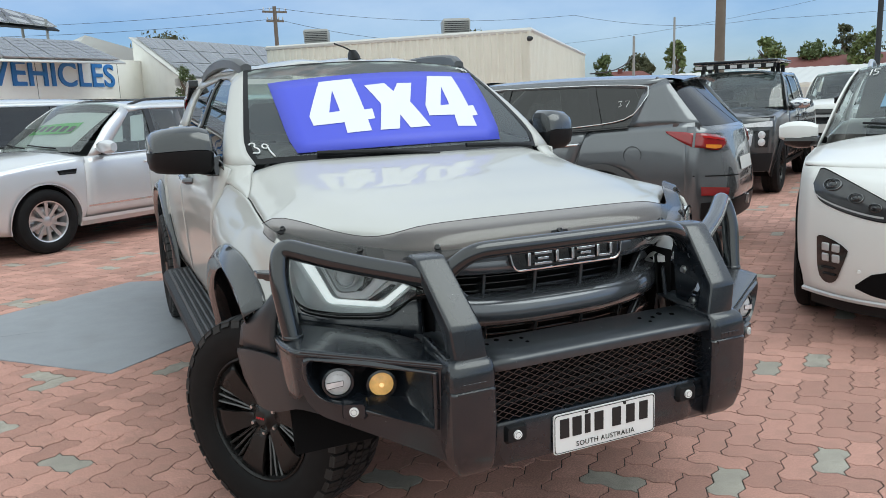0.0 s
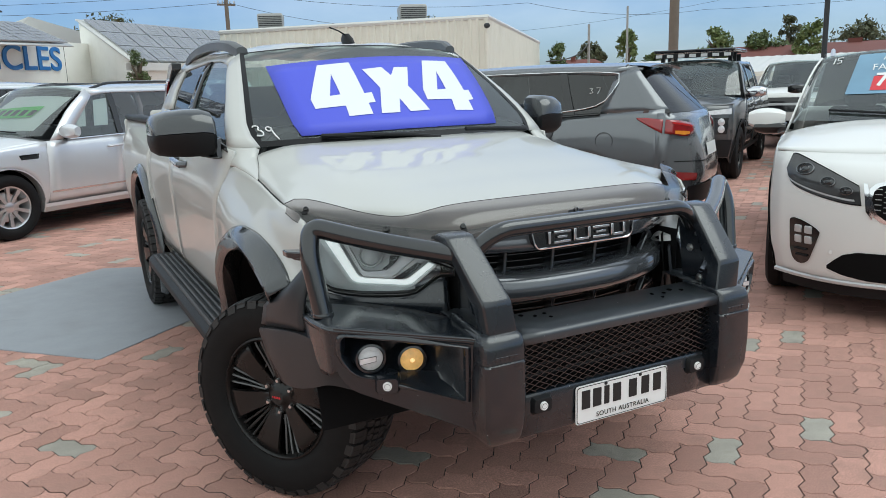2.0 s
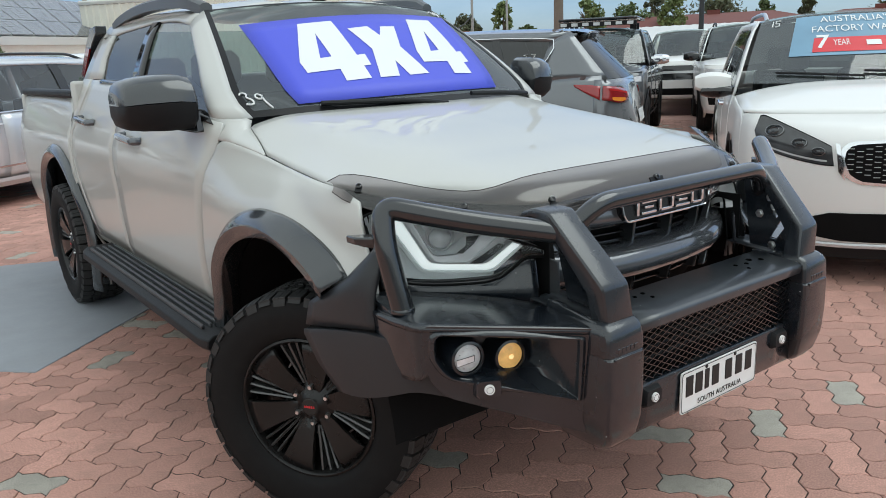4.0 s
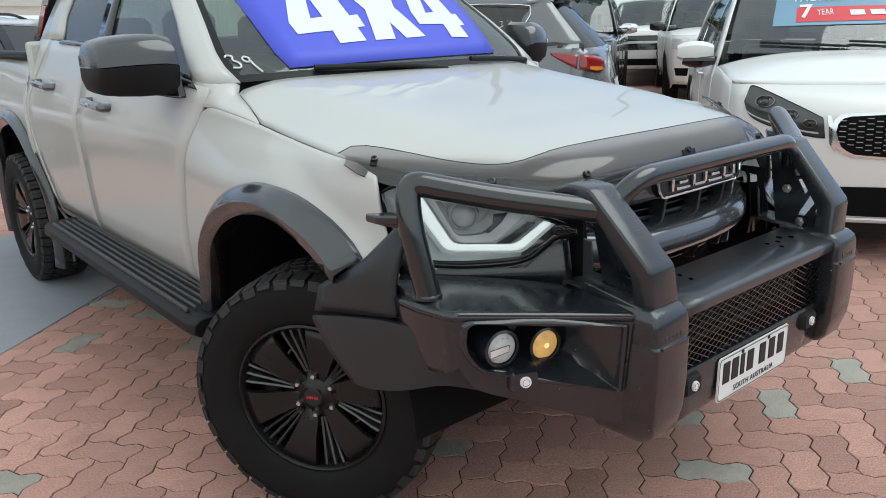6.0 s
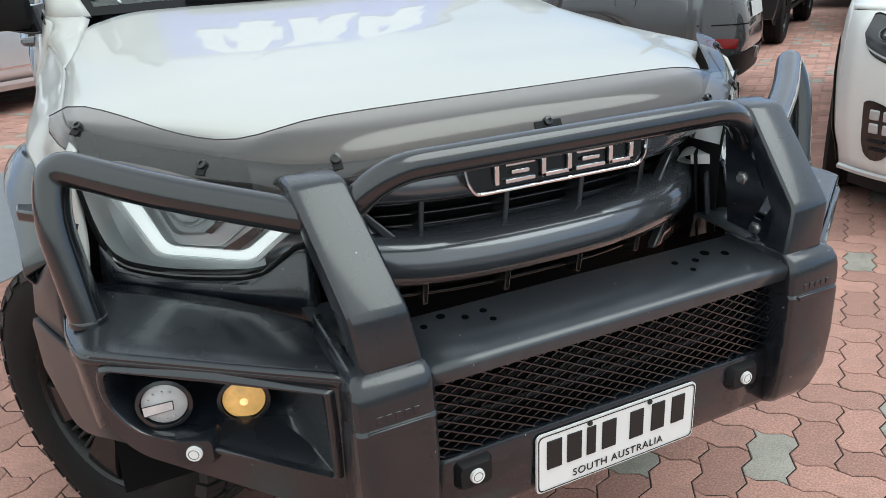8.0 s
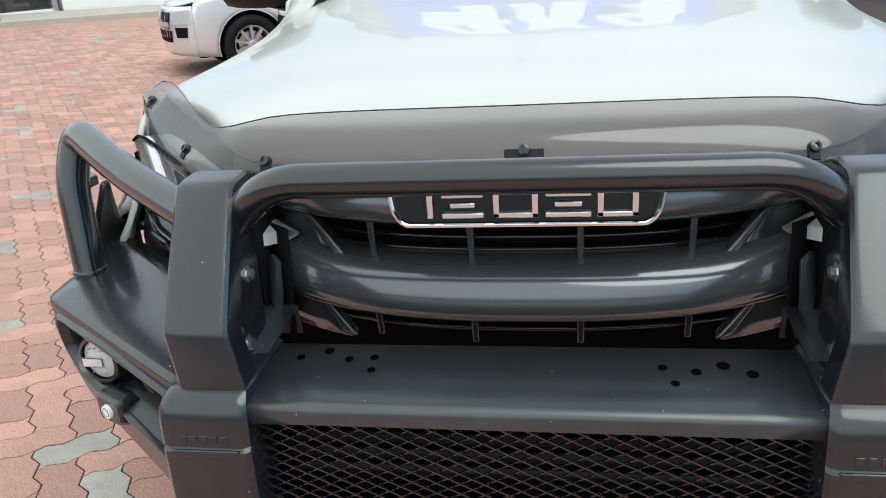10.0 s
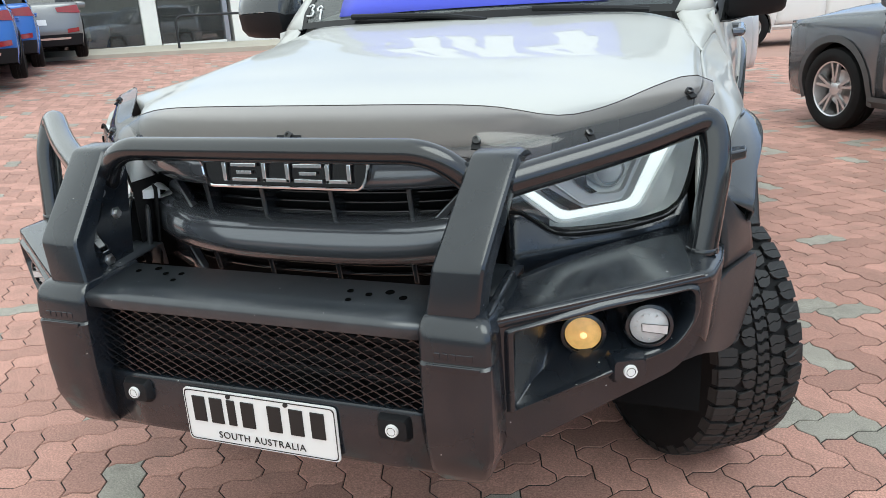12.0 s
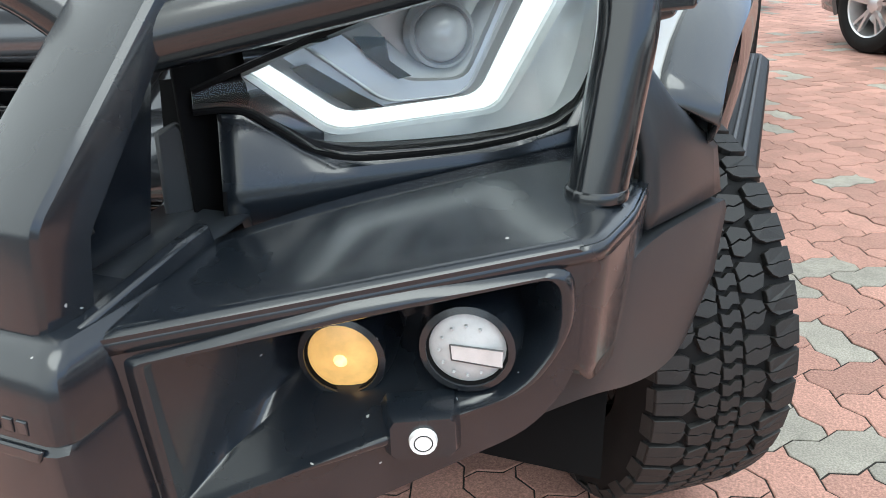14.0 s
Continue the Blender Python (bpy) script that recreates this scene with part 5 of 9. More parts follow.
SLOT_A = [(-0.820, 0.947), (-0.846, 0.953), (-0.862, 0.926), (-0.848, 0.904)]
SLOT_B = [(-0.884, 0.941), (-0.903, 0.917), (-0.855, 0.838), (-0.833, 0.840)]
SLOT_C = [(-0.893, 0.873), (-0.885, 0.856), (-0.905, 0.830), (-0.926, 0.829)]


def soft_box(x0, x1, y0, y1, z, r, n=4):
    """A level ring: the front corners (y0) rounded, the back ones square."""
    pts = [(x0, y1)]
    for cx, a0 in ((x0 + r, 180), (x1 - r, 270)):
        pts += [(cx + r * math.cos(radians(a)), y0 + r + r * math.sin(radians(a))) for a in np.linspace(a0, a0 + 90, n)]
    return [(x, y, z) for x, y in pts + [(x1, y1)]]


for s in (-1, 1):
    # upper post: a bent plate with rounded, turned-back edges
    front = bend([(-0.690, 1.058), (-0.730, 1.070), (-0.790, 1.066), (-0.951, 0.895), (-0.957, 0.792)], 0.011, 3)
    back = bend([(-0.690, 1.046), (-0.728, 1.050), (-0.772, 1.044), (-0.902, 0.872), (-0.905, 0.792)], 0.011, 3)
    bm = bmesh.new()
    rows = []
    for k, (f, bk) in enumerate(zip(front, back)):
        t = min(1.0, max(0.0, (1.05 - f[1]) / 0.25))
        xi, xo = 0.436 - 0.044 * t, 0.532 - 0.036 * t
        into = np.array(bk) - np.array(f)
        into /= np.linalg.norm(into) + 1e-9
        r = 0.013
        row = [(s * xi, bk[0], bk[1])]
        for cx, sgn in ((xi + r, -1), (xo - r, 1)):
            for a in (np.linspace(90, 0, 4) if sgn < 0 else np.linspace(0, 90, 4)):
                q = np.array(f) + into * r * (1 - math.cos(radians(a)))
                row.append((s * (cx + sgn * r * math.sin(radians(a))), q[0], q[1]))
        row.append((s * xo, bk[0], bk[1]))
        rows.append(row)
    vv = sheet(bm, rows, close=True)
    bm.faces.new(vv[0])
    bm.faces.new(vv[-1])
    part("upper_post", bm, BARBLACK, bar, "bent black plate post", angle=24)
    # lower post: a moulded block with a shoulder and a step
    bm = bmesh.new()
    rows = []
    for z, yf, xi, xo, r in ((0.806, -0.950, 0.396, 0.506, 0.018), (0.803, -0.962, 0.391, 0.514, 0.016), (0.794, -0.974, 0.388, 0.521, 0.017), (0.780, -0.982, 0.386, 0.525, 0.017), (0.762, -0.985, 0.386, 0.526, 0.017), (0.727, -0.987, 0.386, 0.526, 0.017),
                             (0.724, -0.984, 0.387, 0.525, 0.017), (0.718, -0.989, 0.386, 0.526, 0.017), (0.62, -0.990, 0.386, 0.526, 0.017), (0.54, -0.985, 0.387, 0.524, 0.017), (0.485, -0.972, 0.390, 0.508, 0.017), (0.462, -0.955, 0.394, 0.494, 0.022), (0.454, -0.935, 0.40, 0.488, 0.015)):
        rows.append([(s * x, y, zz) for x, y, zz in soft_box(xi, xo, yf, -0.80, z, r, 4)])
    vv = sheet(bm, rows, close=True)
    bm.faces.new(vv[0])
    bm.faces.new(vv[-1])
    part("lower_post", bm, BARBLACK, bar, "moulded black lower post", angle=27)
    bm = bmesh.new()
    prism(bm, [(s * 0.402, -0.9868, 0.724), (s * 0.508, -0.9868, 0.724), (s * 0.502, -0.9868, 0.712), (s * 0.408, -0.9868, 0.712)], (0, -0.0055, 0))
    part("post_step", bm, BARBLACK, bar, "small raised step on the post", bevel=0.002)
    bm = bmesh.new()
    for i in range(5):
        box(bm, s * 0.456 - 0.036 + 0.0155 * i, s * 0.456 - 0.025 + 0.0155 * i, -0.9878, -0.984, 0.733, 0.746)
    part("post_emboss", bm, BARBLACK, bar, "embossed marks on the post", bevel=0.001)
    # deck behind the post, and its raised outer flange
    bm = bmesh.new()
    sheet(bm, [[(s * x, y, z) for x in (0.398, 0.45, 0.512)] for y, z in ((-0.955, 0.797), (-0.85, 0.806), (-0.70, 0.818), (-0.69, 0.76))])
    part("post_deck", bm, TRAYBLACK, bar, solid=0.004)
    bm = bmesh.new()
    prism(bm, [(s * 0.496, -0.945, 0.785), (s * 0.496, -0.945, 0.803), (s * 0.496, -0.80, 0.828), (s * 0.496, -0.765, 0.832), (s * 0.496, -0.755, 0.80)], (s * 0.017, 0, 0))
    part("wing_rib", bm, BARBLACK, bar, "raised flange beside the post", bevel=0.004)
    # side plate with cut-outs
    bm = bmesh.new()
    for loop in ([(-0.940, 0.80), (-0.768, 0.80), (-0.722, 1.030), (-0.795, 1.050), (-0.935, 0.892)], SLOT_A, SLOT_B, SLOT_C):
        vs = [bm.verts.new((s * (0.452 - 0.016 * min(1.0, max(0.0, (1.05 - z) / 0.25))), y, z)) for y, z in loop]
        for i in range(len(vs)):
            bm.edges.new((vs[i], vs[(i + 1) % len(vs)]))
    bmesh.ops.triangle_fill(bm, use_beauty=True, edges=list(bm.edges), normal=(1, 0, 0))
    part("bracket_plate", bm, BARBLACK, bar, "flat black bracket plate with slanting slots", smooth=False, solid=0.006)
    for y, z in ((-0.822, 0.972), (-0.790, 0.915), (-0.842, 0.818)):
        bm = bmesh.new()
        lathe(bm, [(0.0, 0.014), (0.009, 0.013), (0.010, 0.006), (0.015, 0.005), (0.015, 0.0)], 6, axis="x", m=pose(s * (0.450 - 0.016 * min(1.0, (1.05 - z) / 0.25)), y, z) @ Matrix.Diagonal((-s, 1, 1, 1)))
        part("bolt", bm, STEEL, bar)
    # corner tube over the headlamp
    bm = bmesh.new()
    pipe(bm, bend([(s * 0.50, -0.795, 1.010), (s * 0.70, -0.655, 1.052), (s * 0.854, -0.525, 1.096), (s * 0.872, -0.553, 1.01), (s * 0.852, -0.590, 0.835)], 0.095, 11), 0.030, 20)
    part("corner_tube", bm, TUBEBLACK, bar, "black tube over the headlamp")
    bm = bmesh.new()
    lathe(bm, [(0.0325, -0.012), (0.0325, -0.006), (0.031, -0.002), (0.028, 0.0)], 20, axis="z", m=pose(s * 0.852, -0.590, 0.845))
    part("weld_bead", bm, TUBEBLACK, bar)
    bm = bmesh.new()
    prism(bm, [(s * 0.87, -0.565, 1.003), (s * 0.925, -0.50, 1.003), (s * 0.925, -0.455, 1.003), (s * 0.87, -0.49, 1.003)], (0, 0, 0.02))
    prism(bm, [(s * 0.85, -0.55, 0.985), (s * 0.905, -0.50, 0.995), (s * 0.905, -0.47, 0.995), (s * 0.85, -0.50, 0.985)], (0, 0, 0.02))
    part("aerial_tab", bm, TUBEBLACK, bar, bevel=0.004)

    # wing: plan line from the post round to the end of the steel
    plan = np.array(bend([(0.509, -0.936), (0.880, -0.692), (0.894, -0.60), (0.892, -0.508)], 0.022, 6))
    length = np.r_[0, np.cumsum(np.linalg.norm(np.diff(plan, axis=0), axis=1))]

    def wing(d, z, off=0.0):
        p = np.array([np.interp(d, length, plan[:, k]) for k in (0, 1)])
        q = np.array([np.interp(d + 0.01, length, plan[:, k]) - np.interp(d - 0.01, length, plan[:, k]) for k in (0, 1)])
        q /= np.linalg.norm(q)
        p = p + np.array([q[1], -q[0]]) * (off - 0.085 * max(0.0, 0.80 - z))
        return (s * p[0], p[1], z)
    total = float(length[-1])
    corner = float(np.interp(0.866, plan[:, 0], length))
    ztop = lambda d: 0.790 + 0.034 * min(1, d / corner)

    def ring(corners, radius, n=6, fill=5):
        """A closed outline with rounded corners and the same count of points for the same count of corners."""
        c = [np.array(p, float) for p in corners]
        arcs = []
        for k in range(len(c)):
            a_, b_, e_ = c[k - 1], c[k], c[(k + 1) % len(c)]
            u, v = a_ - b_, e_ - b_
            lu, lv = np.linalg.norm(u), np.linalg.norm(v)
            w = min(radius[k], 0.45 * lu, 0.45 * lv)
            p0, p1 = b_ + u / lu * w, b_ + v / lv * w
            arcs.append([(1 - t) ** 2 * p0 + 2 * t * (1 - t) * b_ + t * t * p1 for t in np.linspace(0, 1, n)])
        out = []
        for k, arc_ in enumerate(arcs):
            out += arc_
            nxt = arcs[(k + 1) % len(arcs)][0]
            out += [arc_[-1] + (nxt - arc_[-1]) * t for t in np.linspace(0, 1, fill + 2)[1:-1]]
        return out
    outer = ring([(0.0, ztop(0)), (corner, ztop(corner)), (corner, 0.690), (0.385, 0.630), (0.18, 0.556), (0.0, 0.490)], (0.002, 0.012, 0.05, 0.05, 0.02, 0.002))
    rec = ring([(0.045, 0.766), (0.402, 0.801), (0.408, 0.742), (0.370, 0.682), (0.238, 0.653), (0.048, 0.601)], (0.008, 0.022, 0.03, 0.04, 0.03, 0.006))
    mid = np.array([0.235, 0.705])
    grow = lambda k: [p + (p - mid) / np.linalg.norm(p - mid) * k for p in rec]
    bm = bmesh.new()
    rows = [[wing(p[0], p[1]) for p in row] for row in between(outer, grow(0.017), 4)]
    rows += [[wing(p[0], p[1], o) for p in grow(k)] for k, o in ((0.013, 0.005), (0.008, 0.009), (0.003, 0.009), (0.0, 0.006))]

    def scoop(d, z):
        """The recess slopes in from the post and from its foot, and is steep under its top edge and at its far end."""
        top = 0.766 + (d - 0.045) * 0.098
        foot = 0.601 + (d - 0.048) * 0.27 if d < 0.238 else 0.653 + (d - 0.238) * 0.24
        return -max(0.0, min(0.110, (d - 0.047) * 0.80, (z - foot) * 2.1, (top - z) * 5.0, (0.406 - d) * 4.0))
    for k in (0.985, 0.96, 0.92, 0.87, 0.81, 0.74, 0.66, 0.57, 0.47, 0.36, 0.24, 0.12, 0.02):
        rows.append([wing(p[0], p[1], min(0.004, scoop(p[0], p[1]))) for p in (mid + (q - mid) * k for q in rec)])
    sheet(bm, rows, close=True)
    part("wing_face", bm, BARBLACK, bar, "satin black wing with lamp recess", angle=48)
    bm = bmesh.new()
    ds = np.r_[corner - 0.004, np.linspace(corner + 0.004, corner + 0.035, 6), np.linspace(corner + 0.05, total, 6)]
    foot_z = lambda d: float(np.interp(d, [corner, corner + 0.02, corner + 0.06, total], [0.690, 0.676, 0.668, 0.664]))
    sheet(bm, [[wing(d, z) for z in np.linspace(ztop(d), foot_z(d), 9)] for d in ds])
    part("wing_end", bm, BARBLACK, bar, angle=55, solid=0.004)
    bm = bmesh.new()
    ds = np.r_[np.linspace(0.0, corner - 0.02, 14), np.linspace(corner - 0.01, corner + 0.04, 7), np.linspace(corner + 0.06, total, 6)]
    back_l = curve([(0.505, -0.765, 0.812), (0.58, -0.665, 0.826), (0.70, -0.555, 0.840), (0.79, -0.478, 0.848), (0.845, -0.445, 0.852), (0.875, -0.470, 0.856)], 61)
    back_l = np.array([[float(np.interp(min(1.0, d / (corner + 0.10)), np.linspace(0, 1, 61), back_l[:, k])) for k in range(3)] for d in ds])
    lips = []
    for drop, off in ((0.016, 0.001), (0.006, 0.001), (0.001, -0.002), (-0.003, -0.008), (-0.004, -0.016)):
        line = np.array([wing(d, ztop(d) - drop, off) for d in ds])
        line[:, 0] *= s
        lips.append(line)
    sheet(bm, [[(s * q[0], q[1], q[2]) for q in row] for row in (*lips, *between(lips[-1], back_l, 7)[1:])])
    part("wing_top", bm, BARBLACK, bar, angle=50, solid=0.004)
    # plastic extension that laps over the front wing
    bm = bmesh.new()
    ext_a = resample([(0.846, -0.480, 0.988), (0.900, -0.392, 0.888), (0.946, -0.258, 0.805), (0.956, -0.246, 0.735)], 12)
    ext_b = resample([(0.842, -0.510, 0.985), (0.868, -0.514, 0.920), (0.888, -0.510, 0.860), (0.895, -0.514, 0.772)], 12)
    rows = []
    for k, row in enumerate(between(ext_a, ext_b, 9)):
        rows.append([(s * (q[0] + 0.016 * math.sin(math.pi * k / 8) * math.sin(math.pi * min(1.0, 0.15 + 0.8 * i / 11))), q[1], q[2]) for i, q in enumerate(row)])
    sheet(bm, rows)
    part("wing_extension", bm, SATINPLASTIC, bar, "black plastic extension lapping the front wing", solid=0.010)
    # plastic skirt below it, its upper edge standing proud
    bm = bmesh.new()
    lines = [[(0.925, -0.245, 0.728), (0.912, -0.33, 0.746), (0.890, -0.43, 0.760), (0.870, -0.52, 0.768), (0.862, -0.60, 0.768), (0.80, -0.66, 0.720), (0.70, -0.72, 0.690)],
             [(0.962, -0.243, 0.722), (0.948, -0.33, 0.741), (0.924, -0.43, 0.755), (0.900, -0.52, 0.763), (0.880, -0.61, 0.755), (0.835, -0.672, 0.715), (0.72, -0.745, 0.675)],
             [(0.966, -0.250, 0.712), (0.951, -0.335, 0.730), (0.927, -0.43, 0.744), (0.902, -0.52, 0.752), (0.881, -0.615, 0.745), (0.838, -0.675, 0.700), (0.725, -0.750, 0.660)],
             [(0.960, -0.310, 0.640), (0.946, -0.380, 0.645), (0.922, -0.46, 0.655), (0.900, -0.55, 0.668), (0.877, -0.632, 0.682), (0.832, -0.678, 0.665), (0.728, -0.748, 0.630)],
             [(0.935, -0.372, 0.566), (0.925, -0.43, 0.566), (0.908, -0.50, 0.580), (0.888, -0.57, 0.603), (0.867, -0.640, 0.634), (0.822, -0.678, 0.624), (0.730, -0.742, 0.592)],
             [(0.890, -0.372, 0.560), (0.880, -0.43, 0.560), (0.860, -0.49, 0.574), (0.842, -0.55, 0.597), (0.825, -0.605, 0.628), (0.785, -0.645, 0.618), (0.70, -0.71, 0.588)]]
    sheet(bm, [[(s * q[0], q[1], q[2]) for q in curve(l_, 18)] for l_ in lines])
    part("wing_skirt", bm, SATINPLASTIC, bar, "black plastic skirt behind the bar", solid=0.005, angle=40)
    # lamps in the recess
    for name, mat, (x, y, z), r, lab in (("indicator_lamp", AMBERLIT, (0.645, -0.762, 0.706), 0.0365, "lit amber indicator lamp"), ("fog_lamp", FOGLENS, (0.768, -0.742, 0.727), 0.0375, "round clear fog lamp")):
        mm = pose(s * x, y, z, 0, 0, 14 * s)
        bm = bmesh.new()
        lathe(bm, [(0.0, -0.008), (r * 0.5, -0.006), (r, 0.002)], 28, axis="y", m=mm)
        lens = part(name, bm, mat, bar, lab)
        bm = bmesh.new()
        lathe(bm, [(r * 0.98, 0.004), (r * 1.03, -0.006), (r * 1.20, -0.004), (r * 1.32, 0.02), (r * 1.42, 0.09)], 28, axis="y", m=mm)
        part("lamp_surround", bm, BARBLACK, lens)
        bm = bmesh.new()
        lathe(bm, [(r * 0.97, 0.001), (r * 0.99, -0.003), (r * 1.03, -0.003)], 28, axis="y", m=mm)
        part("lamp_gasket", bm, MATT, lens)
        bm = bmesh.new()
        if name == "fog_lamp":
            for k in range(9):
                ang = radians(60 + 30 * k)
                lathe(bm, [(0.0, -0.0085), (0.0012, -0.008), (0.0018, -0.005)], 8, axis="y", m=mm @ Matrix.Translation((0.026 * math.cos(ang), 0, 0.026 * math.sin(ang))))
            part("lens_dimple", bm, LAMPGREY, lens)
            bm = bmesh.new()
            slot = [(-0.015, 0.008), (0.034, 0.003), (0.033, -0.015), (-0.014, -0.008)]
            prism(bm, [mm @ Vector((s * x_, -0.0075, z_)) for x_, z_ in slot], (0, -0.0015, 0))
            part("lens_window", bm, LAMPWHITE, lens)
            bm = bmesh.new()
            for (x0, z0_), (x1, z1_) in ((slot[0], slot[1]), (slot[2], slot[3]), (slot[3], slot[0])):
                pipe(bm, [mm @ Vector((s * x0, -0.0088, z0_)), mm @ Vector((s * x1, -0.0088, z1_))], 0.0009, 5)
            part("lamp_bar", bm, SMOKEDLAMP, lens)
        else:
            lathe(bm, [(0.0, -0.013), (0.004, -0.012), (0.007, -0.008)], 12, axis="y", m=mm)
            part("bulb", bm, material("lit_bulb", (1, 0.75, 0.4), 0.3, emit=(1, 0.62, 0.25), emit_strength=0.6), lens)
    # parking sensors
    for x, y, z, turn in ((0.733, -0.776, 0.651, 26 * s), (0.312, -0.946, 0.556, 0)):
        mm = pose(s * x, y, z, 0, 0, turn)
        bm = bmesh.new()
        rows = [[(a * w, d, b * h) for a, b in ((-1, -0.7), (-0.8, -1), (0.8, -1), (1, -0.7), (1, 0.7), (0.85, 1), (-0.85, 1), (-1, 0.7))] for d, w, h in ((0.02, 0.038, 0.030), (-0.004, 0.036, 0.027), (-0.016, 0.030, 0.021))]
        vv = sheet(bm, [[mm @ Vector(p) for p in r] for r in rows], close=True)
        bm.faces.new(vv[-1])
        pod = part("sensor_pod", bm, BARBLACK if turn else PLASTIC, bar)
        bm = bmesh.new()
        lathe(bm, [(0.0, -0.022), (0.0125, -0.022), (0.0135, -0.018), (0.0135, -0.01)], 18, axis="y", m=mm)
        dot = part("sensor", bm, PLATEWHITE, pod, "white parking sensor")
        bm = bmesh.new()
        lathe(bm, [(0.0075, -0.0215), (0.0085, -0.0228), (0.0095, -0.0215)], 18, axis="y", m=mm)
        part("sensor_ring", bm, PLASTIC, pod)
# centre hoop
bm = bmesh.new()
pipe(bm, bend([(-0.462, -0.772, 0.985), (-0.375, -0.812, 1.072), (0.375, -0.812, 1.072), (0.462, -0.772, 0.985)], 0.085, 9), 0.026, 20)
part("centre_hoop", bm, TUBEBLACK, bar, "black tube hoop across the grille")

# number plate
bm = bmesh.new()
out = bend([(0, -0.064), (0.186, -0.064), (0.186, 0.062), (-0.186, 0.062), (-0.186, -0.064), (0, -0.064)], 0.012, 5)[:-1]
prism(bm, [(x, -0.950, 0.520 + z) for x, z in out], (0, -0.004, 0))
plate = part("number_plate", bm, PLATEWHITE, ute, "white number plate with black characters masked as bars")
bm = bmesh.new()
rows = [[(x * k, -0.9552, 0.520 + z * (1 - (1 - k) * 3)) for x, z in out] for k in (0.985, 0.972)]
sheet(bm, rows, close=True)
part("plate_border", bm, INK, plate)
for i, x in enumerate((-0.148, -0.104, -0.066, -0.025, 0.040, 0.092, 0.142)):
    bm = bmesh.new()
    w = 0.010 if i == 2 else 0.016
    box(bm, x - w, x + w, -0.9565, -0.9535, 0.505, 0.565)
    part("plate_bar", bm, INK, plate, bevel=0.001)
bm = bmesh.new()
bm.free()
lettering("plate_words", "SOUTH AUSTRALIA", 0.0225, 0.001, INK, plate, pose(0.0, -0.9555, 0.477, 90, 0, 0), "small black words along the foot of the plate", 1.12, 1.0)
for x in (-0.07, 0.07):
    bm = bmesh.new()
    lathe(bm, [(0, -0.004), (0.005, -0.003), (0.006, 0.001)], 10, axis="y", m=pose(x, -0.954, 0.573))
    part("plate_screw", bm, INK, plate)


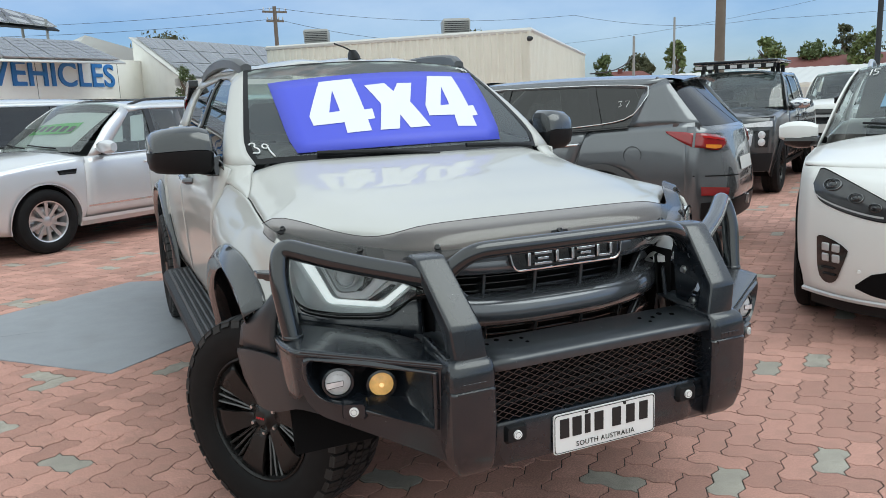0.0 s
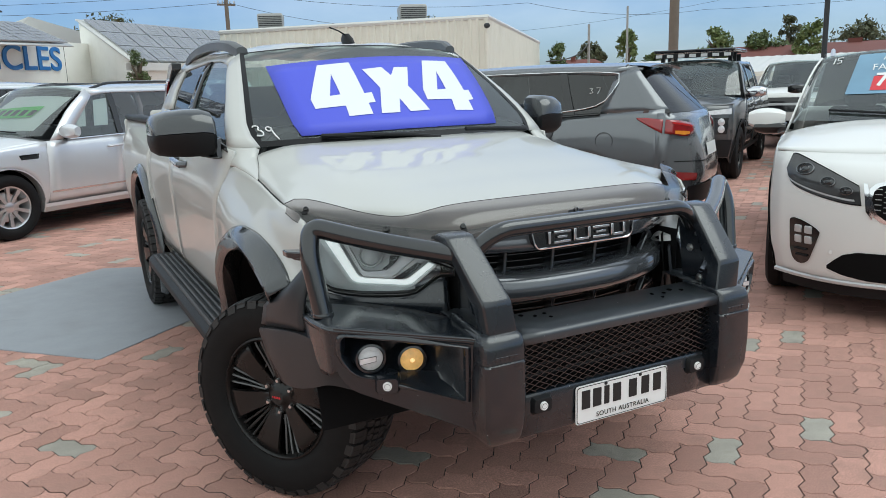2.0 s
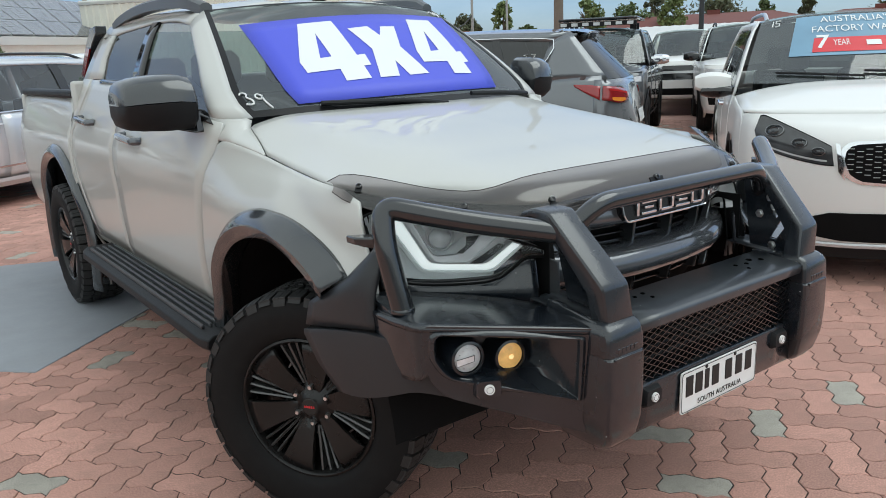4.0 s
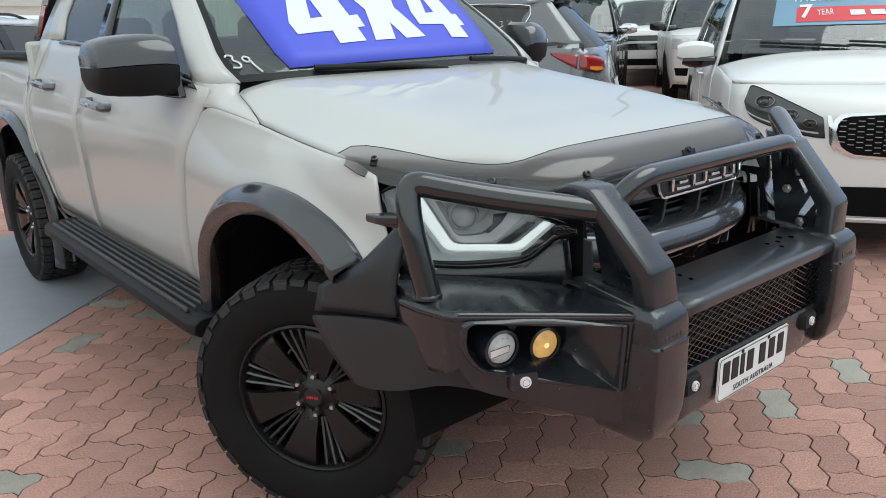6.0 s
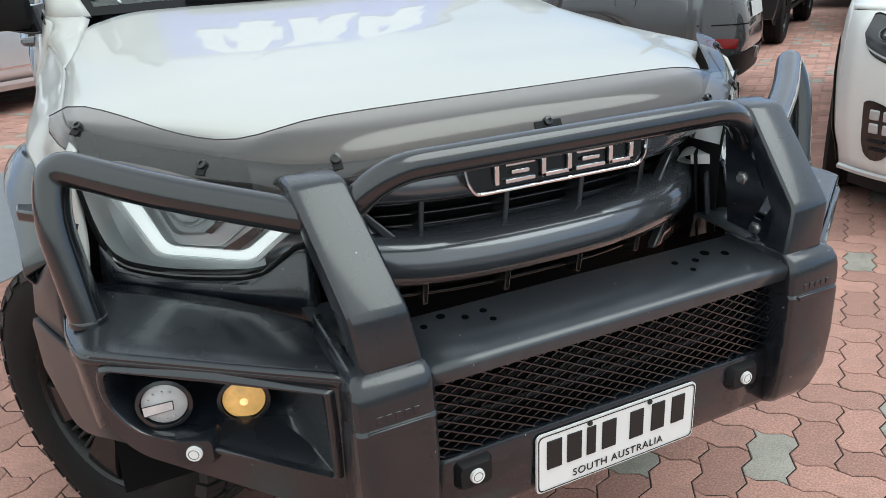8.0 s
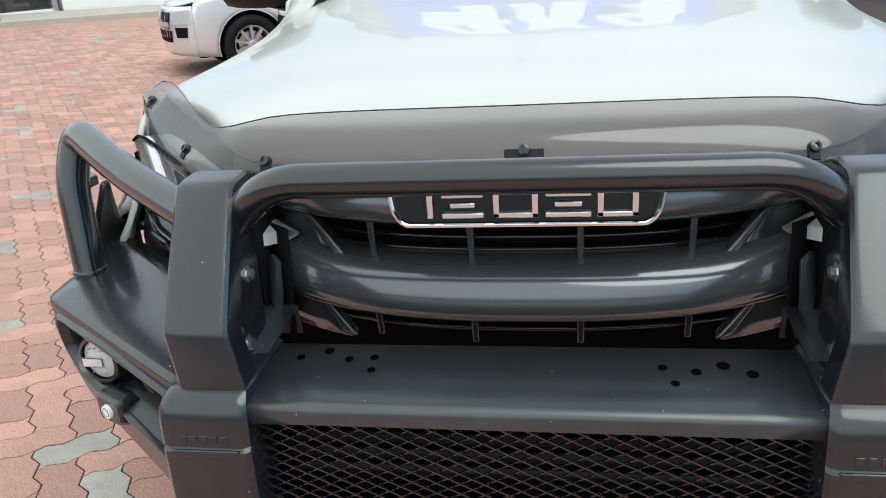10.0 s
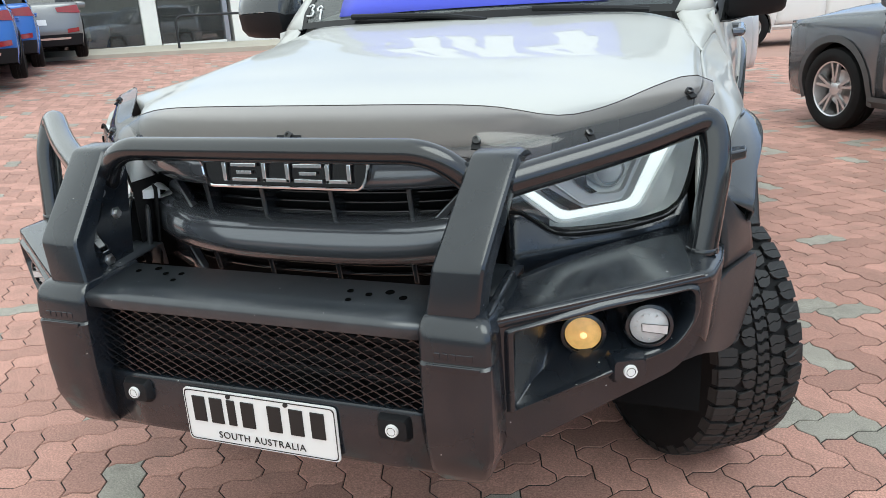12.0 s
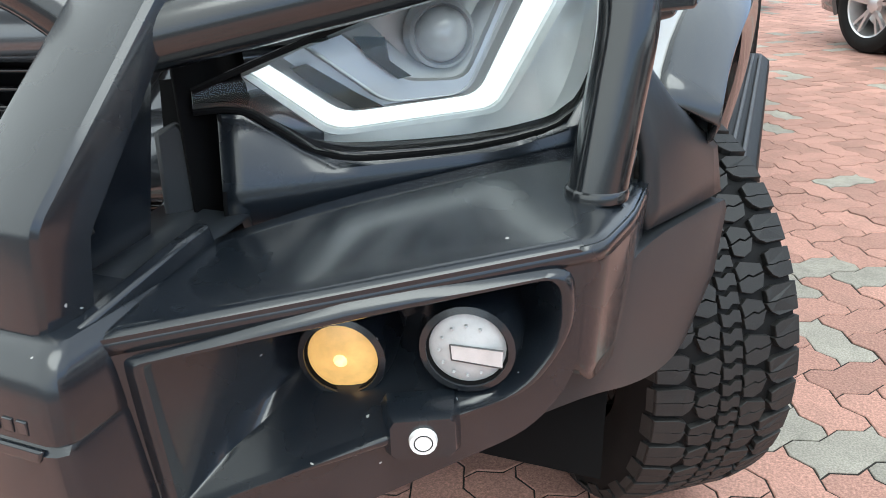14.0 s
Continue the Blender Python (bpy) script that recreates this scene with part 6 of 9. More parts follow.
# ---- the ute's wheels ----
def ute_wheel(s, y, steer):
    r, h, rim_r = 0.385, 0.132, 0.238
    m = pose(s * (0.770 if y == 0.10 else 0.790), y, r, 0, 0, steer) @ Matrix.Diagonal((s, 1, 1, 1))
    bm = bmesh.new()
    lathe(bm, [(rim_r - 0.004, -h * 0.82), (rim_r + 0.012, -h * 0.95), (0.300, -h * 1.04), (0.335, -h * 1.03), (0.363, -h * 0.95), (0.373, -h * 0.80), (0.377, 0), (0.373, h * 0.80),
               (0.363, h * 0.95), (0.335, h * 1.03), (0.318, h * 1.045), (0.300, h * 1.04), (0.272, h * 1.01), (0.262, h * 0.99), (rim_r + 0.012, h * 0.95), (rim_r - 0.002, h * 0.86), (rim_r - 0.006, h * 0.7)], 96, m=m)
    tyre = part("tyre", bm, RUBBER, ute, "black all-terrain tyre")
    # tread: five rows of chunky blocks, each split by a sipe, two pitches in turn
    bm = bmesh.new()
    count = 42
    step = 2 * math.pi / count

    def lug(poly, base, drop=0.0):
        """A tread block from its outline across the tyre and along the pitch, with a worn top edge."""
        p = np.array(poly, float)
        p[:, 1] = base + p[:, 1] * step
        c = p.mean(0)
        rings = []
        for rr, k in ((0.362, 1.07), (0.3840, 1.05), (0.3855, 1.005)):
            q = c + (p - c) * k
            rings.append([bm.verts.new(m @ Vector((x, (rr - drop * max(0.0, abs(x) - 0.085) / 0.04) * math.cos(v), (rr - drop * max(0.0, abs(x) - 0.085) / 0.04) * math.sin(v)))) for x, v in q])
        for r0, r1 in zip(rings[:-1], rings[1:]):
            for j in range(len(r0)):
                bm.faces.new((r0[j], r0[(j + 1) % len(r0)], r1[(j + 1) % len(r0)], r1[j]))
        bm.faces.new(rings[-1])
    for i in range(count):
        base = i * step
        odd = 0.010 if i % 2 else 0.0
        for e in (-1, 1):
            sh = base + (0.0 if e > 0 else 0.45 * step)
            xi = 0.066 + odd
            for poly in ([(xi, 0.16), (xi + 0.012, 0.05), (0.125, 0.02), (0.125, 0.40), (xi + 0.020, 0.43), (xi + 0.016, 0.46), (xi + 0.002, 0.46)],
                         [(xi - 0.002, 0.50), (xi + 0.018, 0.49), (xi + 0.022, 0.46), (0.125, 0.43), (0.125, 0.80), (xi + 0.018, 0.86), (xi + 0.006, 0.74)]):
                lug([(e * x, v) for x, v in poly], sh, 0.009)
            for poly in ([(0.020, 0.14), (0.030, -0.02), (0.056 + odd * 0.8, 0.10), (0.060 + odd * 0.6, 0.30), (0.048, 0.40), (0.040, 0.34), (0.024, 0.46)],
                         [(0.022, 0.52), (0.040, 0.40), (0.048, 0.45), (0.062 + odd * 0.5, 0.36), (0.054 + odd * 0.8, 0.72), (0.040, 0.86), (0.024, 0.78)]):
                lug([(e * x, v) for x, v in poly], sh + 0.30 * step)
            # shoulder lug running down the sidewall
            low = 0.350 if i % 2 else 0.359
            p = []
            for f in (0.03, 0.80):
                v = sh + f * step
                for rr, x in ((0.3775, 0.121), (0.3690, h * 0.965), (low, h * 1.012), (low, h * 0.95), (0.363, h * 0.87)):
                    p.append(bm.verts.new(m @ Vector((e * x, rr * math.cos(v), rr * math.sin(v)))))
            for q in range(5):
                bm.faces.new((p[q], p[(q + 1) % 5], p[5 + (q + 1) % 5], p[5 + q]))
            bm.faces.new(p[:5])
            bm.faces.new(p[5:])
        for k in (0.0, 0.5):
            lug([(-0.017, 0.06 + k), (-0.004, 0.14 + k), (0.004, 0.02 + k), (0.016, 0.06 + k), (0.017, 0.38 + k), (0.005, 0.34 + k), (-0.003, 0.46 + k), (-0.015, 0.42 + k)], base)
    tagged(part("tread", bm, TREAD, tyre, smooth=False), kind="stuff")
    # rim
    bm = bmesh.new()
    lathe(bm, [(rim_r - 0.001, h * 0.90), (rim_r - 0.008, h * 0.92), (rim_r - 0.016, h * 0.84), (rim_r - 0.022, h * 0.45), (rim_r - 0.030, -h * 0.7), (0.17, -h * 0.75)], 64, m=m)
    rim = part("rim", bm, RIMDARK, tyre, "dark satin alloy wheel")
    for i in range(6):
        t = m @ Matrix.Rotation(2 * math.pi * i / 6 + 0.26, 4, "X")
        # wide flat spoke
        bm = bmesh.new()
        rows = []
        for rr, half, x in ((0.050, 0.40, 0.62), (0.085, 0.36, 0.70), (0.14, 0.30, 0.80), (0.19, 0.29, 0.87), (0.222, 0.29, 0.86)):
            rows.append([t @ Vector((h * x - 0.010 * (abs(q) > 0.9), rr * math.sin(q * half), rr * math.cos(q * half))) for q in (-1, -0.9, -0.45, 0, 0.45, 0.9, 1)])
        sheet(bm, rows)
        part("spoke", bm, RIMDARK, rim, solid=0.03)
        # three thin fins between wide spokes
        t = m @ Matrix.Rotation(2 * math.pi * (i + 0.5) / 6 + 0.26, 4, "X")
        bm = bmesh.new()
        for f in (-0.66, 0, 0.66):
            rows = []
            for rr, x in ((0.075, 0.56), (0.14, 0.64), (0.20, 0.74), (0.224, 0.76)):
                w = 0.0045
                a = f * 0.20
                rows.append([t @ Vector((h * x, rr * math.sin(a) - w, rr * math.cos(a))), t @ Vector((h * x + 0.004, rr * math.sin(a), rr * math.cos(a))), t @ Vector((h * x, rr * math.sin(a) + w, rr * math.cos(a))),
                             t @ Vector((h * x - 0.03, rr * math.sin(a) + w, rr * math.cos(a))), t @ Vector((h * x - 0.03, rr * math.sin(a) - w, rr * math.cos(a)))])
            vv = sheet(bm, rows, close=True)
        part("fin", bm, RIMEDGE, rim)
        bm = bmesh.new()
        lathe(bm, [(0.0, h * 0.715), (0.0065, h * 0.715), (0.0095, h * 0.67), (0.010, h * 0.5)], 8, m=m @ Matrix.Rotation(2 * math.pi * i / 6, 4, "X") @ Matrix.Translation((0, 0, 0.062)))
        part("wheel_nut", bm, STEEL, rim)
    bm = bmesh.new()
    lathe(bm, [(0.0, h * 0.76), (0.030, h * 0.755), (0.036, h * 0.70), (0.050, h * 0.64), (0.095, h * 0.50), (0.17, -h * 0.2)], 36, m=m)
    part("hub", bm, RIMDARK, rim)
    bm = bmesh.new()
    lathe(bm, [(0.0, h * 0.775), (0.026, h * 0.77), (0.029, h * 0.75)], 28, m=m)
    cap = part("centre_cap", bm, INK, rim, "black centre cap with red mark")
    bm = bmesh.new()
    for k in range(5):
        box(bm, h * 0.775, h * 0.785, -0.018 + 0.008 * k, -0.013 + 0.008 * k, -0.004, 0.004, m)
    part("cap_mark", bm, REDINK, cap)
    bm = bmesh.new()
    lathe(bm, [(0.06, 0.0), (0.155, 0.0), (0.155, -0.025), (0.06, -0.025)], 36, m=m)
    part("brake_disc", bm, STEEL, tyre)


ute_wheel(-1, 0.0, 33)
ute_wheel(1, 0.10, 37)
ute_wheel(-1, 3.145, 0)
ute_wheel(1, 3.145, 0)


# ---- banner and writing on the windscreen ----
QUAD = ((-0.725, 0.062), (0.675, 0.075), (0.963, 0.875), (-0.825, 0.775))


def on_banner(a, b, off):
    u = (QUAD[0][0] * (1 - a) + QUAD[1][0] * a) * (1 - b) + (QUAD[3][0] * (1 - a) + QUAD[2][0] * a) * b
    v = (QUAD[0][1] * (1 - a) + QUAD[1][1] * a) * (1 - b) + (QUAD[3][1] * (1 - a) + QUAD[2][1] * a) * b
    return screen(u, v, off)


bm = bmesh.new()
sheet(bm, [[on_banner(a, b, 0.004) for a in np.linspace(0, 1, 15)] for b in np.linspace(0, 1, 8)])
banner = tagged(part("windscreen_banner", bm, BANNER, None, solid=0.0008), "blue vinyl banner with white figures stuck across the windscreen", "sign")
banner.matrix_world = pose(0.02, 0, 0)
FIRST_FOUR = [(0.207, 0.91), (0.352, 0.919), (0.355, 0.446), (0.391, 0.453), (0.388, 0.325), (0.355, 0.321), (0.355, 0.187), (0.246, 0.179), (0.25, 0.307), (0.118, 0.297), (0.115, 0.42)]
CROSS = [(0.396, 0.791), (0.494, 0.809), (0.521, 0.672), (0.556, 0.797), (0.628, 0.794), (0.58, 0.512), (0.635, 0.192), (0.535, 0.187), (0.508, 0.351), (0.483, 0.185), (0.394, 0.185), (0.439, 0.502)]
LAST_FOUR = [(0.73, 0.907), (0.87, 0.905), (0.878, 0.424), (0.907, 0.43), (0.909, 0.298), (0.876, 0.29), (0.878, 0.162), (0.774, 0.173), (0.779, 0.312), (0.647, 0.317), (0.648, 0.454)]
for glyph, hole in ((FIRST_FOUR, [(0.248, 0.753), (0.201, 0.446), (0.248, 0.453)]), (CROSS, None), (LAST_FOUR, [(0.775, 0.714), (0.725, 0.441), (0.774, 0.449)])):
    bm = bmesh.new()
    for loop in (glyph, hole):
        if loop:
            vs = [bm.verts.new((p[0], p[1], 0)) for p in loop]
            for i in range(len(vs)):
                bm.edges.new((vs[i], vs[(i + 1) % len(vs)]))
    bmesh.ops.triangle_fill(bm, use_beauty=True, edges=list(bm.edges))
    bmesh.ops.subdivide_edges(bm, edges=list(bm.edges), cuts=4, use_grid_fill=True)
    for v in bm.verts:
        v.co = on_banner(v.co.x, v.co.y, 0.0062)
    part("banner_figure", bm, PAPER, banner)


def scrawl(name, strokes, mat, label, r=0.0036):
    bm = bmesh.new()
    for st in strokes:
        pipe(bm, [screen(u, v, 0.004) for u, v in curve(st, 14)], r, 6)
    ob = part(name, bm, mat)
    ob.matrix_world = pose(0.02, 0, 0)
    return tagged(ob, label, "writing")


scrawl("painted_number", [[(-0.975, 0.160), (-0.965, 0.178), (-0.935, 0.165), (-0.955, 0.138), (-0.925, 0.125), (-0.93, 0.085), (-0.970, 0.092)],
                          [(-0.868, 0.140), (-0.89, 0.165), (-0.910, 0.138), (-0.885, 0.112), (-0.872, 0.145), (-0.872, 0.105), (-0.860, 0.052)]], PAPER, "white hand-painted number 39 on the windscreen")
scrawl("chalk_mark", [[(0.86, 0.93), (0.90, 0.95), (0.92, 0.90)], [(0.93, 0.94), (0.955, 0.91), (0.94, 0.88)]], PAPER, "small white chalk mark on the windscreen", 0.004)

# ---- ground ----
def rise(x, y):
    """The forecourt is level round the ute and climbs gently towards the showroom."""
    return 0.052 * max(0.0, -x - 2.6) - 0.03 * max(0.0, -x - 14)


PAVING = material("worn_red_paving", (0.42, 0.25, 0.205), 0.85, vary=0.18, fine=0.14, scale=1.2, bump=0.4, bump_scale=40)
PAVER = material("red_paver", (0.465, 0.252, 0.203), 0.85, vary=0.16, fine=0.5, scale=3.0, bump=0.8, bump_scale=260, per_object=0.19, dirt=0.55, dirt_color=(0.27, 0.165, 0.135), speckle=0.17)
PAVER_GREY = material("grey_paver", (0.345, 0.318, 0.275), 0.85, vary=0.30, fine=0.30, scale=9.0, bump=0.8, bump_scale=160, per_object=0.14, dirt=0.5, dirt_color=(0.17, 0.17, 0.14), speckle=0.17)
JOINT = material("paving_joint_sand", (0.022, 0.019, 0.017), 0.95, vary=0.25, fine=0.2, scale=4, bump=0.5, bump_scale=200)
SLAB = material("grey_painted_slab", (0.265, 0.28, 0.305), 0.55, vary=0.10, fine=0.05, scale=1.3, bump=0.3, bump_scale=90, dirt=0.35, dirt_color=(0.20, 0.20, 0.20), rough_vary=0.12)
CONCRETE = material("pale_concrete", (0.45, 0.41, 0.34), 0.85, vary=0.12, fine=0.1, scale=2, bump=0.4, bump_scale=80)

bm = bmesh.new()
gx = sorted(set([-400, -150, -60, -30, -2.6] + [float(v) for v in np.arange(-20, 22, 1.0)] + [30, 60, 150, 400]))
gy = sorted(set([-400, -150, -60, -20] + [float(v) for v in np.arange(-8, 32, 2.0)] + [45, 80, 150, 400]))
sheet(bm, [[(x, y, rise(x, y) - 0.012) for x in gx] for y in gy])
tagged(part("ground", bm, PAVING), "worn red paving reaching out past the forecourt", "ground", kind="structure")

# unseen grey ground, added ahead of the yard to cut red bounce light
BOUNCEGREY = material("grey_asphalt", (0.13, 0.13, 0.13), 0.9, vary=0.12, fine=0.15, scale=1.5, bump=0.5, bump_scale=60)
bm = bmesh.new()
sheet(bm, [[(x, y, rise(x, y) - 0.004) for x in gx if -60 <= x <= 60] for y in (-44, -20, -8, -4.6)])
tagged(part("road", bm, BOUNCEGREY), "unseen grey ground sheet added to cut red bounce light", "road", kind="structure")

# painted slab beside the ute
bm = bmesh.new()
slab = [(-1.345, 1.985), (-0.15, 3.00), (-0.20, 4.35), (-0.74, 4.43), (-1.11, 4.60), (-2.05, 3.93), (-2.75, 3.45)]
prism(bm, [(x, y, rise(x, y) - 0.02) for x, y in slab], (0, 0, 0.026))
tagged(part("slab", bm, SLAB, bevel=0.004), "grey painted concrete slab set in the paving", "slab", kind="structure")


# cracks and a worn repair line in the slab
CRACK = material("slab_crack", (0.12, 0.12, 0.12), 0.9, vary=0.2, scale=6)
for pts in ([(-2.45, 3.32), (-2.20, 3.30), (-2.02, 3.20), (-1.80, 3.21), (-1.62, 3.10)],):
    bm = bmesh.new()
    q = curve(pts, 16)
    rnd = random.Random(len(pts))
    w = [0.002 + 0.003 * rnd.random() for _ in q]
    sheet(bm, [[(x + k, y - k * 0.6, rise(x, y) + 0.0105) for k in (-wi, wi)] for (x, y), wi in zip(q, w)])
    tagged(part("slab_crack", bm, CRACK, None), "thin dark crack running across the slab", "crack", kind="structure")


# ---- neighbouring cars ----
def heading(x, y, hx, hy, z=None):
    """The pose of a car whose front axle centre is at x, y and which faces (hx, hy)."""
    a = math.degrees(math.atan2(hy, hx)) + 90
    return pose(x, y, rise(x, y) if z is None else z, 0, 0, a)


def corner_place(wx, wy, hx, hy, half, s, back=0.0):
    """The front axle centre, from a wheel on side s (1: the car's left) at wx, wy."""
    n = math.hypot(hx, hy)
    hx, hy = hx / n, hy / n
    lx, ly = -hy, hx
    return heading(wx - lx * half * s + hx * back, wy - ly * half * s + hy * back, hx, hy)


# silver wagon
SW = Body(wb=2.84, r=0.357, hw=0.95, nose=-0.93, tail=3.72, roof=1.66, hood_f=0.86, hood_r=1.10, screen_b=0.55, screen_t=1.25, roof_r=3.30, glass_b=3.60, glass_bz=1.12, belt0=1.03, belt1=1.08,
          doors=(0.46, 1.55, 2.45), windows=((0.80, 1.30), (1.50, 1.52), (1.58, 1.60), (2.55, 2.48), (2.68, 2.62), (3.40, 3.2)))
wagon = car("silver_wagon", corner_place(-1.86, 6.80, -0.83, -0.56, 0.83, 1), SW, SILVER, "silver wagon with a paper sign behind its windscreen", spokes=10, twin=False, rails=GLOSSBLACK, side_glass=GLASS, rear_glass=SIDEGLASS, handle=SILVER)
wipers(SW, wagon)
for s in (-1, 1):
    part("headlamp", decal(SW.front, [(s * 0.55, 0.80), (s * 0.75, 0.83), (s * 0.99, 0.845)], [(s * 0.55, 0.70), (s * 0.75, 0.70), (s * 0.99, 0.75)]), LAMPGREY, wagon)
    part("wing_vent", decal(lambda y, z, o: SW.side(y, z, s, o), [(0.16, 0.90), (0.40, 0.905)], [(0.18, 0.85), (0.385, 0.85)]), GLOSSBLACK, wagon)
    part("door_trim", decal(lambda y, z, o: SW.side(y, z, s, o), [(0.50, 0.475), (2.40, 0.475)], [(0.50, 0.455), (2.40, 0.455)], 12, 2), CHROME, wagon)
part("grille", decal(SW.front, [(-0.48, 0.78), (0.48, 0.78)], [(-0.42, 0.52), (0.42, 0.52)]), MATT, wagon)
bm = decal(SW.screen, [(-0.35, 0.78), (0.93, 0.80)], [(-0.60, 0.10), (0.78, 0.10)], 10, 5, -0.02)
paper = part("paper_sign", bm, PAPER, wagon, "white paper sign with green lettering")
part("green_band", decal(SW.screen, [(-0.40, 0.50), (0.62, 0.56)], [(-0.45, 0.30), (0.56, 0.34)], 10, 3, -0.012), GREENINK, paper)
for k in range(6):
    part("text_bar", decal(SW.screen, [(-0.38 + 0.17 * k, 0.47), (-0.27 + 0.17 * k, 0.475)], [(-0.40 + 0.17 * k, 0.36), (-0.29 + 0.17 * k, 0.365)], 3, 2, -0.008), INK, paper)
for yb, w in ((0.98, 0.13), (1.22, 0.20)):
    part("window_notice", decal(lambda y, z, o: SW.side(y, z, 1, o), [(yb + 0.10, 1.46), (yb + 0.10 + w, 1.48)], [(yb, 1.16), (yb + w, 1.16)], 4, 3, -0.03), PAPER, wagon)

# grey seven-seater, seen from behind and from its left
GS = Body(wb=2.70, r=0.365, hw=0.94, nose=-0.93, tail=3.92, roof=1.69, hood_f=0.92, hood_r=1.12, screen_b=0.55, screen_t=1.20, roof_r=3.27, glass_b=3.76, glass_bz=1.18, belt0=1.03, belt1=1.24, corner=0.34, tuck=0.13,
          doors=(0.50, 1.55, 2.42), windows=((0.88, 1.30), (1.55, 1.58), (1.62, 1.66), (2.62, 2.50), (2.70, 2.58), (2.96, 3.08)))
grey = car("grey_seven_seater", corner_place(1.78, 5.78, -0.56, 0.83, 0.825, 1), GS, GREY, "dark grey metallic seven-seat wagon, its rear towards the ute", spokes=5, twin=True, rear_glass=PRIVACY, cladding=material("grey_lower_cladding", (0.07, 0.072, 0.075), 0.5, vary=0.06, scale=6), handle=CHROME, rails=None, rim_r=0.245)
for s in (-1, 1):
    gt = curve([(0.60, 1.060), (0.80, 1.100), (1.0, 1.122)], 12)
    gb = curve([(0.60, 1.010), (0.72, 0.965), (0.86, 0.955), (1.0, 0.995)], 12)
    lamp = part("tail_lamp", decal(GS.back, [(s * u, z) for u, z in gt], [(s * u, z) for u, z in gb], 14, 6, 0.014), REDLENS, grey, "red wrap-round tail lamp", solid=0.008)
    part("tail_lamp", decal(lambda y, z, o: GS.side(y, z, s, o), curve([(GS.tail - 0.35, 1.122), (GS.tail - 0.48, 1.138), (GS.tail - 0.60, 1.142)], 9), curve([(GS.tail - 0.35, 0.995), (GS.tail - 0.46, 1.05), (GS.tail - 0.59, 1.125)], 9), 9, 5, 0.014), REDLENS, grey, "red wrap-round tail lamp", solid=0.008)
    part("indicator", decal(GS.back, [(s * 0.74, 1.002), (s * 0.95, 1.018)], [(s * 0.75, 0.978), (s * 0.85, 0.972), (s * 0.95, 0.990)], 8, 3, 0.018), AMBERLENS, lamp, "amber indicator strip")
    part("lamp_band", decal(GS.back, [(s * 0.66, 1.052), (s * 0.97, 1.098)], [(s * 0.67, 1.036), (s * 0.97, 1.080)], 8, 2, 0.018), material("deep_red_lamp_band", (0.5, 0.02, 0.02), 0.15, coat=0.6, vary=0.2, scale=20), lamp, "bright red light band")
    part("bumper_crease", decal(GS.back, [(s * 0.40, 0.705), (s * 1.0, 0.735)], [(s * 0.40, 0.695), (s * 1.0, 0.725)], 10, 2, 0.004), MATT, grey, "gap above the rear bumper")
    part("bumper_reflector", decal(GS.back, [(s * 0.68, 0.60), (s * 0.98, 0.63)], [(s * 0.70, 0.53), (s * 0.98, 0.55)], 5, 3, 0.012), REDLENS, grey)
for s in (-1, 1):
    bm = bmesh.new()
    pipe(bm, [GS.side(y, z, s, 0.006) for y, z in curve([(1.3, 1.585), (2.2, 1.592), (2.8, 1.588), (3.08, 1.570), (3.16, 1.545), (3.11, 1.47), (3.03, 1.33), (2.94, 1.255), (2.6, 1.20), (1.0, 1.075)], 40)], 0.0055, 6)
    part("window_chrome", bm, CHROME, grey, "thin chrome line round the side windows")
for s in (-1, 1):
    bm = bmesh.new()
    pipe(bm, [GS.rear_screen(s * 1.01, v, -0.004) for v in np.linspace(-0.02, 1.0, 9)], 0.016, 8)
    part("rear_window_trim", bm, GREY, grey, "painted edge beside the rear window")
bm = bmesh.new()
rows = [[(u * 0.66, y, z - 0.03 * u * u) for u in np.linspace(-1, 1, 9)] for y, z in ((3.12, 1.672), (3.32, 1.660), (3.42, 1.640), (3.40, 1.618), (3.12, 1.63))]
sheet(bm, rows)
part("roof_spoiler", bm, GREY, grey)
bm = bmesh.new()
sheet(bm, [[GS.back(u, z, 0.012) for u in np.linspace(-0.98, 0.98, 13)] for z in (0.29, 0.36, 0.48)])
part("bumper_cladding", bm, PLASTIC, grey)
bm = bmesh.new()
box(bm, -0.03, 0.03, 3.70, 3.92, 0.38, 0.43)
lathe(bm, [(0, 0.05), (0.024, 0.04), (0.024, 0.0)], 12, axis="z", m=pose(0, 3.90, 0.43))
part("tow_bar", bm, STEEL, grey)
bm = bmesh.new()
lathe(bm, [(0.082, 0.0), (0.085, 0.003), (0.088, 0.0)], 28, m=pose(GS.x(3.02, 0.92) + 0.001, 3.02, 0.92))
part("fuel_flap", bm, PLASTIC, grey)
bm = bmesh.new()
sheet(bm, [[GS.back(u, z, 0.010) for u in np.linspace(-0.28, 0.28, 5)] for z in (0.74, 0.86)])
part("number_plate", bm, PLATEWHITE, grey)
bm = bmesh.new()
for st in ([(2.83, 1.425), (2.865, 1.43), (2.85, 1.405), (2.87, 1.39), (2.835, 1.375)], [(2.90, 1.43), (2.945, 1.432), (2.915, 1.375)]):
    pipe(bm, [GS.side(y, z, 1, -0.006) for y, z in st], 0.0035, 5)
part("painted_number", bm, PAPER, grey, "white painted number 37 on the glass")

